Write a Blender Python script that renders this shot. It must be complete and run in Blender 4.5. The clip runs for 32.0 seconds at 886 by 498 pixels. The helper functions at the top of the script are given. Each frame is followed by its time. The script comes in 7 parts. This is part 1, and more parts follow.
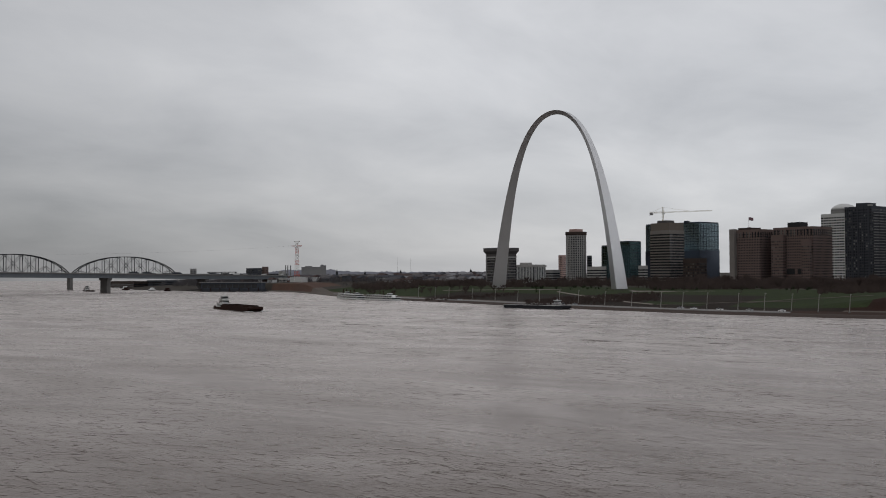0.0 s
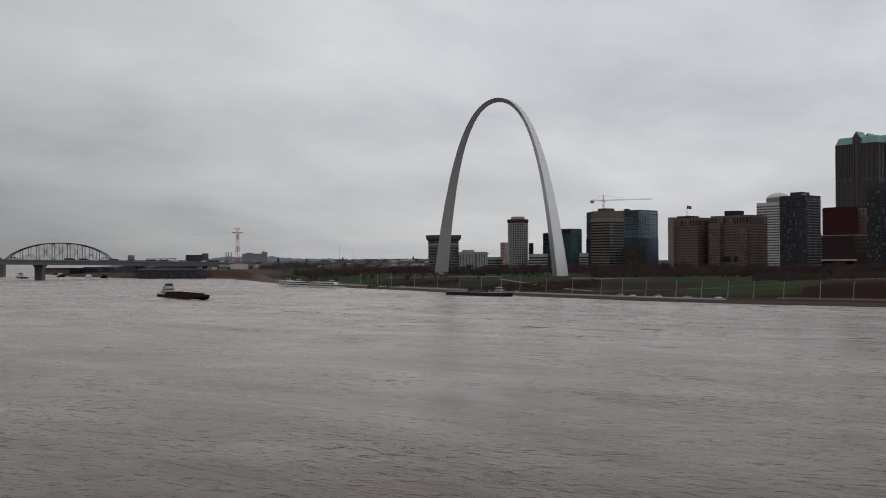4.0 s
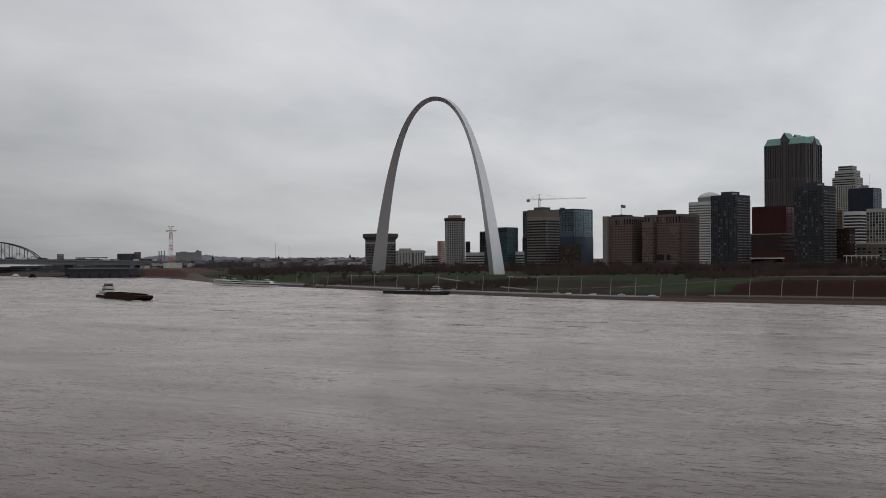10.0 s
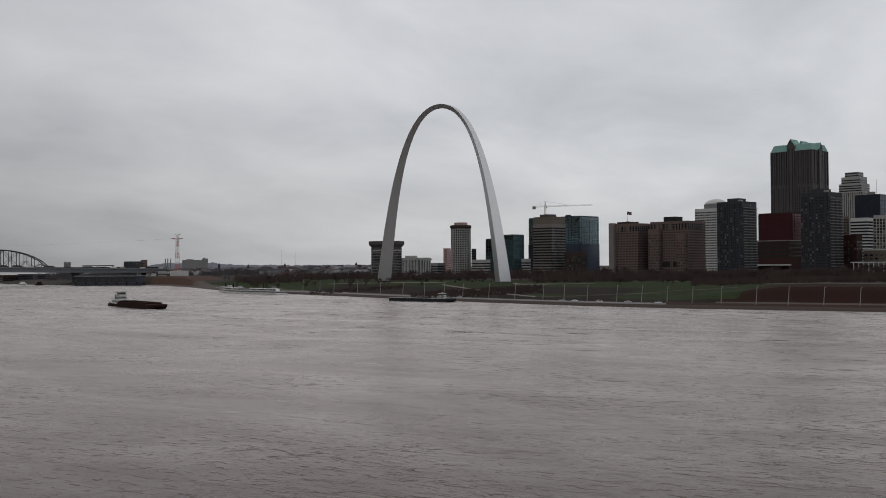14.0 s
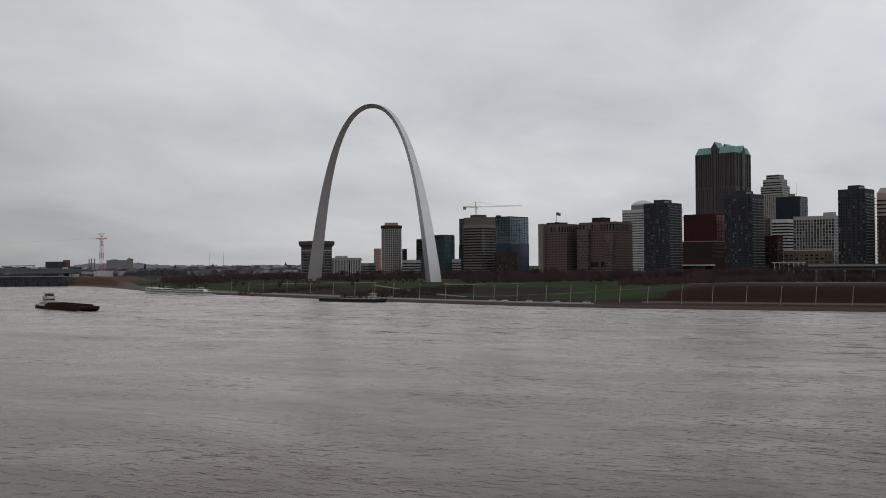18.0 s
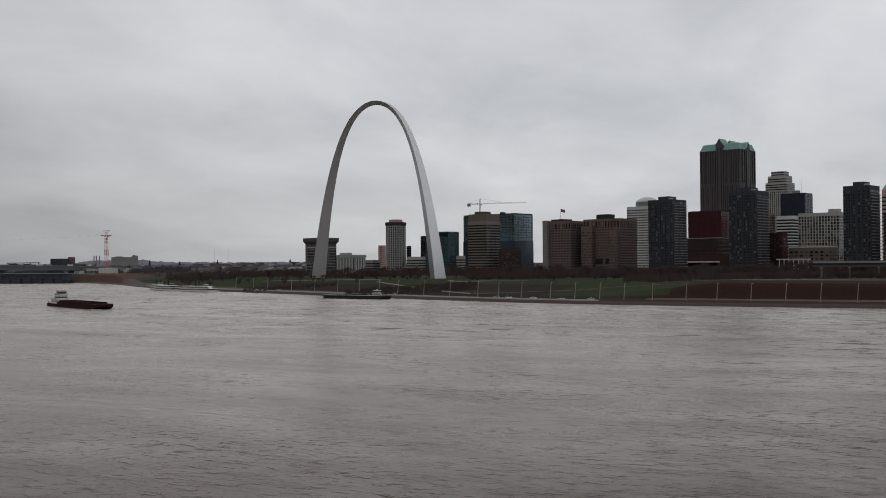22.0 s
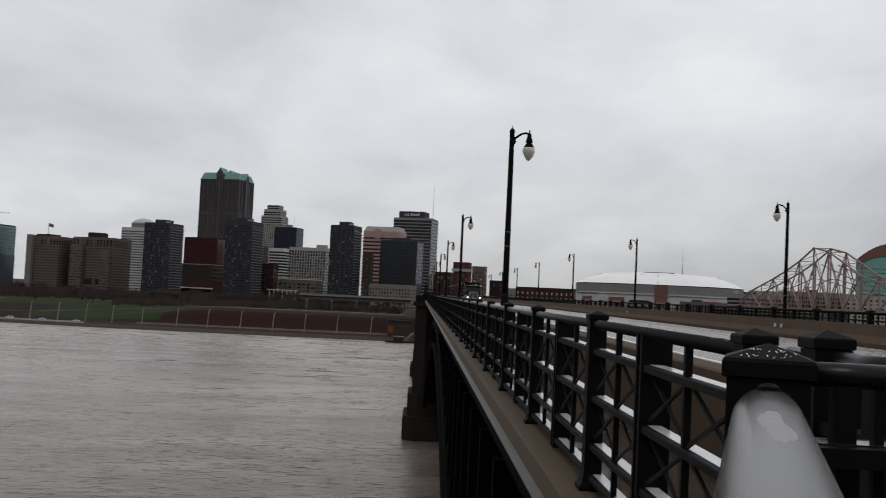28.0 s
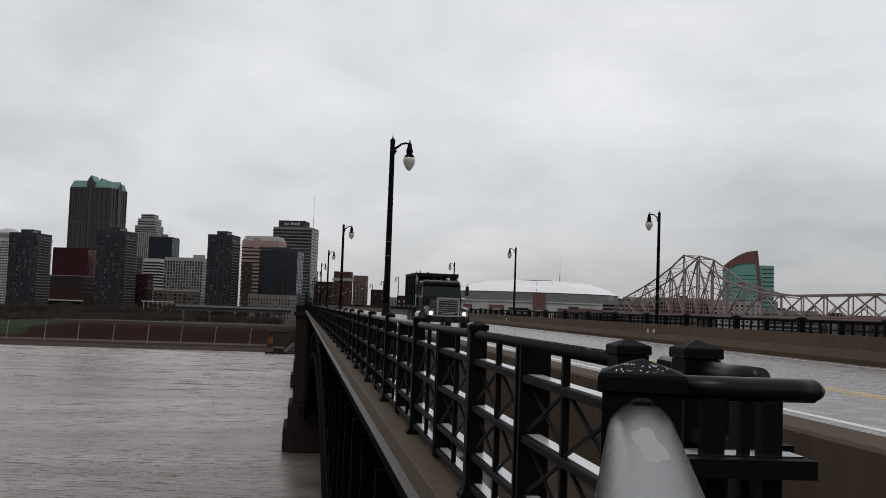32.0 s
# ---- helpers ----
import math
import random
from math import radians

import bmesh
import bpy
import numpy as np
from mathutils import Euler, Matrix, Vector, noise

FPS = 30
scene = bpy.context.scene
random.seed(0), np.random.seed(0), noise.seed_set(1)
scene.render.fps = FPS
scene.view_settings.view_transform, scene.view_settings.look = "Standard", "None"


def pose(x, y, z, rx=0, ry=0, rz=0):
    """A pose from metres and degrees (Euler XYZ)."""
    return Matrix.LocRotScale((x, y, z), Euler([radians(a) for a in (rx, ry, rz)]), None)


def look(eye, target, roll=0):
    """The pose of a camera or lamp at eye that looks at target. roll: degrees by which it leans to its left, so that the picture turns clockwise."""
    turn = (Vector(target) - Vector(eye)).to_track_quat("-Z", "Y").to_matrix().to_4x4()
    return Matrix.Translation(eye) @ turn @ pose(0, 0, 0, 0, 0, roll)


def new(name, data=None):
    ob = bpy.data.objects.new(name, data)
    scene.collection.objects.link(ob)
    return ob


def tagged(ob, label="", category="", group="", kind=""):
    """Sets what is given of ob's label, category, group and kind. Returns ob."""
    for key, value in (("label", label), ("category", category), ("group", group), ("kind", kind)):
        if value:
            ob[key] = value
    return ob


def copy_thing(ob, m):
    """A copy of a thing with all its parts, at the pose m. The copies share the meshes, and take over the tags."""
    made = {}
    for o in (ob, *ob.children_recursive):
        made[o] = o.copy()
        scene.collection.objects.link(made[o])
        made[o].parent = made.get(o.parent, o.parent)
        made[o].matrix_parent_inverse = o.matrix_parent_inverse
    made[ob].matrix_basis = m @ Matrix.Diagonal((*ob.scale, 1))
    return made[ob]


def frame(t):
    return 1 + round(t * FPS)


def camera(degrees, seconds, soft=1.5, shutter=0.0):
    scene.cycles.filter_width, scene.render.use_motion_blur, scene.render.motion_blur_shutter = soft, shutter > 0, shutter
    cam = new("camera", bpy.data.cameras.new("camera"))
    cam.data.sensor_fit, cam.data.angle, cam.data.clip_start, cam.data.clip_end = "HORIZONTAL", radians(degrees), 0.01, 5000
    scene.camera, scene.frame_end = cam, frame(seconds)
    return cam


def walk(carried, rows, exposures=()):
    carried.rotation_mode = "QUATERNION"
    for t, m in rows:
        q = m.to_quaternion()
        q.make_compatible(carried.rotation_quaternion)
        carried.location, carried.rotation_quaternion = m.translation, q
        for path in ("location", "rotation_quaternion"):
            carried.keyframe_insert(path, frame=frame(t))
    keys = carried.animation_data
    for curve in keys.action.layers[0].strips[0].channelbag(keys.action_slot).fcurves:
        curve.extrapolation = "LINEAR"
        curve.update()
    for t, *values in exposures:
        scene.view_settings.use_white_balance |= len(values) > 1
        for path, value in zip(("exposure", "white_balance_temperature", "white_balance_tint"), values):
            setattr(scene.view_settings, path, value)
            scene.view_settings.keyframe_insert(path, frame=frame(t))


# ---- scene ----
SECONDS = 32.0
EYE = 28.0            # camera above the river, metres
GRADE = 0.00407       # the bridge deck climbs away from the camera
GRID = -15.0          # turn of the city's street grid

cam = camera(48.18, SECONDS, soft=0.95, shutter=0.2)
# seconds, yaw, pitch, roll
TURNS = [(0.0, 37.76, 1.41, 0.3), (0.5, 39.01, 1.35, 0.28), (1.0, 40.19, 0.62, 0.11), (1.5, 40.77, 0.06, 0.05), (2.0, 40.73, 1.06, 0.43),
         (2.5, 40.42, 1.13, 0.3), (3.0, 39.8, 0.95, 0.23), (3.5, 37.14, 0.66, 0.12), (4.0, 34.43, 0.65, 0.21), (4.5, 32.28, 1.31, 0.31),
         (6.5, 30.73, 1.13, 0.53), (7.0, 30.73, 1.08, 0.54), (7.5, 30.74, 0.79, 0.28), (8.0, 30.74, 0.64, 0.28), (8.5, 30.79, 0.6, 0.28),
         (9.0, 30.8, 0.54, 0.24), (10.0, 30.79, 0.55, 0.27), (11.0, 30.84, 0.55, 0.27), (11.5, 30.89, 0.55, 0.27),
         (12.0, 30.58, 1.15, 0.4), (12.5, 30.49, 1.15, 0.44), (13.0, 31.06, 0.94, 0.36), (13.5, 31.15, 0.98, 0.37), (15.5, 30.34, 0.66, 0.15),
         (16.0, 27.84, 0.66, 0.16), (16.5, 27.11, 0.73, 0.42), (17.0, 27.1, 0.79, 0.31), (17.5, 27.12, 0.89, 0.47), (18.0, 27.13, 0.96, 0.38),
         (18.5, 27.23, 0.87, 0.19), (19.0, 27.23, 0.7, 0.13), (19.5, 27.24, 0.55, 0.14), (20.0, 27.28, 0.56, 0.2), (20.5, 27.29, 0.6, 0.31),
         (21.0, 27.32, 0.7, 0.3), (21.5, 27.34, 0.7, 0.31), (22.0, 27.38, 0.78, 0.4), (22.5, 27.39, 0.82, 0.39), (23.0, 27.41, 0.88, 0.4),
         (23.5, 27.43, 0.92, 0.39), (24.0, 27.43, 0.87, 0.25), (24.5, 27.44, 0.81, 0.3), (26.5, 22.43, -0.04, -2.41), (27.0, 12.75, 0.65, -3.36),
         (27.5, 5.24, 1.69, -3.15), (28.0, -1.31, 2.86, -2.75), (28.5, -3.25, 3.51, -2.5), (29.0, -3.03, 3.62, -2.5), (29.5, -3.12, 3.84, -2.74),
         (30.0, -6.47, 3.36, -1.99), (30.5, -5.47, 3.72, -1.89), (31.0, -5.48, 3.84, -1.94), (31.5, -7.6, 3.53, -2.34), (32.0, -8.16, 3.67, -2.07)]


def stand(t):
    """Where the camera is held: it shifts by a hand's width as it turns."""
    k = min(max((t - 26.0) / 2.0, 0.0), 1.0)
    k = k * k * (3 - 2 * k)
    rise = min(max((t - 27.0) / 5.0, 0.0), 1.0)
    return -0.075 * (1 - k), 0.0, EYE - 0.043 + 0.019 * k + 0.024 * rise


walk(cam, [(t, pose(*stand(t), 90 + p, r, y)) for t, y, p, r in TURNS], [(0.0, 0.0), (26.4, 0.0), (28.6, 0.18), (32.0, 0.18)])

# ---- light ----
world = bpy.data.worlds.new("overcast")
scene.world = world
world.use_nodes = True


def build_sky():
    nt = world.node_tree
    nt.nodes.clear()
    N, L = nt.nodes.new, nt.links.new
    out, bg = N("ShaderNodeOutputWorld"), N("ShaderNodeBackground")
    co = N("ShaderNodeTexCoord")
    sep = N("ShaderNodeSeparateXYZ")
    L(co.outputs["Generated"], sep.inputs[0])

    def m(op, a, b=None, c=None, clamp=False):
        n = N("ShaderNodeMath")
        n.operation, n.use_clamp = op, clamp
        for i, v in enumerate((a, b, c)):
            if v is None:
                continue
            if isinstance(v, (int, float)):
                n.inputs[i].default_value = v
            else:
                L(v, n.inputs[i])
        return n.outputs[0]
    # a flat cloud deck seen in perspective
    h = m("ADD", m("MAXIMUM", sep.outputs[2], 0.0), 0.22)
    comb = N("ShaderNodeCombineXYZ")
    L(m("DIVIDE", sep.outputs[0], h), comb.inputs[0])
    L(m("DIVIDE", sep.outputs[1], h), comb.inputs[1])

    def cloud(scale, detail, rough, dist, off):
        mp = N("ShaderNodeMapping")
        mp.inputs["Location"].default_value = off
        mp.inputs["Rotation"].default_value = (0, 0, radians(25))
        mp.inputs["Scale"].default_value = (1.0, 0.75, 1)
        L(comb.outputs[0], mp.inputs[0])
        t = N("ShaderNodeTexNoise")
        t.inputs["Scale"].default_value, t.inputs["Detail"].default_value = scale, detail
        t.inputs["Roughness"].default_value, t.inputs["Distortion"].default_value = rough, dist
        L(mp.outputs[0], t.inputs["Vector"])
        return t.outputs["Fac"]
    big, mid = cloud(0.55, 3, 0.5, 0.4, (3.1, 1.7, 0)), cloud(2.0, 7, 0.55, 0.3, (0.4, 5.2, 0))
    mix = m("ADD", m("MULTIPLY", big, 0.55), m("MULTIPLY", mid, 0.45))
    ramp = N("ShaderNodeValToRGB")
    e = ramp.color_ramp.elements
    e[0].position, e[0].color = 0.30, (0.46, 0.47, 0.495, 1)
    e[1].position, e[1].color = 0.68, (0.80, 0.80, 0.815, 1)
    mm = e.new(0.48)
    mm.color = (0.63, 0.637, 0.66, 1)
    L(mix, ramp.inputs[0])
    # brighter overhead than at the horizon
    # and heavier cloud low in the south than in the north-west
    north = m("ADD", m("MULTIPLY", sep.outputs[0], 0.643), m("MULTIPLY", sep.outputs[1], 0.766))
    low = m("MINIMUM", m("MULTIPLY_ADD", north, 0.76, 0.50), m("MULTIPLY_ADD", north, -0.95, 1.42))
    high = m("MINIMUM", m("MINIMUM", m("MULTIPLY_ADD", north, 0.55, 0.84), 0.98), m("MULTIPLY_ADD", north, -0.80, 1.75))
    lift = m("MULTIPLY", m("MAXIMUM", sep.outputs[2], 0.0), 5.0, clamp=True)
    up = m("ADD", m("MULTIPLY", low, m("SUBTRACT", 1.0, lift)), m("MULTIPLY", high, lift))
    vm = N("ShaderNodeVectorMath")
    vm.operation = "SCALE"
    L(ramp.outputs[0], vm.inputs[0])
    L(up, vm.inputs["Scale"])
    sky = N("ShaderNodeTexSky")
    sky.sky_type, sky.sun_disc = "NISHITA", False
    sky.sun_elevation, sky.sun_rotation = radians(38), radians(200)
    sc = N("ShaderNodeVectorMath")
    sc.operation = "SCALE"
    sc.inputs["Scale"].default_value = 0.006
    L(sky.outputs[0], sc.inputs[0])
    add = N("ShaderNodeVectorMath")
    L(vm.outputs[0], add.inputs[0])
    L(sc.outputs[0], add.inputs[1])
    L(add.outputs[0], bg.inputs[0])
    bg.inputs[1].default_value = 1.0
    L(bg.outputs[0], out.inputs[0])


build_sky()
sun = new("sun", bpy.data.lights.new("sun", "SUN"))
sun.data.energy, sun.data.angle, sun.data.color = 0.5, radians(25), (1.0, 0.97, 0.93)
sun.matrix_world = look((0, 0, 100), (40, 60, 0))

# ---- materials ----


def mat(name, color, rough=0.7, metal=0.0, var=0.25, grain=1.0, bump=0.0, blotch=0.15, ior=1.45, streak=False, spec=0.5, wet=0.0):
    """A surface with variation at two scales: grain (its size in metres) and broad blotches, eight times as wide."""
    ma = bpy.data.materials.new(name)
    ma.use_nodes = True
    nt = ma.node_tree
    N, L = nt.nodes.new, nt.links.new
    b = nt.nodes["Principled BSDF"]
    co = N("ShaderNodeTexCoord")
    mp = N("ShaderNodeMapping")
    mp.inputs["Scale"].default_value = (1, 1, 0.15) if streak else (1, 1, 1)
    L(co.outputs["Object"], mp.inputs[0])
    info = N("ShaderNodeObjectInfo")
    fine, broad = N("ShaderNodeTexNoise"), N("ShaderNodeTexNoise")
    for n, s, d in ((fine, 1.0 / grain, 6), (broad, 0.125 / grain, 3)):
        n.noise_dimensions = "4D"
        n.inputs["Scale"].default_value, n.inputs["Detail"].default_value = s, d
        L(mp.outputs[0], n.inputs["Vector"])
        L(info.outputs["Random"], n.inputs["W"])
    add = N("ShaderNodeMath")
    add.operation = "MULTIPLY_ADD"
    L(fine.outputs["Fac"], add.inputs[0])
    add.inputs[1].default_value = var
    add.inputs[2].default_value = 1 - var / 2
    add2 = N("ShaderNodeMath")
    add2.operation = "MULTIPLY_ADD"
    L(broad.outputs["Fac"], add2.inputs[0])
    add2.inputs[1].default_value = blotch * 2
    add2.inputs[2].default_value = 1 - blotch
    mul = N("ShaderNodeMath")
    mul.operation = "MULTIPLY"
    L(add.outputs[0], mul.inputs[0])
    L(add2.outputs[0], mul.inputs[1])
    sc = N("ShaderNodeVectorMath")
    sc.operation = "SCALE"
    sc.inputs[0].default_value = color
    L(mul.outputs[0], sc.inputs["Scale"])
    L(sc.outputs[0], b.inputs["Base Color"])
    rr = N("ShaderNodeMath")
    rr.operation, rr.use_clamp = "MULTIPLY_ADD", True
    L(broad.outputs["Fac"], rr.inputs[0])
    rr.inputs[1].default_value, rr.inputs[2].default_value = 0.3 * rough, rough * 0.85
    L(rr.outputs[0], b.inputs["Roughness"])
    if wet:
        # films of water: smooth patches on a duller surface
        film = N("ShaderNodeMapRange")
        film.inputs["From Min"].default_value, film.inputs["From Max"].default_value = 0.50, 0.58
        film.inputs["To Min"].default_value, film.inputs["To Max"].default_value = rough, wet
        L(broad.outputs["Fac"], film.inputs["Value"])
        L(film.outputs[0], b.inputs["Roughness"])
    b.inputs["Metallic"].default_value = metal
    b.inputs["IOR"].default_value = ior
    b.inputs["Specular IOR Level"].default_value = spec
    if bump:
        bp = N("ShaderNodeBump")
        bp.inputs["Strength"].default_value, bp.inputs["Distance"].default_value = 1.0, bump
        L(fine.outputs["Fac"], bp.inputs["Height"])
        L(bp.outputs[0], b.inputs["Normal"])
    return ma


def glow(name, color, power):
    ma = bpy.data.materials.new(name)
    ma.use_nodes = True
    b = ma.node_tree.nodes["Principled BSDF"]
    b.inputs["Base Color"].default_value = (*color, 1)
    b.inputs["Emission Color"].default_value = (*color, 1)
    b.inputs["Emission Strength"].default_value = power
    return ma


def glass_mat(name, color, rough=0.08, share=0.55, blind=(0.20, 0.19, 0.17)):
    """Window glass seen from outside in daylight: dark behind, mirror-smooth in front."""
    ma = mat(name, color, rough, 0.0, 0.5, 6.0, 0.0, 0.3, 1.6)
    nt = ma.node_tree
    N, L = nt.nodes.new, nt.links.new
    b = nt.nodes["Principled BSDF"]
    old = b.inputs["Base Color"].links[0].from_socket
    # blinds drawn behind some of the panes
    pick = N("ShaderNodeMapRange")
    pick.inputs["From Min"].default_value, pick.inputs["From Max"].default_value = share, 1.0
    pick.inputs["To Min"].default_value, pick.inputs["To Max"].default_value = 0.0, 0.8
    L(N("ShaderNodeNewGeometry").outputs["Random Per Island"], pick.inputs["Value"])
    mix = N("ShaderNodeMix")
    mix.data_type = "RGBA"
    L(pick.outputs[0], mix.inputs[0])
    L(old, mix.inputs[6])
    mix.inputs[7].default_value = (*blind, 1)
    L(mix.outputs[2], b.inputs["Base Color"])
    return ma


def water_mat():
    ma = bpy.data.materials.new("river_water")
    ma.use_nodes = True
    nt = ma.node_tree
    N, L = nt.nodes.new, nt.links.new
    b = nt.nodes["Principled BSDF"]
    co = N("ShaderNodeTexCoord")

    def nz(scale, detail, rough, stretch, dist=0.0, turn=12):
        mp = N("ShaderNodeMapping")
        mp.inputs["Scale"].default_value = stretch
        mp.inputs["Rotation"].default_value = (0, 0, radians(turn))
        L(co.outputs["Object"], mp.inputs[0])
        n = N("ShaderNodeTexNoise")
        n.inputs["Scale"].default_value, n.inputs["Detail"].default_value = scale, detail
        n.inputs["Roughness"].default_value, n.inputs["Distortion"].default_value = rough, dist
        L(mp.outputs[0], n.inputs["Vector"])
        return n.outputs["Fac"]

    def m(op, a, bb, c=None, clamp=False):
        n = N("ShaderNodeMath")
        n.operation, n.use_clamp = op, clamp
        for i, v in enumerate((a, bb, c)):
            if v is None:
                continue
            if isinstance(v, (int, float)):
                n.inputs[i].default_value = v
            else:
                L(v, n.inputs[i])
        return n.outputs[0]
    eddy = nz(0.012, 4, 0.55, (0.5, 1, 1), 1.2)          # smooth boils and rough streaks, tens of metres wide
    streak = nz(0.035, 4, 0.6, (0.3, 1, 1), 0.8, 14)
    patch = m("MULTIPLY_ADD", m("ADD", eddy, streak), 5.0, -4.7, True)
    swell = nz(0.07, 3, 0.5, (0.6, 1, 1), 0.6)

    def crests(scale, level, height, stretch, turn):
        """Scattered steep wavelets: only the tops of a noise stand up."""
        n = nz(scale, 3.5, 0.52, stretch, 0.5, turn)
        return m("MULTIPLY", m("POWER", m("MAXIMUM", m("SUBTRACT", n, level), 0.0), 1.35), height)
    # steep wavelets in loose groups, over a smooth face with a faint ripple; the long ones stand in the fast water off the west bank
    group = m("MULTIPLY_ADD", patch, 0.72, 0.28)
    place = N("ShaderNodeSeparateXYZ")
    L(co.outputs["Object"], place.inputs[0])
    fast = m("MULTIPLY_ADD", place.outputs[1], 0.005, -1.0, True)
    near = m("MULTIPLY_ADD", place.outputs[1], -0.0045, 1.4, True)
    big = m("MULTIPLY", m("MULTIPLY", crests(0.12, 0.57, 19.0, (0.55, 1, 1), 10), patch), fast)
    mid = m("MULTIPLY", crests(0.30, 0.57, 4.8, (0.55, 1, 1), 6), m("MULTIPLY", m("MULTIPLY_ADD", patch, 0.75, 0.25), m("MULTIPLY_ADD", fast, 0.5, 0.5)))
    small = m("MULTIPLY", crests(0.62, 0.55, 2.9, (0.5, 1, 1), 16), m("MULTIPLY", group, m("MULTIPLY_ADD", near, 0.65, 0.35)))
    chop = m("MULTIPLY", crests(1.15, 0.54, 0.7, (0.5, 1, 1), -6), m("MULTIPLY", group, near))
    tiny_w = nz(2.4, 3, 0.6, (0.6, 1, 1), 0.3, 4)
    calm = m("ADD", m("MULTIPLY", swell, 0.40), m("MULTIPLY", tiny_w, 0.03))
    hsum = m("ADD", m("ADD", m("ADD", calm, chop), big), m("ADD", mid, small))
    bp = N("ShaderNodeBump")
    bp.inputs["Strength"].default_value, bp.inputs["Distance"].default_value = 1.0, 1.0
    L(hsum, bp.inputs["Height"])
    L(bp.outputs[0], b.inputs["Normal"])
    ramp = N("ShaderNodeValToRGB")
    e = ramp.color_ramp.elements
    e[0].position, e[0].color = 0.3, (0.062, 0.047, 0.039, 1)
    e[1].position, e[1].color = 0.75, (0.088, 0.069, 0.058, 1)
    L(m("ADD", m("MULTIPLY", eddy, 0.6), m("MULTIPLY", streak, 0.4)), ramp.inputs[0])
    L(ramp.outputs[0], b.inputs["Base Color"])
    b.inputs["Roughness"].default_value = 0.8
    b.inputs["Specular IOR Level"].default_value = 0.0
    # the surface gloss grows towards grazing view and is lost on the fronts of the wavelets
    gloss = N("ShaderNodeBsdfGlossy")
    gloss.inputs["Color"].default_value = (0.96, 0.90, 0.87, 1)
    L(m("MULTIPLY_ADD", patch, 0.10, 0.27), gloss.inputs["Roughness"])
    L(bp.outputs[0], gloss.inputs["Normal"])
    lw = N("ShaderNodeLayerWeight")
    L(bp.outputs[0], lw.inputs["Normal"])
    rise = N("ShaderNodeMapRange")
    rise.inputs["From Min"].default_value, rise.inputs["From Max"].default_value = 0.68, 0.97
    rise.inputs["To Min"].default_value, rise.inputs["To Max"].default_value = 0.06, 0.64
    L(lw.outputs["Facing"], rise.inputs["Value"])
    # the backs of the wavelets are hidden from a low view: they add no more than the level water shows
    level = N("ShaderNodeLayerWeight")
    flat = N("ShaderNodeMapRange")
    for k in ("From Min", "From Max", "To Min", "To Max"):
        flat.inputs[k].default_value = rise.inputs[k].default_value
    L(level.outputs["Facing"], flat.inputs["Value"])
    shine = m("MINIMUM", rise.outputs[0], m("ADD", flat.outputs[0], 0.05))
    mix = N("ShaderNodeMixShader")
    # slicks shine a little more than ruffled water
    slick = nz(0.022, 5, 0.6, (0.45, 1, 1), 1.6, 9)
    L(m("MULTIPLY", shine, m("MULTIPLY_ADD", slick, 1.0, 0.46)), mix.inputs[0])
    L(b.outputs[0], mix.inputs[1])
    L(gloss.outputs[0], mix.inputs[2])
    L(mix.outputs[0], nt.nodes["Material Output"].inputs["Surface"])
    return ma


WATER = water_mat()

# ---- shapes ----


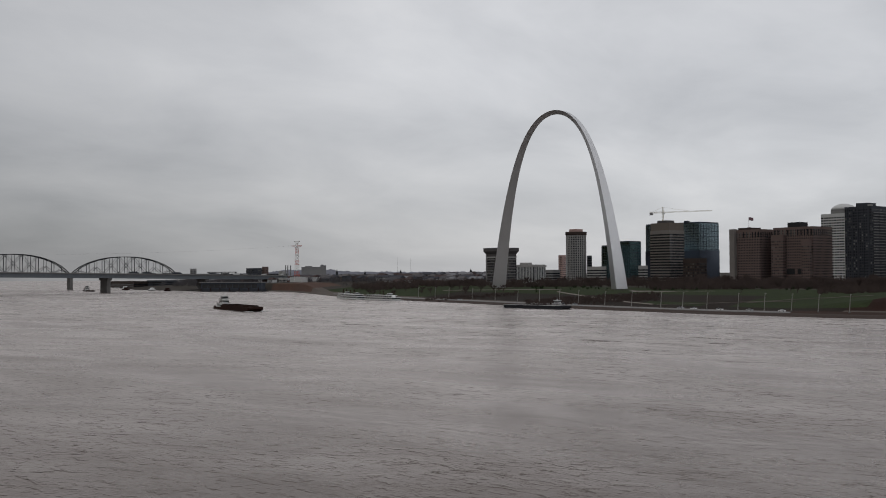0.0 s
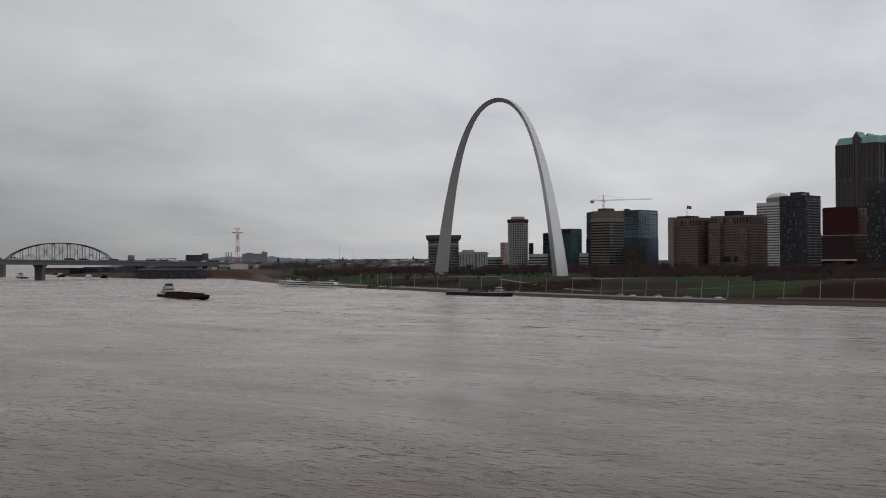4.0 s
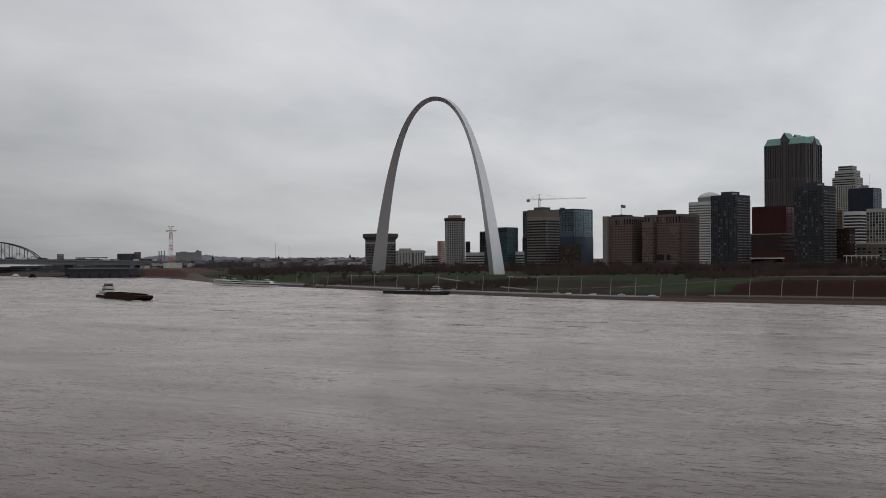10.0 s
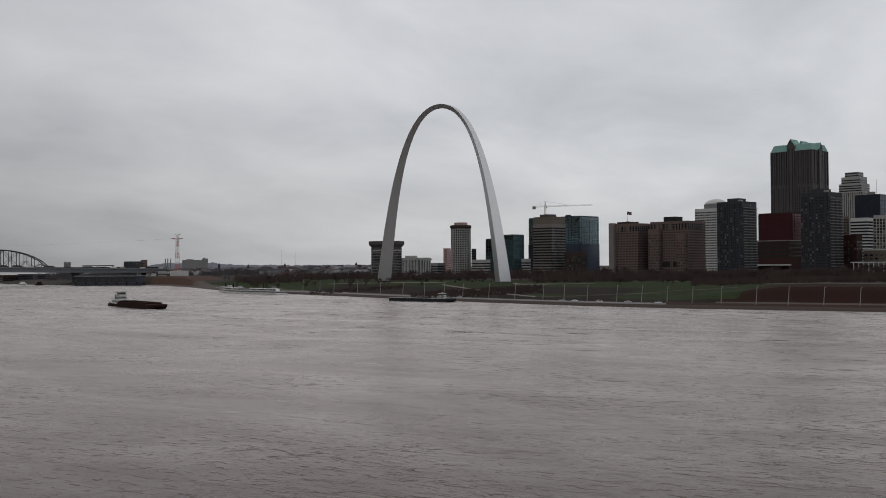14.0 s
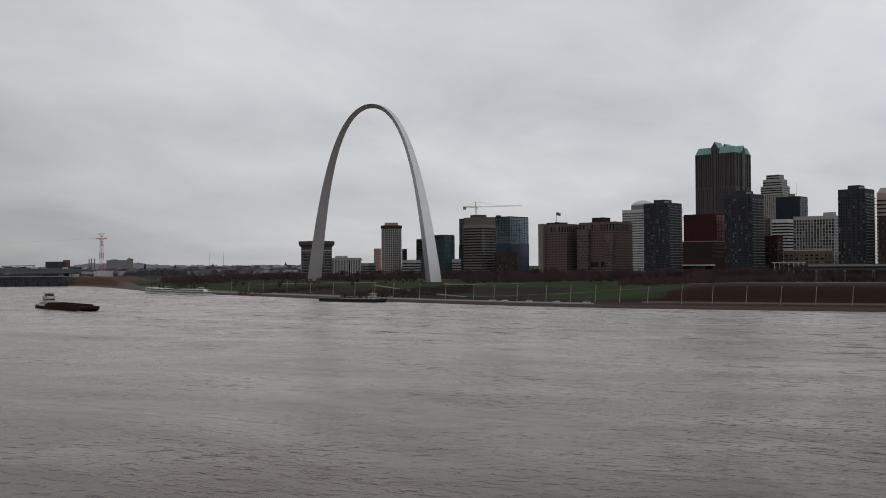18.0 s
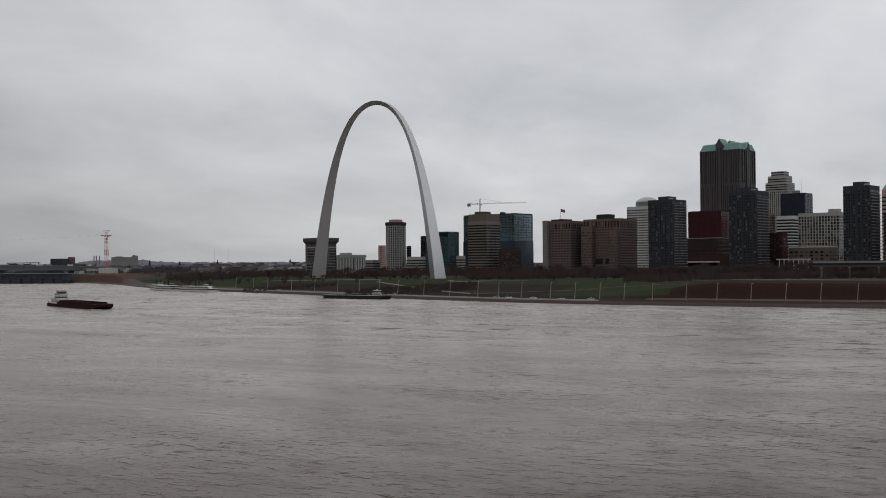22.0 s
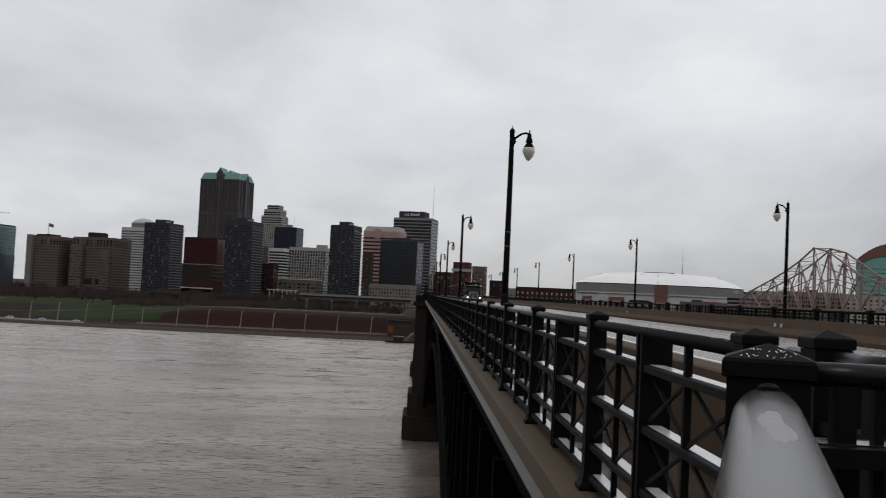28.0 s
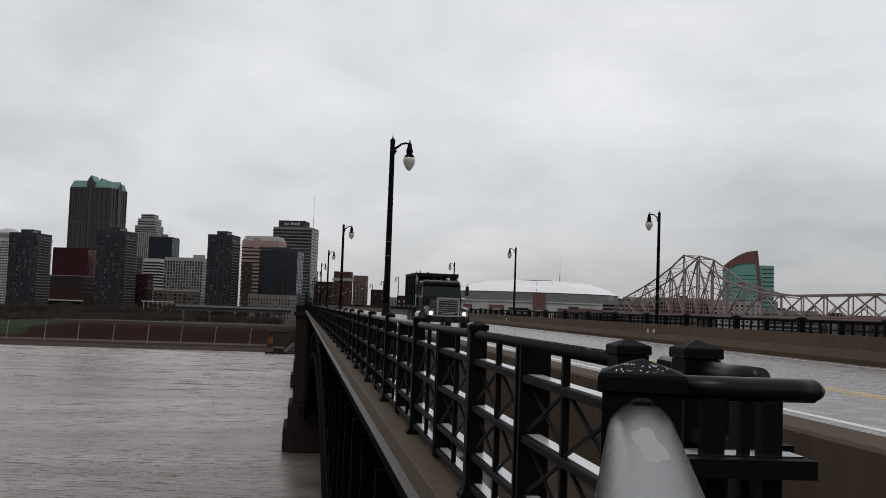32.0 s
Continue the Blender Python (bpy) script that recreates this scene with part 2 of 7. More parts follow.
class Geo:
    """Vertices and faces of one mesh."""

    def __init__(self):
        self.v, self.f = [], []

    def add(self, vs, fs):
        k = len(self.v)
        self.v += [tuple(p) for p in vs]
        self.f += [tuple(i + k for i in f) for f in fs]
        return self

    def box(self, x0, x1, y0, y1, z0, z1):
        return self.add([(x0, y0, z0), (x1, y0, z0), (x1, y1, z0), (x0, y1, z0), (x0, y0, z1), (x1, y0, z1), (x1, y1, z1), (x0, y1, z1)],
                        [(3, 2, 1, 0), (4, 5, 6, 7), (0, 1, 5, 4), (1, 2, 6, 5), (2, 3, 7, 6), (3, 0, 4, 7)])

    def prism(self, ring, z0, z1, ring1=None):
        """A ring of (x, y) pulled up from z0 to z1, where it may have another outline."""
        n, ring1 = len(ring), ring1 or ring
        vs = [(x, y, z0) for x, y in ring] + [(x, y, z1) for x, y in ring1]
        fs = [tuple(reversed(range(n))), tuple(range(n, 2 * n))] + [(i, (i + 1) % n, n + (i + 1) % n, n + i) for i in range(n)]
        return self.add(vs, fs)

    def loft(self, rings, closed=True, cap=True):
        n = len(rings[0])
        vs = [p for r in rings for p in r]
        fs = []
        for k in range(len(rings) - 1):
            for i in range(n if closed else n - 1):
                j = (i + 1) % n
                fs.append((k * n + i, k * n + j, (k + 1) * n + j, (k + 1) * n + i))
        if cap:
            fs += [tuple(reversed(range(n))), tuple(range((len(rings) - 1) * n, len(rings) * n))]
        return self.add(vs, fs)

    def tube(self, path, r, sides=8, r1=None, flat=1.0):
        """A round bar along the points of path, from radius r to r1."""
        path = [Vector(p) for p in path]
        r1 = r if r1 is None else r1
        rings = []
        for i, p in enumerate(path):
            d = (path[min(i + 1, len(path) - 1)] - path[max(i - 1, 0)]).normalized()
            a = Vector((0, 0, 1)) if abs(d.z) < 0.95 else Vector((1, 0, 0))
            u = d.cross(a).normalized()
            w = u.cross(d)
            rr = r + (r1 - r) * i / max(1, len(path) - 1)
            rings.append([tuple(p + u * math.cos(q) * rr + w * math.sin(q) * rr * flat) for q in [2 * math.pi * s / sides for s in range(sides)]])
        return self.loft(rings)

    def bar(self, a, b, w, h):
        """A straight bar of square section between two points."""
        a, b = Vector(a), Vector(b)
        d = (b - a).normalized()
        k = Vector((0, 0, 1)) if abs(d.z) < 0.95 else Vector((1, 0, 0))
        u = d.cross(k).normalized() * w / 2
        q = u.cross(d).normalized() * h / 2
        return self.loft([[tuple(p + s * u + t * q) for s, t in ((-1, -1), (1, -1), (1, 1), (-1, 1))] for p in (a, b)])

    def turned(self, profile, sides=16, at=(0, 0, 0)):
        """A turned shape from (radius, height) pairs."""
        return self.loft([[(at[0] + r * math.cos(2 * math.pi * s / sides), at[1] + r * math.sin(2 * math.pi * s / sides), at[2] + z) for s in range(sides)] for r, z in profile])

    def mesh(self, name, material, smooth=False):
        me = bpy.data.meshes.new(name)
        me.from_pydata(self.v, [], self.f)
        me.materials.append(material)
        if smooth:
            me.shade_smooth()
        me.update()
        return me


def part(name, geo, material, parent, label="", m=None, smooth=False):
    """One mesh object under a thing or a part. geo: a Geo, or mesh data to share."""
    ob = new(name, geo if isinstance(geo, bpy.types.Mesh) else geo.mesh(name, material, smooth))
    ob.parent = parent
    if m is not None:
        ob.matrix_basis = m
    return tagged(ob, label)


def thing(name, m, label, category, group="", kind=""):
    """An Empty at the base of a thing."""
    ob = new(name)
    ob.empty_display_size = 0.1
    ob.matrix_basis = m
    return tagged(ob, label, category, group, kind)


def setting(name, geo, material, label="", m=None, smooth=False):
    ob = new(name, geo.mesh(name, material, smooth))
    if m is not None:
        ob.matrix_basis = m
    return tagged(ob, label, "", "", "structure")


def lerp(table, u):
    """Piecewise straight value of a table of (u, value)."""
    return float(np.interp(u, [a for a, b in table], [b for a, b in table]))


# colours
STEEL = mat("stainless_steel", (0.56, 0.56, 0.57), 0.30, 0.72, 0.12, 4.0, 0.0, 0.08)
BLACK = mat("black_painted_iron", (0.0055, 0.0055, 0.0062), 0.62, 0.0, 0.5, 0.03, 0.0005, 0.2, spec=0.08)
WETIRON = mat("wet_black_iron", (0.006, 0.006, 0.0066), 0.30, 0.0, 0.5, 0.04, 0.0004, 0.3, spec=0.3)
WETPIPE = mat("wet_grey_handrail", (0.060, 0.055, 0.054), 0.26, 0.0, 0.45, 0.05, 0.0004, 0.3, spec=0.4)
RAIN = mat("standing_rainwater", (0.86, 0.87, 0.88), 0.06, 1.0, 0.05, 0.05, 0.0, 0.05)
LEDGE = mat("wet_brown_ledge", (0.098, 0.070, 0.046), 0.65, 0.0, 0.5, 0.08, 0.003, 0.3, spec=0.2)
PARAPET = mat("brown_weathered_concrete", (0.088, 0.062, 0.043), 0.75, 0.0, 0.45, 0.12, 0.004, 0.3, streak=True, spec=0.08)
FASCIA = mat("grey_zinc_fascia", (0.13, 0.125, 0.12), 0.5, 0.2, 0.4, 0.2, 0.002, 0.3)
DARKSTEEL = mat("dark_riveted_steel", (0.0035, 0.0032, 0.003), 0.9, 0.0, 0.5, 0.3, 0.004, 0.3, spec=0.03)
MASONRY = mat("dark_granite_masonry", (0.015, 0.0115, 0.0095), 0.9, 0.0, 0.5, 0.9, 0.03, 0.35, spec=0.2)
ASPHALT = mat("wet_asphalt", (0.175, 0.155, 0.142), 0.38, 0.0, 0.5, 0.05, 0.002, 0.35, wet=0.24)
WHITEPAINT = mat("white_road_paint", (0.7, 0.7, 0.68), 0.4, 0.0, 0.3, 0.1)
YELLOWPAINT = mat("yellow_road_paint", (0.62, 0.4, 0.07), 0.4, 0.0, 0.3, 0.1)
WORN = mat("bare_worn_metal", (0.25, 0.24, 0.245), 0.4, 0.0, 0.4, 0.02, 0.0, 0.3, spec=0.3)
# near-white base colour that paints the sky's reflection on wet bar tops
SHEENTOP = mat("painted_sky_sheen", (0.72, 0.72, 0.73), 0.2, 0.0, 0.06, 0.05, 0.0, 0.05, spec=1.0)
WETBLACK = mat("wet_black_paint", (0.02, 0.02, 0.022), 0.08, 0.0, 0.4, 0.05, 0.0, 0.3, 2.0)
GRASS = mat("winter_grass", (0.025, 0.034, 0.0135), 0.95, 0.0, 0.8, 3.0, 0.25, 0.55, spec=0.08)
DIRT = mat("red_brown_earth", (0.026, 0.0125, 0.0095), 0.95, 0.0, 0.6, 2.0, 0.2, 0.3, spec=0.08)
WALKWAY = mat("wet_grey_walkway", (0.085, 0.066, 0.056), 0.16, 0.0, 0.4, 0.1, 0.0015, 0.3, spec=0.5, wet=0.05)
PAVING = mat("pale_wharf_paving", (0.095, 0.08, 0.07), 0.85, 0.0, 0.4, 2.0, 0.03, 0.25, spec=0.08)
PALEPATH = mat("pale_gravel_path", (0.20, 0.175, 0.155), 0.85, 0.0, 0.4, 2.0, 0.03, 0.25, spec=0.08)
MUD = mat("river_mud", (0.050, 0.035, 0.029), 0.8, 0.0, 0.5, 1.5, 0.05, 0.3, spec=0.15)
BRUSH = mat("dead_brush", (0.022, 0.0165, 0.0135), 0.95, 0.0, 0.7, 2.5, 0.3, 0.4, spec=0.08)
WHARFROAD = mat("pale_wharf_road", (0.27, 0.24, 0.22), 0.7, 0.0, 0.5, 2.0, 0.02, 0.3, spec=0.1)
CLAY = mat("orange_brown_clay", (0.037, 0.020, 0.0145), 0.9, 0.0, 0.6, 2.0, 0.1, 0.4, spec=0.1)
FLOODWALL = mat("brown_flood_wall", (0.080, 0.048, 0.037), 0.9, 0.0, 0.5, 3.0, 0.1, 0.35, streak=True, spec=0.08)
GROUND = mat("city_ground", (0.05, 0.044, 0.038), 0.95, 0.0, 0.5, 6.0, 0.1, 0.3, spec=0.08)
TWIG = mat("bare_twigs", (0.074, 0.056, 0.051), 0.95, 0.0, 0.6, 1.0, 0.0, 0.3, spec=0.08)
# the twig brown again, greyed and lifted to paint in distance haze
FARTWIG = mat("haze_tinted_twigs", (0.085, 0.080, 0.084), 0.95, 0.0, 0.5, 3.0, 0.0, 0.3, spec=0.08)
EVERGREEN = mat("dark_evergreen", (0.03, 0.042, 0.022), 0.95, 0.0, 0.6, 1.0, 0.0, 0.3, spec=0.08)

# ---- river, banks and ground ----
SHORE = [(-4800, 4300), (-3200, 2900), (-2300, 1800), (-1900, 1300), (-1600, 1120), (-1330, 1064), (-1232, 1108), (-1150, 1086), (-1043, 1020), (-780, 836), (-660, 788), (-550, 742), (-452, 696),
         (-354, 656), (-266, 627), (-185, 614), (-100, 612), (0, 616), (200, 630), (600, 700), (4800, 1100)]


def land_height(x, d):
    """Height of the west bank at x, d metres inland."""
    steep = min(max((x + 215) / 70, 0), 1)          # dirt embankment near the bridge, lawns further south
    south = min(max((-980 - x) / 120, 0), 1) * min(max((x + 1320) / 60, 0), 1)        # flood wall by the far bridge
    lawn = lerp([(-40, -4), (0, 0), (3, 1.2), (10, 1.8), (30, 3.0), (36, 3.6), (95, 7.6), (150, 11.0), (260, 11.6), (420, 13.5), (900, 16), (1800, 20), (4800, 27)], d)
    bank = lerp([(-40, -4), (0, 0), (3, 1.2), (10, 1.8), (26, 2.8), (32, 3.6), (52, 12.9), (95, 13.3), (260, 14.0), (420, 15.0), (900, 16.5), (1800, 20), (4800, 27)], d)
    wall = lerp([(-40, -4), (0, 0), (3, 1.2), (10, 2.0), (14, 12.5), (60, 14), (260, 16), (420, 18), (900, 20), (1800, 23), (4800, 28)], d)
    z = lawn + (bank - lawn) * steep
    z += (wall - z) * south
    if d > 30:
        z += 0.5 * noise.noise((x * 0.013, d * 0.013, 3.0)) * min(1, (d - 30) / 80)
    if d > 900:
        z += 5.0 * noise.noise((x * 0.0016, d * 0.0016, 7.0)) * min(1, (d - 900) / 800)
    return z


def shore_y(x):
    return lerp(SHORE, x)


def land(x, y):
    return land_height(x, y - shore_y(x))


def build_ground():
    xs = list(np.unique(np.concatenate([np.linspace(-4800, -1400, 18), np.linspace(-1400, 260, 140), np.linspace(260, 4800, 24)])))
    ds = [-40, -8, 0, 3, 10, 14, 20, 26, 32, 38, 45, 52, 62, 75, 95, 120, 150, 190, 230, 260, 320, 420, 600, 900, 1300, 1800, 2600, 3600, 4800]
    vs = [(x, shore_y(x) + d, land_height(x, d)) for x in xs for d in ds]
    n = len(ds)
    fs, ids = [], []
    for i in range(len(xs) - 1):
        for k in range(n - 1):
            fs.append((i * n + k, (i + 1) * n + k, (i + 1) * n + k + 1, i * n + k + 1))
            xm, dm = (xs[i] + xs[i + 1]) / 2, (ds[k] + ds[k + 1]) / 2
            if dm < 30:
                mi = 0
            elif xm > -214 + 48 * min(dm, 52) / 52 and dm < 125 or xm < -1040 and dm < 80:
                mi = 1
            elif dm < 250 and -1010 < xm < -150 or dm < 170 and -150 <= xm < -90:
                mi = 2
            else:
                mi = 3
            # brush on the slopes, with a strip of lawn beside the slanting path
            if -660 < xm < -395 and 26 < dm < 88 or -420 < xm < -178 and 22 < dm < (108 if xm < -268 else 36) and not (-350 < xm < -285 and 40 < dm < 58):
                mi = 5
            if -760 < xm <= -214 and dm < 22:
                mi = 7 if dm > 9 else 4
            if -1215 < xm < -1040 and 10 < dm < 80:
                mi = 6
            if xm <= -1215 and dm < 200:
                mi = 3
            if xm > -225 and dm < 10:
                mi = 4
            elif xm > -214 and dm < 28:
                mi = 8
            ids.append(mi)
    me = bpy.data.meshes.new("ground")
    me.from_pydata(vs, [], fs)
    for ma in (PAVING, DIRT, GRASS, GROUND, MUD, BRUSH, FLOODWALL, WHARFROAD, CLAY):
        me.materials.append(ma)
    me.polygons.foreach_set("material_index", ids)
    me.shade_smooth()
    tagged(new("ground", me), "winter riverbank with lawns, brown earth and paved wharf", "", "", "structure")
    # the east bank behind the camera
    g = Geo()
    g.add([(-4800, -160, 3), (4800, -160, 3), (4800, -4800, 8), (-4800, -4800, 8), (-4800, -150, -4), (4800, -150, -4)], [(3, 2, 1, 0), (0, 1, 5, 4)])
    setting("east_bank", g, GROUND, "flat brown east bank")


build_ground()
river = Geo()
river.add([(x, y, 0) for x in (-5200, -1500, -500, 300, 5200) for y in (-400, 60, 500, 1200, 4600)],
          [(i * 5 + k, (i + 1) * 5 + k, (i + 1) * 5 + k + 1, i * 5 + k + 1) for i in range(4) for k in range(4)])
water = setting("water", river, WATER, "muddy brown river with wind ripples and boils")

# ---- the arch ----


def build_arch():
    at = (-557.0, 916.0, 11.0)
    ob = thing("monumental_arch", pose(*at, 0, 0, -15.2), "tall stainless steel catenary arch standing on a green lawn", "arch")
    A, C, Lh, fc = 20.96, 3.0022, 91.2, 190.5
    rings = []
    n = 96
    for i in range(n + 1):
        s = -1 + 2 * i / n
        x = Lh * (abs(s) ** 0.85) * (1 if s > 0 else -1)
        y = fc - A * (math.cosh(C * x / Lh) - 1)
        slope = -A * C / Lh * math.sinh(C * x / Lh)
        tl = math.hypot(1, slope)
        nx, ny = -slope / tl, 1 / tl                     # outward
        if ny < 0:
            nx, ny = -nx, -ny
        side = 5.2 + (16.5 - 5.2) * (1 - max(y, 0) / fc)
        h = side * math.sqrt(3) / 2
        out_c = (x + nx * h / 3, y + ny * h / 3)
        inn = (x - nx * h * 2 / 3, y - ny * h * 2 / 3)
        rings.append([(out_c[0], -side / 2, out_c[1]), (out_c[0], side / 2, out_c[1]), (inn[0], 0, inn[1])])
    g = Geo().loft(rings)
    part("arch_shell", g, STEEL, ob)
    for k in (-1, 1):
        f = Geo().box(-11, 11, -11, 11, -3, 0.35)
        part("plinth", f, PAVING, ob, "", pose(k * Lh, 0, 0))


build_arch()

# ---- city ----
FLOOR_H = 3.7
GLASS_P = mat("plain_dark_glass", (0.035, 0.034, 0.036), 0.2, 0.0, 0.4, 4.0, 0.0, 0.25)
GLASS_D = glass_mat("dark_window_glass", (0.022, 0.025, 0.03))
GLASS_A = glass_mat("apartment_window_glass", (0.02, 0.022, 0.026), 0.08, 0.80, (0.34, 0.33, 0.31))
GLASS_T = mat("teal_curtain_glass", (0.14, 0.235, 0.25), 0.12, 0.75, 0.35, 8.0, 0.0, 0.3)
# glass colour lightened towards the sky that it reflects
GLASS_S = mat("sky_reflection_tint", (0.27, 0.36, 0.40), 0.2, 0.8, 0.1, 8.0, 0.0, 0.08)
GLASS_N = mat("navy_curtain_glass", (0.085, 0.10, 0.135), 0.12, 0.6, 0.35, 8.0, 0.0, 0.3)
GLASS_G = mat("green_curtain_glass", (0.21, 0.46, 0.41), 0.3, 0.3, 0.2, 8.0, 0.0, 0.15)
GLASS_R = mat("red_brown_glass", (0.088, 0.027, 0.036), 0.2, 0.4, 0.35, 6.0, 0.0, 0.2)
WALL = {
    "brown": mat("brown_brick_facade", (0.146, 0.106, 0.096), 0.85, 0, 0.3, 2.0, 0.0, 0.15, spec=0.15),
    "darkbrown": mat("dark_brown_facade", (0.055, 0.041, 0.036), 0.85, 0, 0.3, 2.0, 0.0, 0.15, spec=0.15),
    "tan": mat("tan_stone_facade", (0.175, 0.142, 0.116), 0.85, 0, 0.3, 2.0, 0.0, 0.15, spec=0.15),
    "grey": mat("grey_concrete_facade", (0.23, 0.226, 0.224), 0.85, 0, 0.3, 2.0, 0.0, 0.15, spec=0.15),
    "pale": mat("pale_stone_facade", (0.347, 0.338, 0.326), 0.85, 0, 0.25, 2.0, 0.0, 0.12, spec=0.15),
    "white": mat("white_panel_facade", (0.518, 0.518, 0.510), 0.7, 0, 0.2, 2.0, 0.0, 0.1, spec=0.15),
    "slate": mat("slate_grey_facade", (0.050, 0.053, 0.062), 0.7, 0, 0.3, 2.0, 0.0, 0.15, spec=0.15),
    "granite": mat("brown_grey_granite", (0.088, 0.080, 0.081), 0.6, 0, 0.3, 2.0, 0.0, 0.15, spec=0.15),
    "red": mat("red_brick_facade", (0.088, 0.035, 0.033), 0.85, 0, 0.35, 1.0, 0.0, 0.15, spec=0.15),
    "pink": mat("pink_granite_facade", (0.40, 0.275, 0.25), 0.7, 0, 0.25, 2.0, 0.0, 0.12, spec=0.15),
    "darkbrick": mat("dark_red_brick", (0.046, 0.022, 0.020), 0.85, 0, 0.35, 1.0, 0.0, 0.15, spec=0.15),
    "stone": mat("warm_grey_stone", (0.20, 0.182, 0.168), 0.85, 0, 0.3, 2.0, 0.0, 0.15, spec=0.15),
    "dimtan": mat("dim_tan_stone", (0.15, 0.128, 0.108), 0.85, 0, 0.3, 2.0, 0.0, 0.2, spec=0.15),
    "copper": mat("green_copper_roof", (0.19, 0.33, 0.295), 0.6, 0, 0.35, 2.0, 0.0, 0.2, spec=0.15),
    "roof": mat("dark_roofing", (0.031, 0.031, 0.032), 0.8, 0, 0.3, 2.0, 0.0, 0.15, spec=0.15),
    "blueblack": mat("blue_black_panel", (0.026, 0.030, 0.042), 0.35, 0, 0.3, 2.0, 0.0, 0.15, spec=0.15),
}


def site(az, dist, app, ratio, turn=GRID):
    """Centre, width and depth of a block that spans app metres across the line of sight."""
    a = radians(az)
    x, y = dist * math.sin(a), dist * math.cos(a)
    th = abs(radians(az + turn))
    w = app / (math.cos(th) + ratio * math.sin(th))
    return x, y, w, w * ratio


def rect(w, d):
    return [(-w / 2, -d / 2), (w / 2, -d / 2), (w / 2, d / 2), (-w / 2, d / 2)]


def around(w, d, z0, z1, proud, pieces, fill, skip_back=True):
    """A row of panels round a block, standing proud of its walls: pieces per 10 m, each filling that share of its bay."""
    g = Geo()
    for k, (span, off) in enumerate(((w, d / 2), (d, w / 2), (w, d / 2), (d, w / 2))):
        n = max(1, round(span * pieces / 10))
        if fill >= 1:
            n = 1
        step = span / n
        c, s = math.cos(k * math.pi / 2), math.sin(k * math.pi / 2)
        for i in range(n):
            a = -span / 2 + step * (i + 0.5 - min(fill, 1) / 2)
            b = -span / 2 + step * (i + 0.5 + min(fill, 1) / 2)
            if fill >= 1:
                a, b = a - proud, b + proud
            pts = []
            for px, py in ((a, -off - proud), (b, -off - proud), (b, -off + 0.2), (a, -off + 0.2)):
                pts.append((px * c - py * s, px * s + py * c))
            g.prism(pts, z0, z1)
    return g


def building(name, label, cx, cy, w, d, top, wall, pane, style="grid", fh=FLOOR_H, pieces=3.0, fill=0.5, z0=None, turn=GRID, first=2, high=0.5, last=1.2, roof=None):
    """A block with a roof, a parapet and its window rows, floor by floor."""
    z0 = land(cx, cy) - 1.5 if z0 is None else z0
    ob = thing(name, pose(cx, cy, z0, 0, 0, turn), label, "building")
    h = top - z0
    ob["h"] = h
    part("wall", Geo().prism(rect(w, d), 0, h - 0.6), WALL[wall], ob)
    g = Geo()
    for x0, x1, y0, y1 in ((-w / 2, w / 2, -d / 2, -d / 2 + 0.5), (-w / 2, w / 2, d / 2 - 0.5, d / 2), (-w / 2, -w / 2 + 0.5, -d / 2 + 0.5, d / 2 - 0.5), (w / 2 - 0.5, w / 2, -d / 2 + 0.5, d / 2 - 0.5)):
        g.box(x0, x1, y0, y1, h - 0.6, h + 0.5)
    part("parapet", g, WALL[roof or wall], ob)
    n = int((h - last - first) / fh)
    if style == "bands":
        me = around(w, d, 0, fh * high, 0.18, 3, 1.0).mesh("window_band", pane)
        nm = "window_band"
    elif style == "grid":
        g = Geo()
        for i in range(n):
            z = first + i * fh + fh * 0.25
            one = around(w, d, z, z + fh * high, 0.12, pieces, fill)
            g.add(one.v, one.f)
        tagged(part("window_grid", g, pane, ob), "", "", "", "stuff")
        n = 0
        me = nm = None
    elif style == "curtain":
        part("curtain_glazing", around(w, d, first, h - last, 0.3, 3, 1.0), pane, ob)
        me = around(w, d, 0, 0.5, 0.42, 3, 1.0).mesh("floor_edge", WALL[wall])
        nm = "floor_edge"
    if style != "blank":
        for i in range(n):
            part(nm, me, None, ob, "", pose(0, 0, first + i * fh + fh * 0.25))
    if style in ("grid", "curtain") and fill < 0.9 and style == "curtain":
        part("mullion", around(w, d, first, h - last, 0.5, pieces, 0.08), WALL[wall], ob)
    return ob, h


def rooftop(ob, name, x, y, w, d, z, h, material, label=""):
    return part(name, Geo().box(x - w / 2, x + w / 2, y - d / 2, y + d / 2, z - 0.3, z + h), material, ob, label)



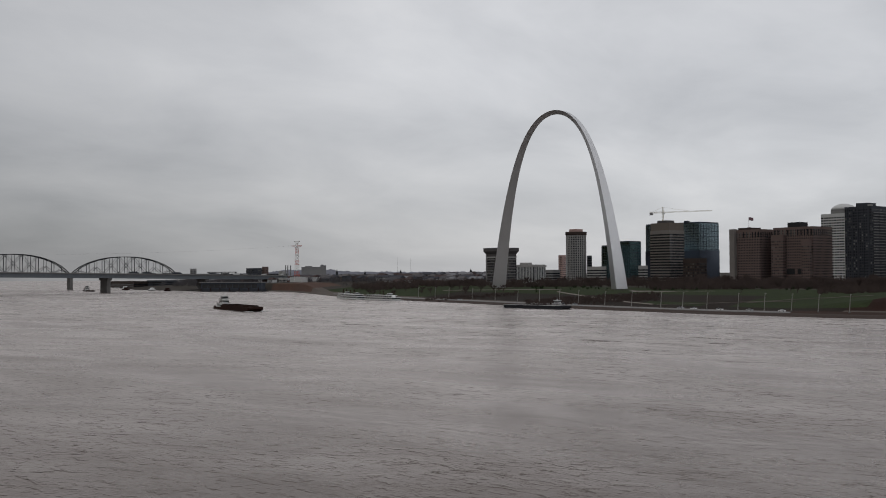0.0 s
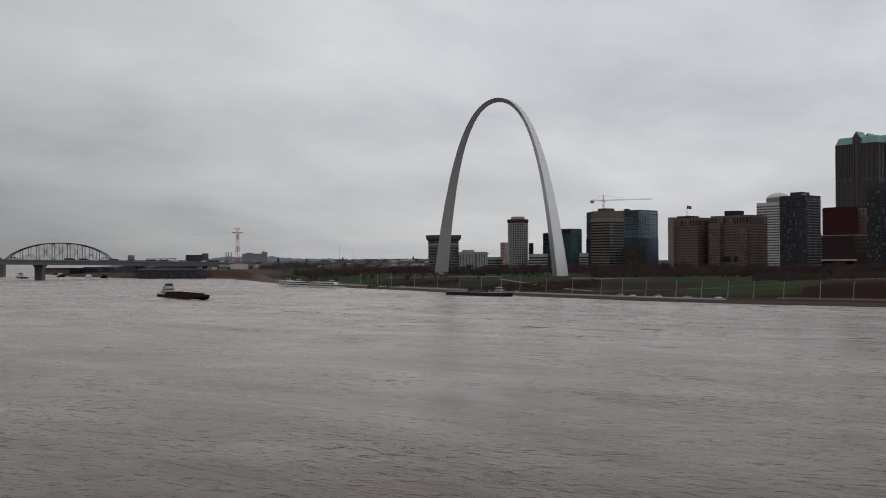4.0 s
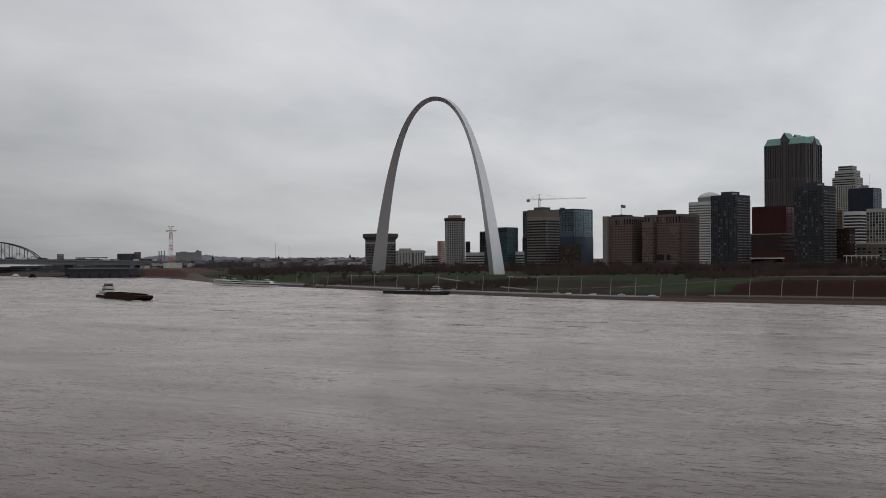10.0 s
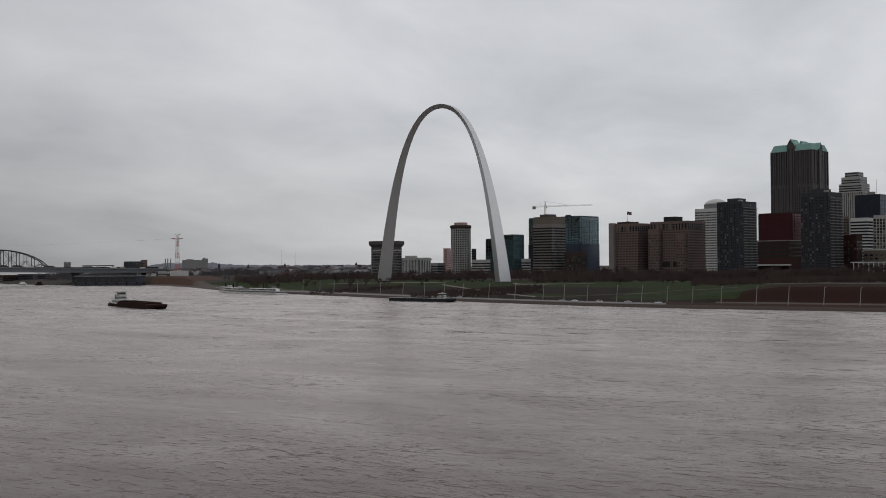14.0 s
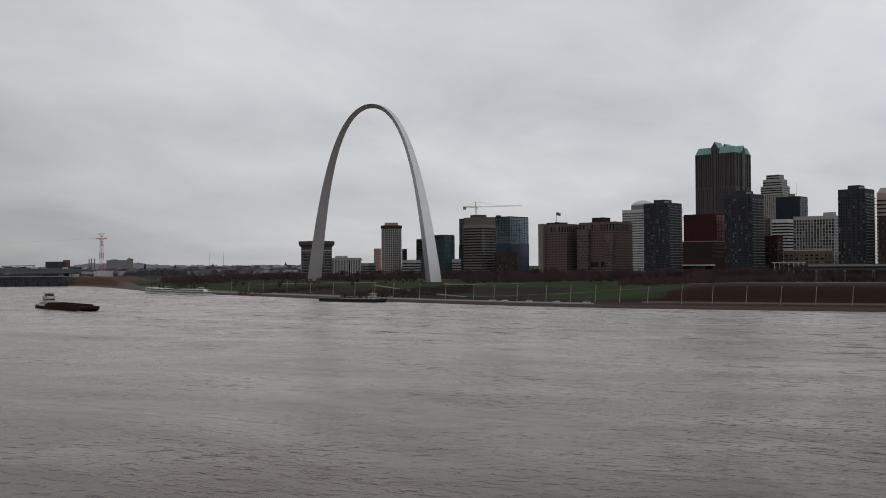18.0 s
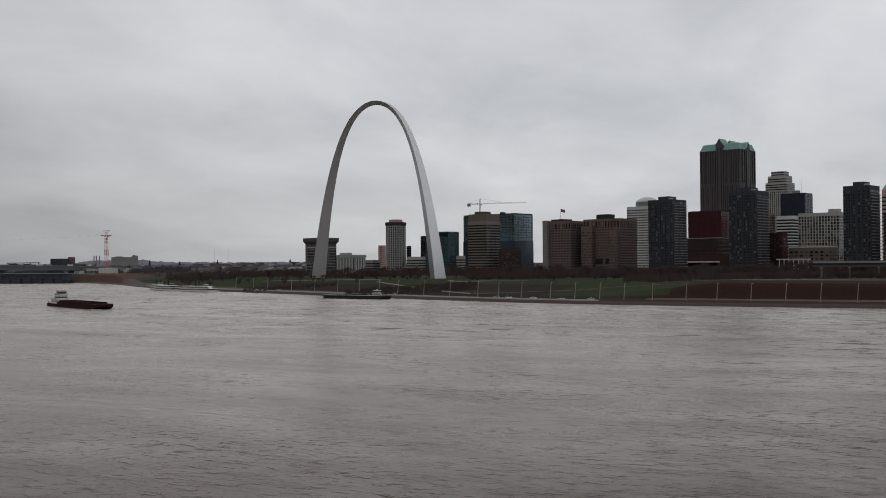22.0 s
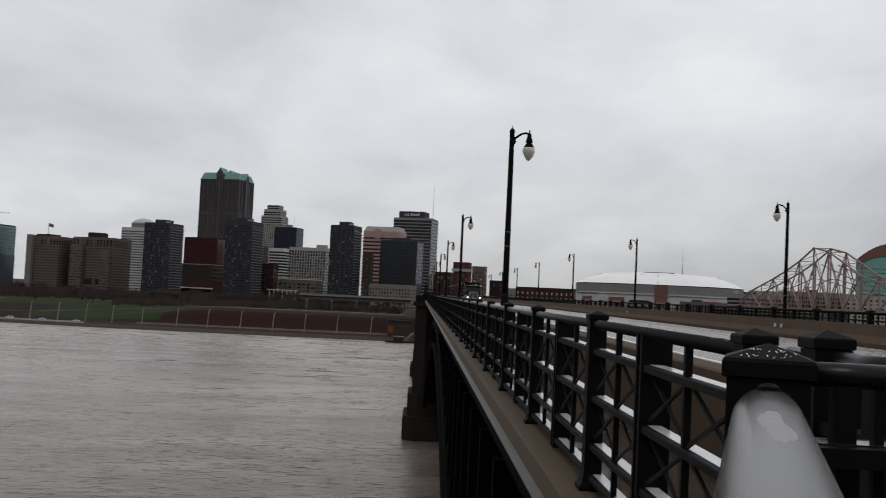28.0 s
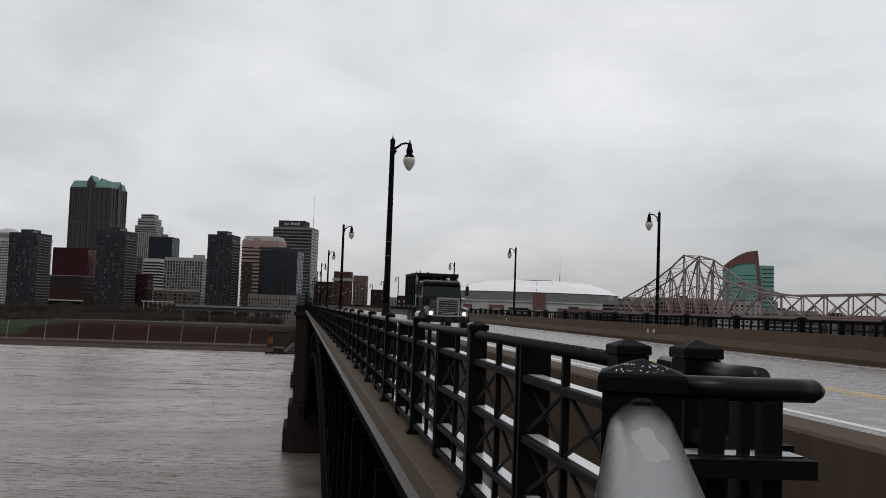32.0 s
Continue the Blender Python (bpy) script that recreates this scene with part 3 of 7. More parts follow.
def build_city():
    # dark tower with a flared crown, behind the arch
    x, y, w, d = site(-34.4, 1330, 40.4, 0.8)
    ob, h = building("office_tower", "dark office tower with a flared concrete crown", x, y, w, d, 53.5, "granite", GLASS_D, "grid", fill=0.7, pieces=3, high=0.55)
    part("crown", Geo().prism(rect(w + 0.6, d + 0.6), h, h + 3.5, rect(w + 5, d + 5)).prism(rect(w + 5, d + 5), h + 3.5, h + 8), WALL["granite"], ob, "flared grey crown")
    part("crown_band", around(w, d, h - 5.5, h - 4, 0.3, 3, 1.0), WALL["pale"], ob, "pale band under the crown")
    for k in (-1, 1):
        part("corner_pier", Geo().box(-0.9, 0.9, -0.5, 0.5, 0, h - 1), WALL["grey"], ob, "", pose(k * (w / 2 - 1.2), -d / 2 - 0.3, 0))
    for k in range(int(h / 3.7)):
        part("floor_edge", around(w - 5, d - 5, 0, 0.7, 2.8, 3, 1.0), WALL["grey"], ob, "", pose(0, 0, 2.4 + k * 3.7))
    # low building with white columns
    x, y, w, d = site(-32.8, 1400, 45.5, 0.5)
    ob, h = building("columned_hall", "low pale hall with tall white columns", x, y, w, d, 39, "grey", GLASS_D, "blank")
    part("recess", around(w, d, 2, h - 3, 0.25, 3, 1.0), GLASS_D, ob)
    for i in range(14):
        part("column", Geo().box(-0.55, 0.55, -0.5, 0.5, 0, h - 3), WALL["white"], ob, "", pose(-w / 2 + w * (i + 0.5) / 14, -d / 2 - 0.7, 0))
    for i in range(7):
        part("column", Geo().box(-0.5, 0.5, -0.55, 0.55, 0, h - 3), WALL["white"], ob, "", pose(w / 2 + 0.7, -d / 2 + d * (i + 0.5) / 7, 0))
    part("cornice", Geo().prism(rect(w + 2.4, d + 2.4), h - 3, h - 0.5), WALL["pale"], ob)
    rooftop(ob, "penthouse", -w * 0.15, 0, 16, 9, h, 3.5, WALL["pale"])
    # round hotel tower
    x, y, w, d = site(-30.1, 1450, 28.9, 1)
    z0 = land(x, y) - 1
    ob = thing("round_hotel_tower", pose(x, y, z0, 0, 0, GRID), "round grey hotel tower with a red-brown cap", "hotel")
    r, h = 14.4, 82 - z0
    part("shaft", Geo().turned([(r - 0.5, 0), (r - 0.5, h)], 28), WALL["grey"], ob)
    rib = Geo().box(-0.5, 0.5, -0.5, 0.5, 0, h)
    rm = rib.mesh("rib", WALL["pale"])
    for i in range(28):
        a = 2 * math.pi * i / 28
        part("rib", rm, None, ob, "", pose(r * math.cos(a) * 0.985, r * math.sin(a) * 0.985, 0, 0, 0, math.degrees(a)))
    fl = Geo().turned([(r - 0.42, 0), (r - 0.42, 1.6)], 28).mesh("window_band", GLASS_D)
    for i in range(int(h / 3.3) - 1):
        part("window_band", fl, None, ob, "", pose(0, 0, 3 + i * 3.3))
    part("crown", Geo().turned([(r + 0.3, h), (r + 1.2, h + 1.5), (r + 1.2, h + 4.5), (r, h + 5)], 28), WALL["darkbrown"], ob)
    part("cap", Geo().turned([(r - 4.5, h + 4.5), (r - 4.5, h + 8.5), (r - 5, h + 9)], 24), WALL["pink"], ob, "red-brown cap")
    # small far blocks between
    x, y, w, d = site(-30.9, 1900, 14.1, 0.8)
    building("apartment_block", "slim pinkish apartment block far behind", x, y, w, d, 61, "pink", GLASS_D, "grid")
    x, y, w, d = site(-29.35, 1500, 7, 0.8)
    building("narrow_tower", "narrow dark open frame tower", x, y, w, d, 53, "slate", GLASS_D, "bands")
    x, y, w, d = site(-28.95, 1420, 27, 0.4)
    building("low_office", "low white office block with window bands", x, y, w, d, 36, "pale", GLASS_D, "bands")
    x, y, w, d = site(-31.6, 1500, 30, 0.5)
    building("low_office", "low pale office block with window bands", x, y, w, d, 32, "grey", GLASS_D, "bands")
    # teal glass offices
    x, y, w, d = site(-27.4, 1450, 47, 0.55)
    ob, h = building("glass_office", "teal glass office block", x, y, w, d, 72, "slate", GLASS_T, "curtain", pieces=2.5, fill=0.08)
    x, y, w, d = site(-28.35, 1430, 15, 1.0)
    building("glass_stair_tower", "green glass stair tower beside the offices", x, y, w, d, 66, "slate", GLASS_T, "curtain", pieces=3, fill=0.08)
    x, y, w, d = site(-26.35, 1430, 13, 1.0)
    building("low_office", "small pale office block with window bands", x, y, w, d, 37, "pale", GLASS_D, "bands")
    # striped tan tower
    x, y, w, d = site(-25.0, 1300, 42.6, 0.9)
    ob, h = building("striped_office_tower", "tan-grey office tower with dark window bands", x, y, w, d, 80.5, "stone", GLASS_D, "bands", fh=3.5, high=0.52)
    part("top_storey", Geo().prism(rect(w - 1, d - 1), h - 1, h + 10), WALL["dimtan"], ob, "plain tan top storey")
    rooftop(ob, "penthouse", -2, 0, w * 0.5, d * 0.5, h + 10, 3.5, WALL["granite"])
    # the two-part teal tower: bright and dark reflections painted as two glass tones
    x, y, w, d = site(-24.2, 1500, 103.8, 0.45)
    ob, h = building("teal_glass_tower", "blue-green mirror glass office tower", x, y, w, d, 99, "blueblack", GLASS_S, "curtain", pieces=1.6, fill=0.06)
    part("lower_glazing", around(w, d, 1, h - 40, 0.75, 3, 1.0), GLASS_N, ob, "lower glazing toned navy for its darker reflection")
    part("recess", Geo().box(w * 0.13, w * 0.2, -d / 2 - 1.1, -d / 2 + 1, 2, h - 1), WALL["blueblack"], ob)
    rooftop(ob, "penthouse", w * 0.1, 0, 6, 6, h, 4, WALL["slate"])
    # tower crane above it
    crane_at = site(-25.22, 1560, 4, 1)
    build_crane(crane_at[0], crane_at[1])
    x, y, w, d = site(-23.5, 1280, 28.7, 0.6)
    building("brick_warehouse", "low dark brick building with rows of windows", x, y, w, d, 44.6, "darkbrown", GLASS_D, "grid")
    # brown hotel in two blocks
    x, y, w, d = site(-20.4, 1230, 49, 0.7)
    ob, h = building("brown_hotel", "large brown hotel block with small windows", x, y, w, d, 77, "brown", GLASS_P, "grid", pieces=4.4, fill=0.45, fh=3.1)
    rooftop(ob, "penthouse", -w * 0.12, 0, w * 0.5, d * 0.5, h, 3, WALL["darkbrown"])
    tagged(part("attic_arcade", around(w, d, h - 9, h - 2.5, 0.2, 2.4, 0.35), GLASS_D, ob), "", "", "", "stuff")
    part("stair_tower", Geo().box(-3.5, 3.5, -3, 3, 0, h + 1.5), WALL["stone"], ob, "plain grey stair tower", pose(-w / 2 + 4.4, -d / 2 - 1.5, 0))
    for k in range(5):
        rooftop(ob, "roof_box", -w * 0.35 + k * w * 0.17, -d * 0.2, 3 + k % 2 * 2, 3, h, 1.5 + k % 3, WALL["darkbrown"])
    part("flagpole", Geo().tube([(-w * 0.12, 0, h + 2), (-w * 0.12, 0, h + 16)], 0.25, 6), WALL["pale"], ob)
    part("flag", flag_geo(6.5, 3.8), FLAGRED, ob, "red and white striped flag with a blue corner", pose(-w * 0.12 + 0.2, 0, h + 12))
    x, y, w, d = site(-17.8, 1210, 63.6, 0.75)
    ob, h = building("brown_hotel", "large brown hotel block with small windows and dark rooftop", x, y, w, d, 78, "brown", GLASS_P, "grid", pieces=4.4, fill=0.45, fh=3.1)
    rooftop(ob, "plant_room", -w * 0.12, 0, w * 0.32, d * 0.4, h, 6.5, WALL["roof"])
    tagged(part("attic_arcade", around(w, d, h - 9, h - 2.5, 0.2, 2.4, 0.35), GLASS_D, ob), "", "", "", "stuff")
    wing = part("wing", Geo().prism(rect(w * 0.3, 6), 0, h - 8), WALL["brown"], ob, "brick wing standing forward", pose(-w * 0.33, -d / 2 - 2.9, 0))
    win = Geo()
    for k in range(int((h - 8) / 3.3) - 2):
        one = around(w * 0.3, 6, 3 + k * 3.3, 4.7 + k * 3.3, 0.12, 3.6, 0.5)
        win.add(one.v, one.f)
    tagged(part("window_grid", win, GLASS_D, wing), "", "", "", "stuff")
    wing = part("wing", Geo().prism(rect(w * 0.2, 6), 0, h - 14), WALL["brown"], ob, "brick wing standing forward", pose(w * 0.38, -d / 2 - 2.9, 0))
    win = Geo()
    for k in range(int((h - 14) / 3.3) - 2):
        one = around(w * 0.2, 6, 3 + k * 3.3, 4.7 + k * 3.3, 0.12, 3.6, 0.5)
        win.add(one.v, one.f)
    tagged(part("window_grid", win, GLASS_D, wing), "", "", "", "stuff")
    for k in (-1, 1):
        part("loading_opening", Geo().box(-5, 5, -0.3, 0.3, 0, 6), GLASS_D, ob, "", pose(k * 7 + 4, -d / 2 - 0.2, h - 53))
    # white block with a dome
    x, y, w, d = site(-15.7, 1500, 60, 0.8)
    ob, h = building("domed_office", "white office block with a shallow glass dome", x, y, w, d, 108, "white", GLASS_D, "grid", fill=0.78, pieces=2.6, high=0.5)
    part("drum", Geo().turned([(17, h - 0.5), (17, h + 6)], 32), WALL["grey"], ob)
    part("dome", Geo().turned([(17.4, h + 6), (15.6, h + 9.2), (12, h + 12), (7, h + 14), (2, h + 15), (0.1, h + 15.1)], 32), WALL["white"], ob, "shallow pale dome", smooth=True)
    # three alike dark apartment towers
    for az, dist, app, top in ((-14.6, 1150, 42.4, 96), (-10.2, 1110, 40.5, 101), (-4.45, 1050, 33, 99)):
        x, y, w, d = site(az, dist, app, 1.05)
        apartment_tower(x, y, w, d, top, az)
    # red glass block
    x, y, w, d = site(-12.3, 1300, 52, 0.6)
    ob, h = building("red_glass_office", "dark red mirror glass office block", x, y, w, d, 90, "darkbrick", GLASS_R, "curtain", pieces=1.2, fill=0.06, fh=2.9)
    part("podium", Geo().prism(rect(w + 4, d + 30), 0, h - 34), WALL["darkbrick"], ob, "darker lower podium")
    part("podium_roof_edge", around(w + 4, d + 30, h - 34.6, h - 33.6, 0.3, 3, 1), WALL["grey"], ob)
    for k in range(4):
        part("podium_band", around(w + 4, d + 30, 0, 2.4, 0.2, 3, 1), GLASS_P, ob, "", pose(0, 0, h - 39 - k * 5))
    part("canopy", Geo().box(-w * 0.62, w * 0.62, -d / 2 - 26, -d / 2 - 15.2, 12.5, 14), WALL["white"], ob, "long white entrance canopy")
    # tall tower with a copper roof
    copper_tower()
    # stepped grey tower
    x, y, w, d = site(-8.55, 1700, 52, 0.85)
    ob, h = building("stepped_grey_tower", "tall grey tower stepping back at the top", x, y, w, d, 140, "pale", GLASS_D, "grid", high=0.8, fill=0.45, pieces=3)
    for k, (s, a, b) in enumerate(((0.86, 140, 153), (0.72, 153, 164), (0.52, 164, 171.5))):
        zb = a - (140 - h)
        p = part("setback", Geo().prism(rect(w * s, d * s), zb - 1, zb + b - a), WALL["pale"], ob)
        for j in range(int((b - a) / FLOOR_H)):
            part("window_band", around(w * s, d * s, 0, 1.7, 0.15, 3, 1), GLASS_D, p, "", pose(0, 0, zb + 1 + j * FLOOR_H))
    # dark blue slab
    x, y, w, d = site(-7.7, 1500, 42, 0.8)
    ob, h = building("dark_blue_office", "dark blue glass office slab with a roof mast", x, y, w, d, 122, "blueblack", GLASS_N, "curtain", pieces=2, fill=0.05)
    part("mast", Geo().tube([(w * 0.2, 0, h), (w * 0.2, 0, h + 22)], 0.25, 5, 0.1), WALL["grey"], ob)
    rooftop(ob, "plant_room", 0, 0, 8, 6, h, 5, WALL["grey"])
    x, y, w, d = site(-8.2, 1300, 25, 0.8)
    building("banded_office", "white office block with black window bands", x, y, w, d, 82, "white", GLASS_D, "bands", high=0.55)
    x, y, w, d = site(-6.4, 1350, 58, 0.5)
    ob, h = building("pale_office", "broad pale office block with vertical piers", x, y, w, d, 87, "pale", GLASS_D, "grid", fill=0.66, pieces=2.6, high=0.8)
    rooftop(ob, "plant_room", w * 0.3, 0, 13, 9, h, 5, WALL["pale"])
    x, y, w, d = site(-9.1, 1500, 13, 0.8)
    building("tan_tower", "narrow tan stone tower", x, y, w, d, 93, "tan", GLASS_D, "grid")
    x, y, w, d = site(-8.8, 1130, 24, 0.7)
    building("brick_warehouse", "dark red brick warehouse with small windows", x, y, w, d, 57, "darkbrick", GLASS_D, "grid", fill=0.35)
    x, y, w, d = site(-6.9, 1150, 50, 0.5)
    building("stone_building", "low dim stone building with wide windows and a pale roof edge", x, y, w, d, 42, "dimtan", GLASS_D, "grid", fill=0.6, pieces=1.8, roof="white")
    # white pergola of slim posts before the low blocks
    x, y, w, d = site(-7.9, 1075, 30, 0.3)
    ob = thing("white_pergola", pose(x, y, land(x, y), 0, 0, GRID), "slim white open steel pergola", "pergola")
    for i in range(7):
        part("post", Geo().box(-0.3, 0.3, -0.3, 0.3, 0, 14), WALL["white"], ob, "", pose(-15 + 5 * i, 0, 0))
    part("beam", Geo().box(-18, 18, -0.4, 0.4, 13.2, 14.2), WALL["white"], ob)
    part("lower_beam", Geo().box(-6, 9, -0.4, 0.4, 5, 5.7), WALL["white"], ob)
    # pink granite offices
    x, y, w, d = site(-2.2, 1150, 50, 0.7)
    ob, h = building("pink_office", "pink granite office block with window bands and a gabled top", x, y, w, d, 101, "pink", GLASS_D, "bands", fh=4.2, high=0.4)
    part("roof", Geo().prism(rect(w, d), h, h + 6, rect(w - 6, d - 6)), WALL["pale"], ob, "pale sloping roof")
    part("gable", Geo().turned([(6, 0), (6, 0.8)], 24), WALL["pink"], ob, "round pink gable", pose(-w * 0.1, -d / 2 - 0.2, h - 2.5, 90, 0, 0))
    x, y, w, d = site(-1.2, 1080, 46, 0.6)
    ob, h = building("blue_glass_office", "dark blue glass office block", x, y, w, d, 88, "slate", GLASS_N, "curtain", pieces=1.6, fill=0.07)
    rooftop(ob, "plant_room", 0, 0, w * 0.5, d * 0.4, h, 3.5, WALL["slate"])
    x, y, w, d = site(-0.45, 1250, 56, 0.7)
    ob, h = building("bank_tower", "grey office tower with a lettered sign on its roof block", x, y, w, d, 126, "grey", GLASS_D, "bands", fh=4.0, high=0.62)
    rooftop(ob, "sign_block", -w * 0.06, 0, w * 0.68, d * 0.7, h, 9, WALL["slate"])
    sg = Geo()
    for i, k in enumerate((0, 1.6, 3.9, 5.4, 6.9, 8.4)):
        sg.box(k * 2 - 9, k * 2 - 9 + (2.2 if i != 1 else 2.4), -0.2, 0.2, 0, 3.2 if i in (2, 5) else 2.6)
    part("sign", sg, WALL["white"], ob, "white sign lettering as plain bars", pose(-w * 0.06, -d * 0.35 - 0.3, h + 3.5))
    part("mast", Geo().tube([(w * 0.44, 0, h), (w * 0.44, 0, h + 42)], 0.35, 5, 0.1), WALL["pale"], ob, "thin white roof mast")
    # stone and brick blocks at the bridge's end
    x, y, w, d = site(-3.1, 1040, 10.4, 0.9)
    building("brick_tower", "slim dark brown brick tower before the pink offices", x, y, w, d, 71, "darkbrown", GLASS_D, "grid", fill=0.35)
    x, y, w, d = site(-1.6, 1000, 48, 0.6)
    building("stone_building", "low dim stone building with tall windows", x, y, w, d, 39, "stone", GLASS_D, "grid", fill=0.4, pieces=3.4, fh=3.4, high=0.6)
    x, y, w, d = site(2.35, 900, 17, 0.9)
    ob, h = building("red_brick_building", "red brick building with a pale cornice", x, y, w, d, 61, "red", GLASS_D, "grid", fill=0.3)
    part("cornice", Geo().prism(rect(w + 2, d + 2), h - 8, h - 5.5), WALL["pale"], ob)
    x, y, w, d = site(3.35, 930, 14, 0.9)
    building("brick_apartments", "brown brick building with a flat roof", x, y, w, d, 59, "brown", GLASS_D, "grid", fill=0.3)
    x, y, w, d = site(1.3, 850, 18, 0.9)
    building("brick_warehouse", "dark brick warehouse with rows of windows", x, y, w, d, 50, "darkbrick", GLASS_D, "grid", fill=0.5, pieces=3)
    x, y, w, d = site(4.5, 950, 18, 0.9)
    building("brick_warehouse", "low dark brick building with small windows", x, y, w, d, 47, "darkbrick", GLASS_D, "grid", fill=0.4)
    x, y, w, d = site(7.2, 1000, 60, 0.3)
    building("brick_terrace", "long low red brick building with white windows", x, y, w, d, 43, "darkbrick", WALL["pale"], "grid", fill=0.3, pieces=2.0, fh=5)
    x, y, w, d = site(5.9, 1300, 40, 0.4)
    building("grey_block", "low grey block behind", x, y, w, d, 45, "grey", GLASS_D, "grid", fill=0.4)



FLAGRED = mat("striped_flag_cloth", (0.2, 0.12, 0.14), 0.9, 0, 0.3, 1.0, 0.0, 0.2)


def flag_geo(w, h):
    g = Geo()
    n = 8
    top = [(w * i / n, 0.4 * math.sin(i * 1.3), h * 0.5 + 0.3 * math.sin(i * 0.8) - i * 0.08) for i in range(n + 1)]
    g.loft([[(x, y - 0.04, z + h / 2), (x, y + 0.04, z + h / 2), (x, y + 0.04, z - h / 2), (x, y - 0.04, z - h / 2)] for x, y, z in top])
    return g


def apartment_tower(x, y, w, d, top, az):
    ob, h = building("apartment_tower", "dark grey apartment tower with balconies and rows of windows", x, y, w, d, top, "slate", GLASS_A, "grid", pieces=4.2, fill=0.55, fh=2.95, high=0.5)
    for i in range(5):
        part("pier", Geo().box(-0.5, 0.5, -0.5, 0.5, 0, h + 0.3), WALL["slate"], ob, "", pose(-w / 2 + w * (i + 0.5) / 5, -d / 2 - 0.3, 0))
    slab = Geo().box(0, 1.6, -d * 0.12, d * 0.12, 0, 0.9).mesh("balcony", WALL["grey"])
    for k in range(2, int(h / 2.95) - 1):
        for s in (-0.28, 0.05, 0.36):
            part("balcony", slab, None, ob, "", pose(w / 2, d * s, k * 2.95))
    rooftop(ob, "plant_room", 0, 0, w * 0.45, d * 0.5, h, 4.5, WALL["slate"])
    rooftop(ob, "roof_box", w * 0.28, -d * 0.2, 4, 4, h, 2.5, WALL["pale"])
    return ob


def copper_tower():
    x, y, w, d = site(-11.3, 1420, 73, 0.8)
    ob, h = building("copper_roofed_tower", "tall dark granite tower with gabled green copper roof", x, y, w, d, 132, "granite", GLASS_P, "grid", pieces=3.0, fill=0.42, fh=3.9, high=0.8)
    w2, d2 = w * 0.98, d * 0.98
    up = 46.0
    shaft = part("upper_shaft", Geo().prism(rect(w2, d2), h - 1, h + up), WALL["granite"], ob)
    row = Geo()
    for i in range(11):
        one = around(w2, d2, h + 1.5 + i * 3.9, h + 4.6 + i * 3.9, 0.12, 3.0, 0.42)
        row.add(one.v, one.f)
    tagged(part("window_grid", row, GLASS_P, shaft), "", "", "", "stuff")
    for k in range(9):
        part("pier", Geo().box(-0.6, 0.6, -0.6, 0.6, 0, h + up), WALL["granite"], ob, "", pose(-w2 / 2 + w2 * k / 8, -d2 / 2 - 0.5, 0))
    for k in range(7):
        part("pier", Geo().box(-0.6, 0.6, -0.6, 0.6, 0, h + up), WALL["granite"], ob, "", pose(w2 / 2 + 0.5, -d2 / 2 + d2 * k / 6, 0))
    z = h + up
    part("roof", Geo().prism(rect(w2 + 1, d2 + 1), z, z + 8.5, rect(w2 - 5, d2 - 5)).prism(rect(w2 - 5, d2 - 5), z + 8.5, z + 9.5, rect(w2 - 9, d2 - 9)), WALL["copper"], ob, "green copper hipped roof")
    part("gutter", Geo().prism(rect(w2 + 1.4, d2 + 1.4), z - 0.8, z), WALL["granite"], ob)
    for k in range(4):
        span, off = (w2, d2 / 2) if k % 2 == 0 else (d2, w2 / 2)
        g, top, rise = (5.2, 7.5, 15.5) if k % 2 == 0 else (4.6, 2.5, 10.0)
        fr = Geo().add([(-g, -off - 1.6, -z + 4), (g, -off - 1.6, -z + 4), (g, -off - 1.6, top), (0, -off - 1.6, rise), (-g, -off - 1.6, top)] +
                       [(-g, -off + 9, -z + 4), (g, -off + 9, -z + 4), (g, -off + 9, top), (0, -off + 9, rise), (-g, -off + 9, top)],
                       [(0, 1, 2, 3, 4), (9, 8, 7, 6, 5), (0, 5, 6, 1), (1, 6, 7, 2), (4, 9, 5, 0)])
        bay = part("gable_bay", fr, WALL["granite"], ob, "dark pointed bay from ground to roof", pose(0, 0, z, 0, 0, 90 * k))
        win = Geo()
        for q in (-0.5, 0.5):
            win.box(q * g - 0.7, q * g + 0.7, -off - 1.75, -off - 1.55, -z + 30, top - 4)
        part("slit_window", win, GLASS_P, bay)
        rf = Geo()
        for s in (-1, 1):
            rf.add([(s * (g + 0.6), -off - 1.9, top - 0.3), (0, -off - 1.9, rise + 0.6), (0, -off + 18, rise + 0.6), (s * (g + 0.6), -off + 18, top - 0.3),
                    (s * (g + 0.6), -off - 1.9, top - 0.9), (0, -off - 1.9, rise), (0, -off + 18, rise), (s * (g + 0.6), -off + 18, top - 0.9)],
                   [(0, 1, 2, 3), (7, 6, 5, 4), (0, 4, 5, 1), (1, 5, 6, 2), (2, 6, 7, 3), (3, 7, 4, 0)])
        part("gable_roof", rf, WALL["copper"], ob, "", pose(0, 0, z, 0, 0, 90 * k))


CRANE = mat("pale_crane_steel", (0.4, 0.33, 0.2), 0.6, 0, 0.3, 1.0)


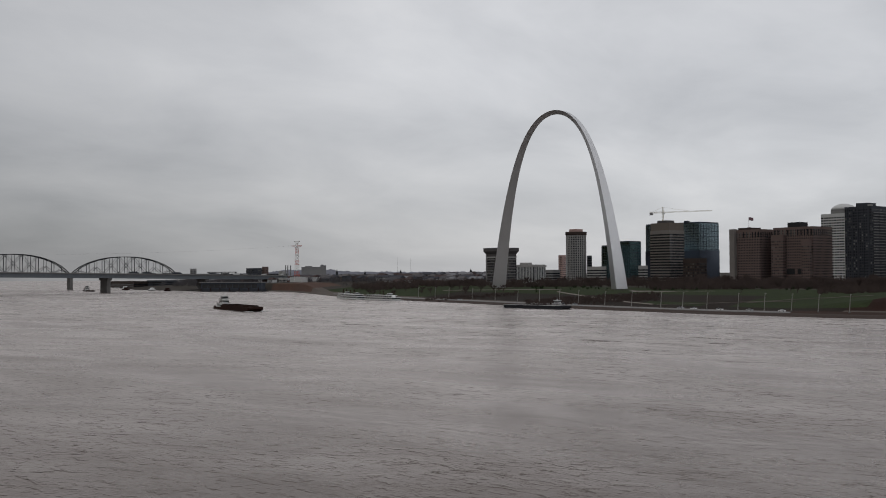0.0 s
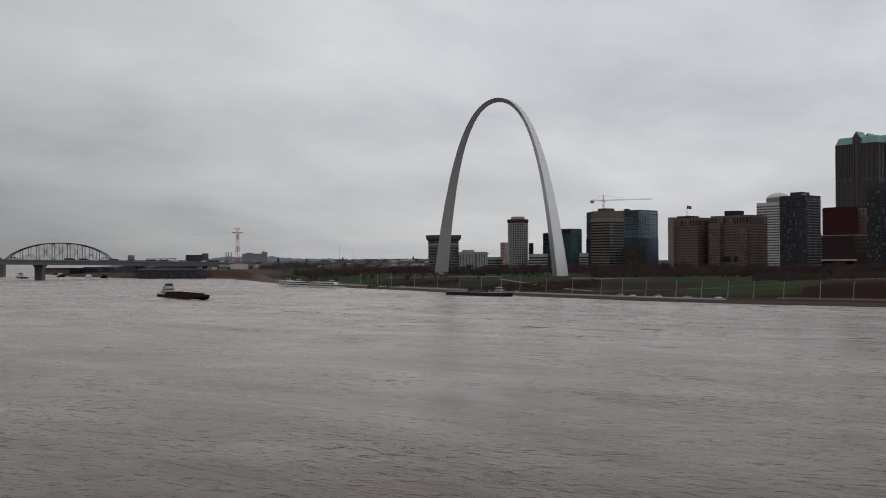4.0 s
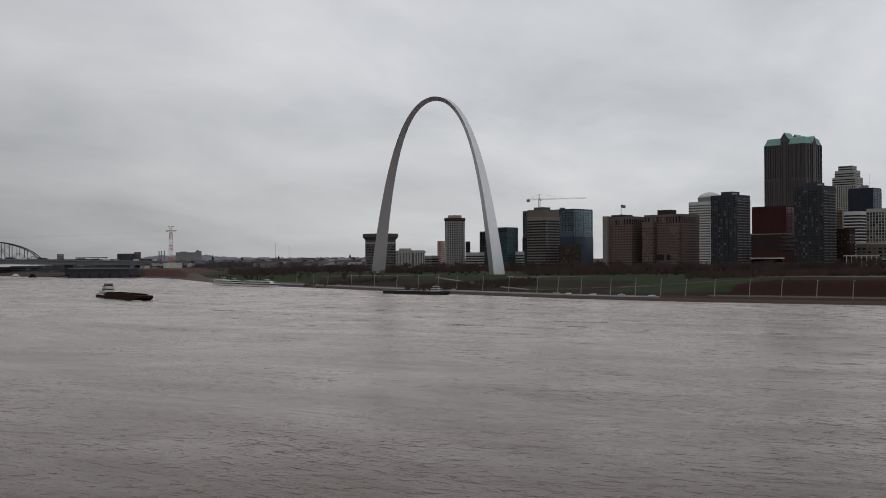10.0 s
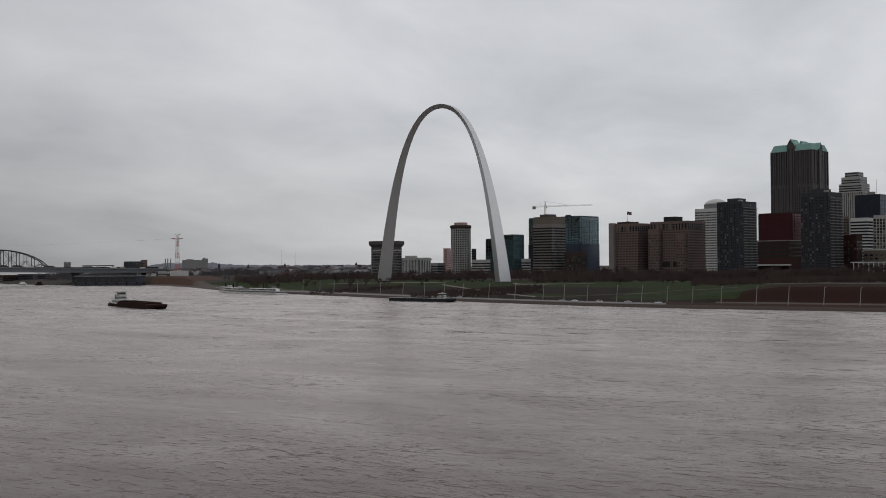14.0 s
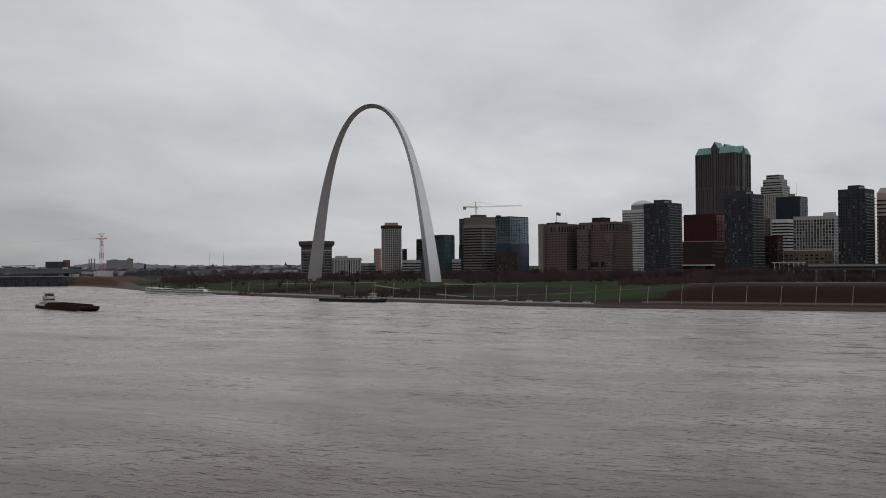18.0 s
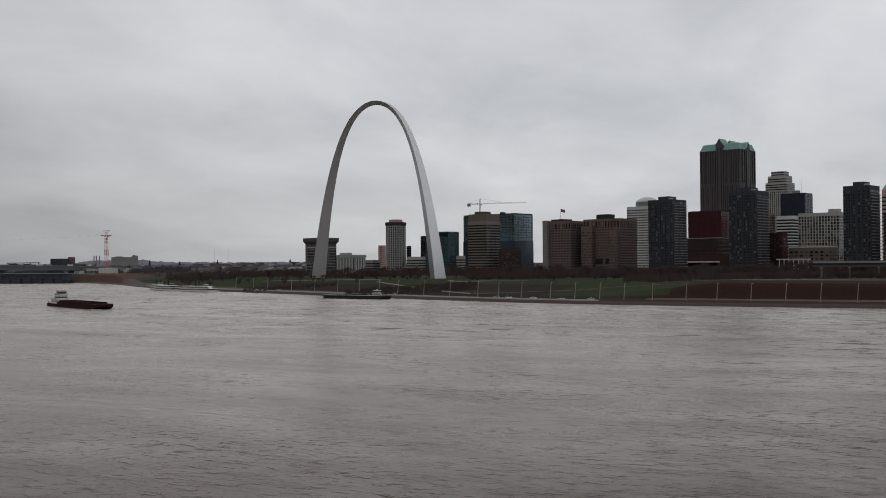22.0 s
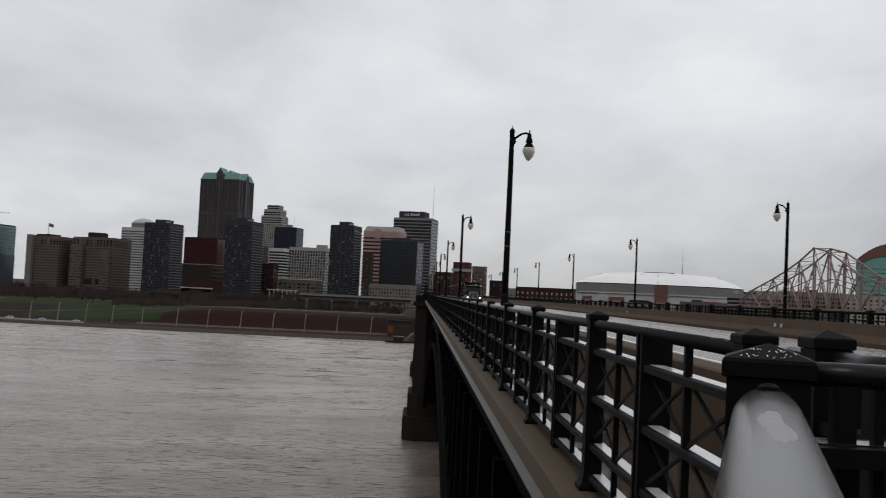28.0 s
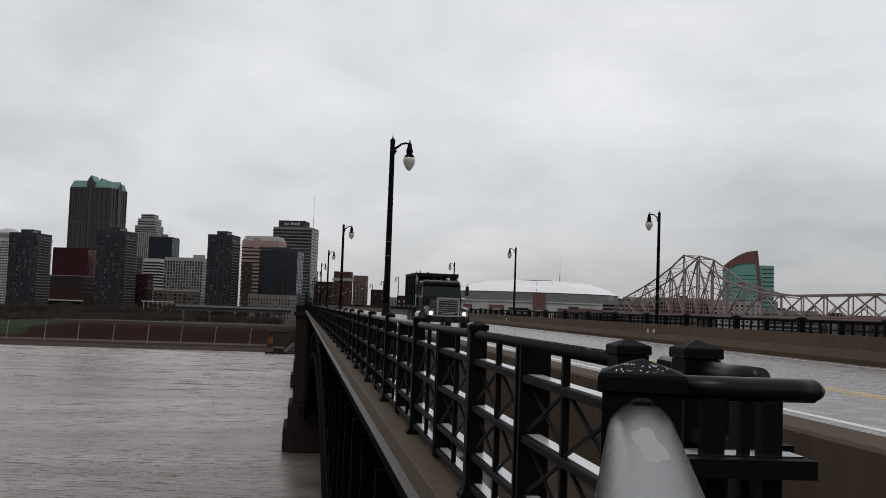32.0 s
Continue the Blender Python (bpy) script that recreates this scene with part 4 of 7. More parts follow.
def build_crane(x, y):
    ob = thing("tower_crane", pose(x, y, 90, 0, 0, 19), "pale lattice tower crane with a long jib", "crane")

    def lattice(a, b, wd, n, th):
        g = Geo()
        a, b = Vector(a), Vector(b)
        dr = (b - a).normalized()
        k = Vector((0, 0, 1)) if abs(dr.z) < 0.9 else Vector((1, 0, 0))
        u = dr.cross(k).normalized() * wd / 2
        v = u.cross(dr).normalized() * wd / 2
        for s, t in ((-1, -1), (1, -1), (1, 1), (-1, 1)):
            g.bar(a + s * u + t * v, b + s * u + t * v, th, th)
        for i in range(n):
            p, q = a + (b - a) * i / n, a + (b - a) * (i + 1) / n
            g.bar(p - u - v, q + u - v, th * 0.7, th * 0.7).bar(p - u + v, q - u - v, th * 0.7, th * 0.7).bar(p + u - v, q + u + v, th * 0.7, th * 0.7)
        return g
    part("mast", lattice((0, 0, -60), (0, 0, 31), 2.2, 26, 0.35), CRANE, ob)
    part("jib", lattice((0, 0, 30), (73, 0, 31), 1.3, 26, 0.2), CRANE, ob)
    part("counter_jib", lattice((-20, 0, 30), (0, 0, 30), 1.8, 7, 0.3), CRANE, ob)
    part("counterweight", Geo().box(-20, -15, -1.3, 1.3, 26, 30), WALL["grey"], ob)
    part("cab", Geo().box(0.8, 3.2, -2.8, -0.8, 27, 29.6), WALL["white"], ob)
    part("tower_head", lattice((0, 0, 31), (0, 0, 38), 1.4, 4, 0.3), CRANE, ob)
    part("stay", Geo().tube([(0, 0, 38), (38, 0, 31.5)], 0.1, 4), CRANE, ob)
    part("stay", Geo().tube([(0, 0, 38), (-17, 0, 30.5)], 0.1, 4), CRANE, ob)


build_city()

# ---- the road bridge ----
DECK = pose(0, 0, EYE, math.degrees(math.atan(GRADE)), 0, 0)
RAIL_X, POST0, POST_STEP = 2.0, 11.13, 5.61
RAIL_END, ROAD_Z, FAR_X = 640.0, -1.15, 15.8
NEAR = 0.62           # the drawings of the near railing below are in units of this many metres
NEAR_DECK = DECK @ Matrix.Scale(NEAR, 4)


def build_deck():
    y0, y1 = -60.0, 900.0
    ys = [y0, 0, 30, 90, 200, 400, y1]

    def strip(pts):
        """A section of (x, z) drawn along the bridge."""
        return Geo().loft([[(x, y, z) for x, z in pts] for y in ys])
    setting("walkway", strip([(1.40, -1.335), (1.40, -1.5), (2.26, -1.5), (2.26, -1.335)]), WALKWAY, "narrow wet concrete walkway behind the railing", DECK)
    setting("road", strip([(2.6, ROAD_Z), (2.6, -1.7), (FAR_X + 0.1, -1.7), (FAR_X + 0.1, ROAD_Z)]), ASPHALT, "wet grey asphalt roadway of the bridge", DECK)
    setting("near_parapet", strip([(2.27, -0.485), (2.25, -0.50), (2.25, -1.45), (2.80, -1.45), (2.80, -1.12), (2.62, -0.92), (2.55, -0.50), (2.53, -0.485)]), PARAPET, "brown stained concrete crash barrier", DECK)
    setting("far_parapet", strip([(FAR_X, -0.35), (FAR_X - 0.1, -0.75), (FAR_X - 0.3, -1.0), (FAR_X - 0.3, -2.2), (FAR_X + 0.25, -2.2), (FAR_X + 0.25, -0.35)]), PARAPET, "brown stained concrete crash barrier", DECK)
    setting("ledge", strip([(1.004, -1.314), (0.998, -1.32), (0.992, -1.488), (1.42, -1.55), (1.42, -1.314)]), LEDGE, "wet brown concrete ledge outside the railing", DECK)
    setting("fascia", strip([(0.911, -1.488), (0.908, -1.491), (0.908, -1.507), (1.03, -1.507), (1.03, -1.488)]), FASCIA, "grey metal edge strip", DECK)
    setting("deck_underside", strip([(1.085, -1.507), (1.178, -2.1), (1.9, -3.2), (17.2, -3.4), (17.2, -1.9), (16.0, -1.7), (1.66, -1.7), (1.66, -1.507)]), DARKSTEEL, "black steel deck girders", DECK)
    setting("far_ledge", strip([(16.05, -1.25), (16.05, -1.9), (17.3, -1.9), (17.3, -1.25)]), LEDGE, "brown concrete ledge", DECK)
    for x, w, ma in ((6.3, 0.14, WHITEPAINT), (9.02, 0.11, YELLOWPAINT), (9.26, 0.11, YELLOWPAINT), (14.9, 0.12, WHITEPAINT)):
        setting("road_line", Geo().loft([[(x - w / 2, y, ROAD_Z + 0.006), (x - w / 2, y, ROAD_Z - 0.01), (x + w / 2, y, ROAD_Z - 0.01), (x + w / 2, y, ROAD_Z + 0.006)] for y in ys]), ma, "painted line on the wet road", DECK)


def build_arch_span():
    """Steel arch ribs under the deck, between the masonry piers."""
    ob = thing("arch_span", DECK.copy(), "black riveted steel arch ribs and spandrel columns", "bridge")

    def low(y):
        return -3.0 - 17.0 * abs((y - 100) / 96) ** 2
    for x in (1.75, 6.4, 11.0, 15.6):
        for off in (0.0, 2.4):
            path = [(x, y, low(y) - off) for y in np.linspace(8, 197, 40)]
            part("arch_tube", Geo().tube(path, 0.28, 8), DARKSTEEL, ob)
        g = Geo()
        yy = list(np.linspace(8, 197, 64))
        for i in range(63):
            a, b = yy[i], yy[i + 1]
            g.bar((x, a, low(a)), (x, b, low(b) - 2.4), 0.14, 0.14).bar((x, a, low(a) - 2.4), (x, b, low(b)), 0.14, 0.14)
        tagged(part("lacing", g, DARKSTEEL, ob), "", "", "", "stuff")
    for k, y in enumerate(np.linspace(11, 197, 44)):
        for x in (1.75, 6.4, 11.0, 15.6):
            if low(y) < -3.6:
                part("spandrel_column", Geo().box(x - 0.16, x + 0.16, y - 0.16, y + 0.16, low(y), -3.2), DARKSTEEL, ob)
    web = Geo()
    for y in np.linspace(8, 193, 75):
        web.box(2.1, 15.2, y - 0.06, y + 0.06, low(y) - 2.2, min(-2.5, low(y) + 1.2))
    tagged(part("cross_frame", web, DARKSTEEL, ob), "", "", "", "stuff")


def build_piers():
    for nm, y in (("river_pier", 198.0), ("river_pier", 352.0)):
        ob = thing(nm, pose(0, y, 0), "dark stone masonry bridge pier stained by the river", "bridge pier", "bridge piers")
        tiers = ((-2.4, -6, 4.6, -1.4), (-1.6, 4.6, 9.0, -0.7), (-0.75, 9.0, 26.3, 0.0))
        for x0, za, zb, grow in tiers:
            tier = part("tier", Geo().prism([(x0, 0 + grow), (x0 + 2, -2.0 + grow), (17, -2.0 + grow), (19 - x0, grow), (19 - x0, 12 - grow), (17, 14 - grow), (x0 + 2, 14 - grow), (x0, 12 - grow)], za, zb), MASONRY, ob)
            n = int((zb - max(za, 0)) / 1.7)
            for i in range(n):
                z = max(za, 0) + (i + 0.5) * (zb - max(za, 0)) / n
                part("stone_course", Geo().prism([(x0 - 0.04, grow), (x0 + 2, -2.05 + grow), (12, -2.05 + grow), (12, grow + 1), (x0 + 2, 3)], z - 0.8, z + 0.8), MASONRY, tier)
        part("coping", Geo().prism([(-1.3, -0.4), (1.2, -2.6), (3, -2.6), (3, 3), (-1.3, 3)], 26.3, 27.1), MASONRY, ob)
        part("turret", Geo().prism([(-0.9, 0), (1.0, -2.0), (2.2, -2.0), (2.2, 2.5), (-0.9, 2.5)], 27.1, 28.4), BLACK, ob, "black iron parapet round the pier's overlook")
    ob = thing("abutment_pier", pose(0, -6, 0), "dark stone masonry pier under the overlook", "bridge pier", "bridge piers")
    part("pier_body", Geo().box(-2.5, 19, -6, 12, -6, 24.5), MASONRY, ob)
    setting("overlook_floor", Geo().box(-1.3, 2.24, -4.0, 2.2, EYE - 1.62, EYE - 1.345), LEDGE, "wet concrete floor of the overlook")


def post_geo(w=0.195, cap=0.225, top=-0.13, base=-2.12):
    """A square railing post with a flared foot; its cap is a piece of its own."""
    h = w / 2
    rings = []
    for z, k in ((base, 1.55), (base + 0.05, 1.55), (base + 0.09, 1.25), (base + 0.16, 1.08), (base + 0.2, 1.0), (top - 0.1, 1.0)):
        rings.append([(-h * k, -h * k, z), (h * k, -h * k, z), (h * k, h * k, z), (-h * k, h * k, z)])
    c = cap / 2
    caps = []
    for z, k in ((top - 0.098, 0.92), (top - 0.093, 1.0), (top - 0.052, 1.0), (top - 0.042, 0.96), (top - 0.004, 0.12), (top, 0.02)):
        caps.append([(-c * k, -c * k, z), (c * k, -c * k, z), (c * k, c * k, z), (-c * k, c * k, z)])
    return Geo().loft(rings), Geo().loft(caps)


BAR_Z = (-0.58, -1.10, -1.63, -1.97)


def build_rail():
    ob = thing("bridge_railing", NEAR_DECK.copy(), "black iron bridge railing with capped posts, wet with rain", "railing")
    pg, cg = post_geo()
    pm, cm = pg.mesh("post", BLACK), cg.mesh("cap", BLACK)
    ring = [(-0.07, -0.115), (0.2, -0.115), (0.2, 0.115), (-0.07, 0.115), (-0.07, 0.055), (-0.045, 0.055), (-0.045, -0.055), (-0.07, -0.055)]
    stan = Geo().prism(ring, -2.08, -0.3).mesh("stanchion", BLACK)
    bal = Geo().box(-0.028, 0.028, -0.028, 0.028, -2.0, -0.3).mesh("baluster", BLACK)
    half = POST_STEP / 2
    cross = []
    for za, zb in ((BAR_Z[0] - 0.03, BAR_Z[1] + 0.03), (BAR_Z[1] - 0.03, BAR_Z[2] + 0.03)):
        for ya, yb in ((-half / 2 + 0.1, -0.02), (0.02, half / 2 - 0.1)):
            cross += [((0, ya, za), (0, yb, zb)), ((0.026, ya, zb), (0.026, yb, za))]
    xms = [Geo().bar(a, b, 0.024, 0.026).mesh("cross_brace", BLACK) for a, b in cross]
    far, far_x = Geo(), Geo()
    n = int((RAIL_END / NEAR - POST0) / POST_STEP)
    for i in range(n):
        y = POST0 + i * POST_STEP
        if i < 40:
            p = part("post", pm, None, ob, "", pose(RAIL_X, y, 0))
            part("cap", cm, None, p)
        else:
            far.box(RAIL_X - 0.1, RAIL_X + 0.1, y - 0.1, y + 0.1, -2.12, -0.16).box(RAIL_X - 0.14, RAIL_X + 0.14, y - 0.14, y + 0.14, -0.29, -0.17)
        if i < 40:
            part("stanchion", stan, None, ob, "", pose(RAIL_X, y + half, 0))
            for q in (0.25, 0.75):
                part("baluster", bal, None, ob, "", pose(RAIL_X, y + POST_STEP * q, 0))
                for xm, (a, b) in zip(xms, cross):
                    if i < 12:
                        part("cross_brace", xm, None, ob, "", pose(RAIL_X, y + POST_STEP * q, 0))
                    else:
                        o = Vector((RAIL_X, y + POST_STEP * q, 0))
                        far_x.bar(Vector(a) + o, Vector(b) + o, 0.03, 0.034)
        else:
            far.box(RAIL_X - 0.07, RAIL_X + 0.07, y + half - 0.07, y + half + 0.07, -2.1, -0.3)
    tagged(part("far_post_row", far, BLACK, ob), "posts and stanchions dwindling towards the far bank", "", "", "stuff")
    tagged(part("far_cross_braces", far_x, BLACK, ob), "", "", "", "stuff")
    # the near end bay, from the first post back to the end post
    y_end = 5.88
    pg, cg = post_geo(0.195, 0.22, -0.14)
    p = part("post", pg, BLACK, ob, "", pose(RAIL_X, y_end, 0))
    part("cap", cg, BLACK, p)
    mid = (POST0 + y_end) / 2
    part("stanchion", stan, None, ob, "", pose(RAIL_X, mid + 0.15, 0))
    for q in (mid - 1.2, mid + 1.35):
        part("baluster", bal, None, ob, "", pose(RAIL_X, q, 0))
        for xm in xms:
            part("cross_brace", xm, None, ob, "", pose(RAIL_X, q, 0))
    ys = [y_end, 20, 60, 150, RAIL_END / NEAR]
    part("top_rail", Geo().tube([(RAIL_X, y, -0.285) for y in ys], 0.052, 12), WETIRON, ob, "round black top rail with raindrops", smooth=True)
    beads = Geo()
    rng = random.Random(12)
    for k in range(420):
        y, q = rng.uniform(y_end + 0.15, POST0 + 4.5), rng.uniform(0.7, 2.3)
        c = Vector((RAIL_X + 0.0525 * math.cos(q), y, -0.285 + 0.0525 * math.sin(q)))
        beads.bar(c, c + Vector((rng.uniform(-0.004, 0.004), rng.uniform(0.01, 0.035), 0)), 0.005, 0.004)
    tagged(part("raindrops", beads, RAIN, ob), "", "", "", "stuff")
    for z in BAR_Z:
        part("flat_rail", Geo().loft([[(RAIL_X - 0.052, y, z - 0.034), (RAIL_X + 0.128, y, z - 0.034), (RAIL_X + 0.128, y, z + 0.028), (RAIL_X - 0.044, y, z + 0.028), (RAIL_X - 0.052, y, z + 0.02)] for y in ys]), BLACK, ob, "broad flat black bar")
        # the pale colour of this strip stands in for mirrored sky
        part("water_film", Geo().loft([[(RAIL_X + 0.006, y, z + 0.029), (RAIL_X + 0.122, y, z + 0.029), (RAIL_X + 0.122, y, z + 0.032), (RAIL_X + 0.006, y, z + 0.032)] for y in ys]), SHEENTOP, ob, "rainwater along the back of the bar, its sky sheen painted white")


def build_overlook_rail():
    """The rail of the overlook where the camera is held, with its free ends."""
    pg, cg = post_geo(0.228, 0.256, -0.117)
    pm, cm = pg.mesh("post", BLACK), cg.mesh("cap", BLACK)
    ob = thing("overlook_railing", pose(0, 0, EYE) @ Matrix.Scale(NEAR, 4), "black iron railing of an overlook with a broad grey wet handrail", "railing")
    ax, ay = 1.03, 2.9
    turn = -18.7
    p = part("post", pm, None, ob, "", pose(ax, ay, 0, 0, 0, turn))
    part("cap", cm, None, p, "black pyramid cap beaded with rain")
    drops = Geo()
    rng = random.Random(5)
    for i in range(26):
        u, v = rng.uniform(-0.075, 0.075), rng.uniform(-0.115, -0.05)
        du, dv = rng.uniform(-0.008, 0.008), -rng.uniform(0.004, 0.014)
        z0, z1 = (-0.1205 - 0.0385 * (max(abs(uu), abs(vv)) / 0.134 - 0.12) / 0.84 + 0.0012 for uu, vv in ((u, v), (u + du, v + dv)))
        drops.bar((u, v, z0), (u + du, v + dv, z1), 0.0026, 0.0012)
    tagged(part("raindrops", drops, RAIN, p), "", "", "", "stuff")
    # broad handrail back towards the camera
    d = Vector((-math.sin(radians(-turn)), -math.cos(radians(-turn)), 0))
    R = 0.098
    a, b = Vector((ax, ay, -0.334)) + d * 0.1, Vector((ax, ay, -0.334)) + d * 5.2
    part("handrail", Geo().tube([a + (b - a) * k / 12 for k in range(13)], R, 32), WETPIPE, ob, "broad grey handrail, wet and shining", smooth=True)
    # a worn patch along the crown of the handrail
    side = d.cross(Vector((0, 0, 1)))
    rings = []
    for k in range(15):
        u = k / 14
        half = 0.34 * math.sin(math.pi * min(max(u, 0.015), 0.985)) ** 0.5 * (1 + 0.12 * math.sin(k * 0.8))
        mid = 0.10 * math.sin(k * 0.45)
        c = a + d * (0.70 + 0.60 * u)
        end = 1 - (2 * u - 1) ** 4
        rings.append([tuple(c + side * math.sin(mid + half * w) * rr + Vector((0, 0, math.cos(mid + half * w) * rr))) for w, rr in [(q / 6 - 1, R - 0.0010 + 0.0022 * (1 - (q / 6 - 1) ** 2) * end) for q in range(13)] + [(1 - q / 6, R - 0.004) for q in range(13)]])
    part("worn_patch", Geo().loft(rings), WORN, ob, "pale worn patch on the handrail's crown", smooth=True)
    part("handrail_screw", Geo().turned([(0.030, 0), (0.030, 0.010), (0.015, 0.018)], 12), BLACK, ob, "", pose(*(a + d * 0.13 + Vector((0, 0, R - 0.001)))))
    for z in BAR_Z[:3]:
        part("flat_rail", Geo().bar(a + Vector((0, 0, z + 0.315)), b + Vector((0, 0, z + 0.315)), 0.09, 0.045), BLACK, ob)
    q = Vector((ax, ay, 0)) + d * 4.9
    p = part("post", pm, None, ob, "", pose(q.x, q.y, 0, 0, 0, turn))
    part("cap", cm, None, p)
    # free rail ends towards the road
    e = Vector((0.985, -0.05, 0)).normalized()
    s = Vector((ax, ay, -0.20)) + e * 0.1
    f = s + e * 0.44
    path = [s, s + e * 0.2, s + e * 0.38, f]
    part("rail_end", Geo().tube(path, 0.037, 18).tube([f - e * 0.002, f + e * 0.018, f + e * 0.030, f + e * 0.036], 0.037, 18, 0.006), WETIRON, ob, "free end of a round black rail", smooth=True)
    for z in (-0.425, -1.0):
        part("flat_rail", Geo().bar(Vector((ax, ay, z)) + e * 0.1, Vector((ax, ay, z)) + e * 0.50, 0.24, 0.055), BLACK, ob, "short flat bar with a free end")
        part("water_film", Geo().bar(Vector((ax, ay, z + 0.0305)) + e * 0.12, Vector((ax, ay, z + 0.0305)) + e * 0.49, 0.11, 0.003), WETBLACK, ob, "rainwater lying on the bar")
    for k, wd in ((0.22, 0.06), (0.32, 0.03), (0.40, 0.06)):
        c = Vector((ax, ay, 0)) + e * k
        part("baluster", Geo().box(-wd / 2, wd / 2, -wd / 2, wd / 2, -1.5, -0.23), BLACK, ob, "", pose(c.x, c.y, 0))
    # second short railing beside the roadway
    o2 = thing("end_railing", pose(0, 0, EYE) @ Matrix.Scale(NEAR, 4), "short black iron railing by the crash barrier", "railing")
    pg, cg = post_geo(0.19, 0.215)
    p = part("post", pg, BLACK, o2, "", pose(2.07, 5.0, 0.035))
    part("cap", cg, BLACK, p)
    part("top_rail", Geo().tube([(2.09, 5.5, -0.25), (2.09, 5.0, -0.25), (2.09, 4.6, -0.25), (2.09, 4.3, -0.25)], 0.052, 12), WETIRON, o2, smooth=True)
    for z in BAR_Z:
        part("flat_rail", Geo().box(2.0, 2.26, 4.3, 5.0, z - 0.03, z + 0.03), BLACK, o2)
    for k in range(2):
        part("stanchion", Geo().box(-0.05, 0.05, -0.05, 0.05, -2.0, -0.3), BLACK, o2, "", pose(2.06, 4.4 + k * 0.3, 0))


def build_far_rail():
    ob = thing("bridge_railing", DECK.copy(), "black iron bridge railing beyond the roadway", "railing")
    x, top, step = 16.35, 0.15, 2.46
    post = Geo().box(-0.1, 0.1, -0.1, 0.1, -1.25, top - 0.06).prism(rect(0.27, 0.27), top - 0.1, top - 0.03).prism(rect(0.27, 0.27), top - 0.03, top + 0.03, rect(0.04, 0.04)).mesh("post", BLACK)
    slim = Geo().box(-0.075, 0.075, -0.075, 0.075, -1.25, top - 0.1).mesh("stanchion", BLACK)
    thin = Geo().box(-0.028, 0.028, -0.028, 0.028, -1.2, top - 0.12).mesh("baluster", BLACK)
    n = int((RAIL_END + 20) / step)
    far = Geo()
    for i in range(n):
        y = 16.0 + i * step
        if i < 70:
            part("stanchion" if i % 2 else "post", slim if i % 2 else post, None, ob, "", pose(x, y, 0))
            for q in (0.25, 0.5, 0.75):
                part("baluster", thin, None, ob, "", pose(x, y + step * q, 0))
        else:
            far.box(x - 0.1, x + 0.1, y - 0.1, y + 0.1, -1.25, top)
            for q in (0.25, 0.5, 0.75):
                far.box(x - 0.028, x + 0.028, y + step * q - 0.028, y + step * q + 0.028, -1.2, top - 0.12)
    tagged(part("far_post_row", far, BLACK, ob), "", "", "", "stuff")
    ys = [14, 60, 200, RAIL_END + 20]
    part("top_rail", Geo().tube([(x, y, top - 0.12) for y in ys], 0.055, 10), BLACK, ob, smooth=True)
    for z in (top - 0.38, top - 0.62, -1.0):
        part("flat_rail", Geo().loft([[(x - 0.05, y, z - 0.025), (x + 0.05, y, z - 0.025), (x + 0.05, y, z + 0.025), (x - 0.05, y, z + 0.025)] for y in ys]), BLACK, ob)
    for k in range(3):
        part("reflector", Geo().box(-0.01, 0.01, -0.12, 0.12, -0.08, 0.08), WALL["white"], ob, "small white plate on the barrier", pose(FAR_X - 0.16, 42.6 + (k % 2) * 0.75 + (k // 2) * 32, -0.66))


LAMPGLASS = mat("milky_lamp_glass", (0.62, 0.60, 0.52), 0.2, 0, 0.15, 0.2, 0.0, 0.1)


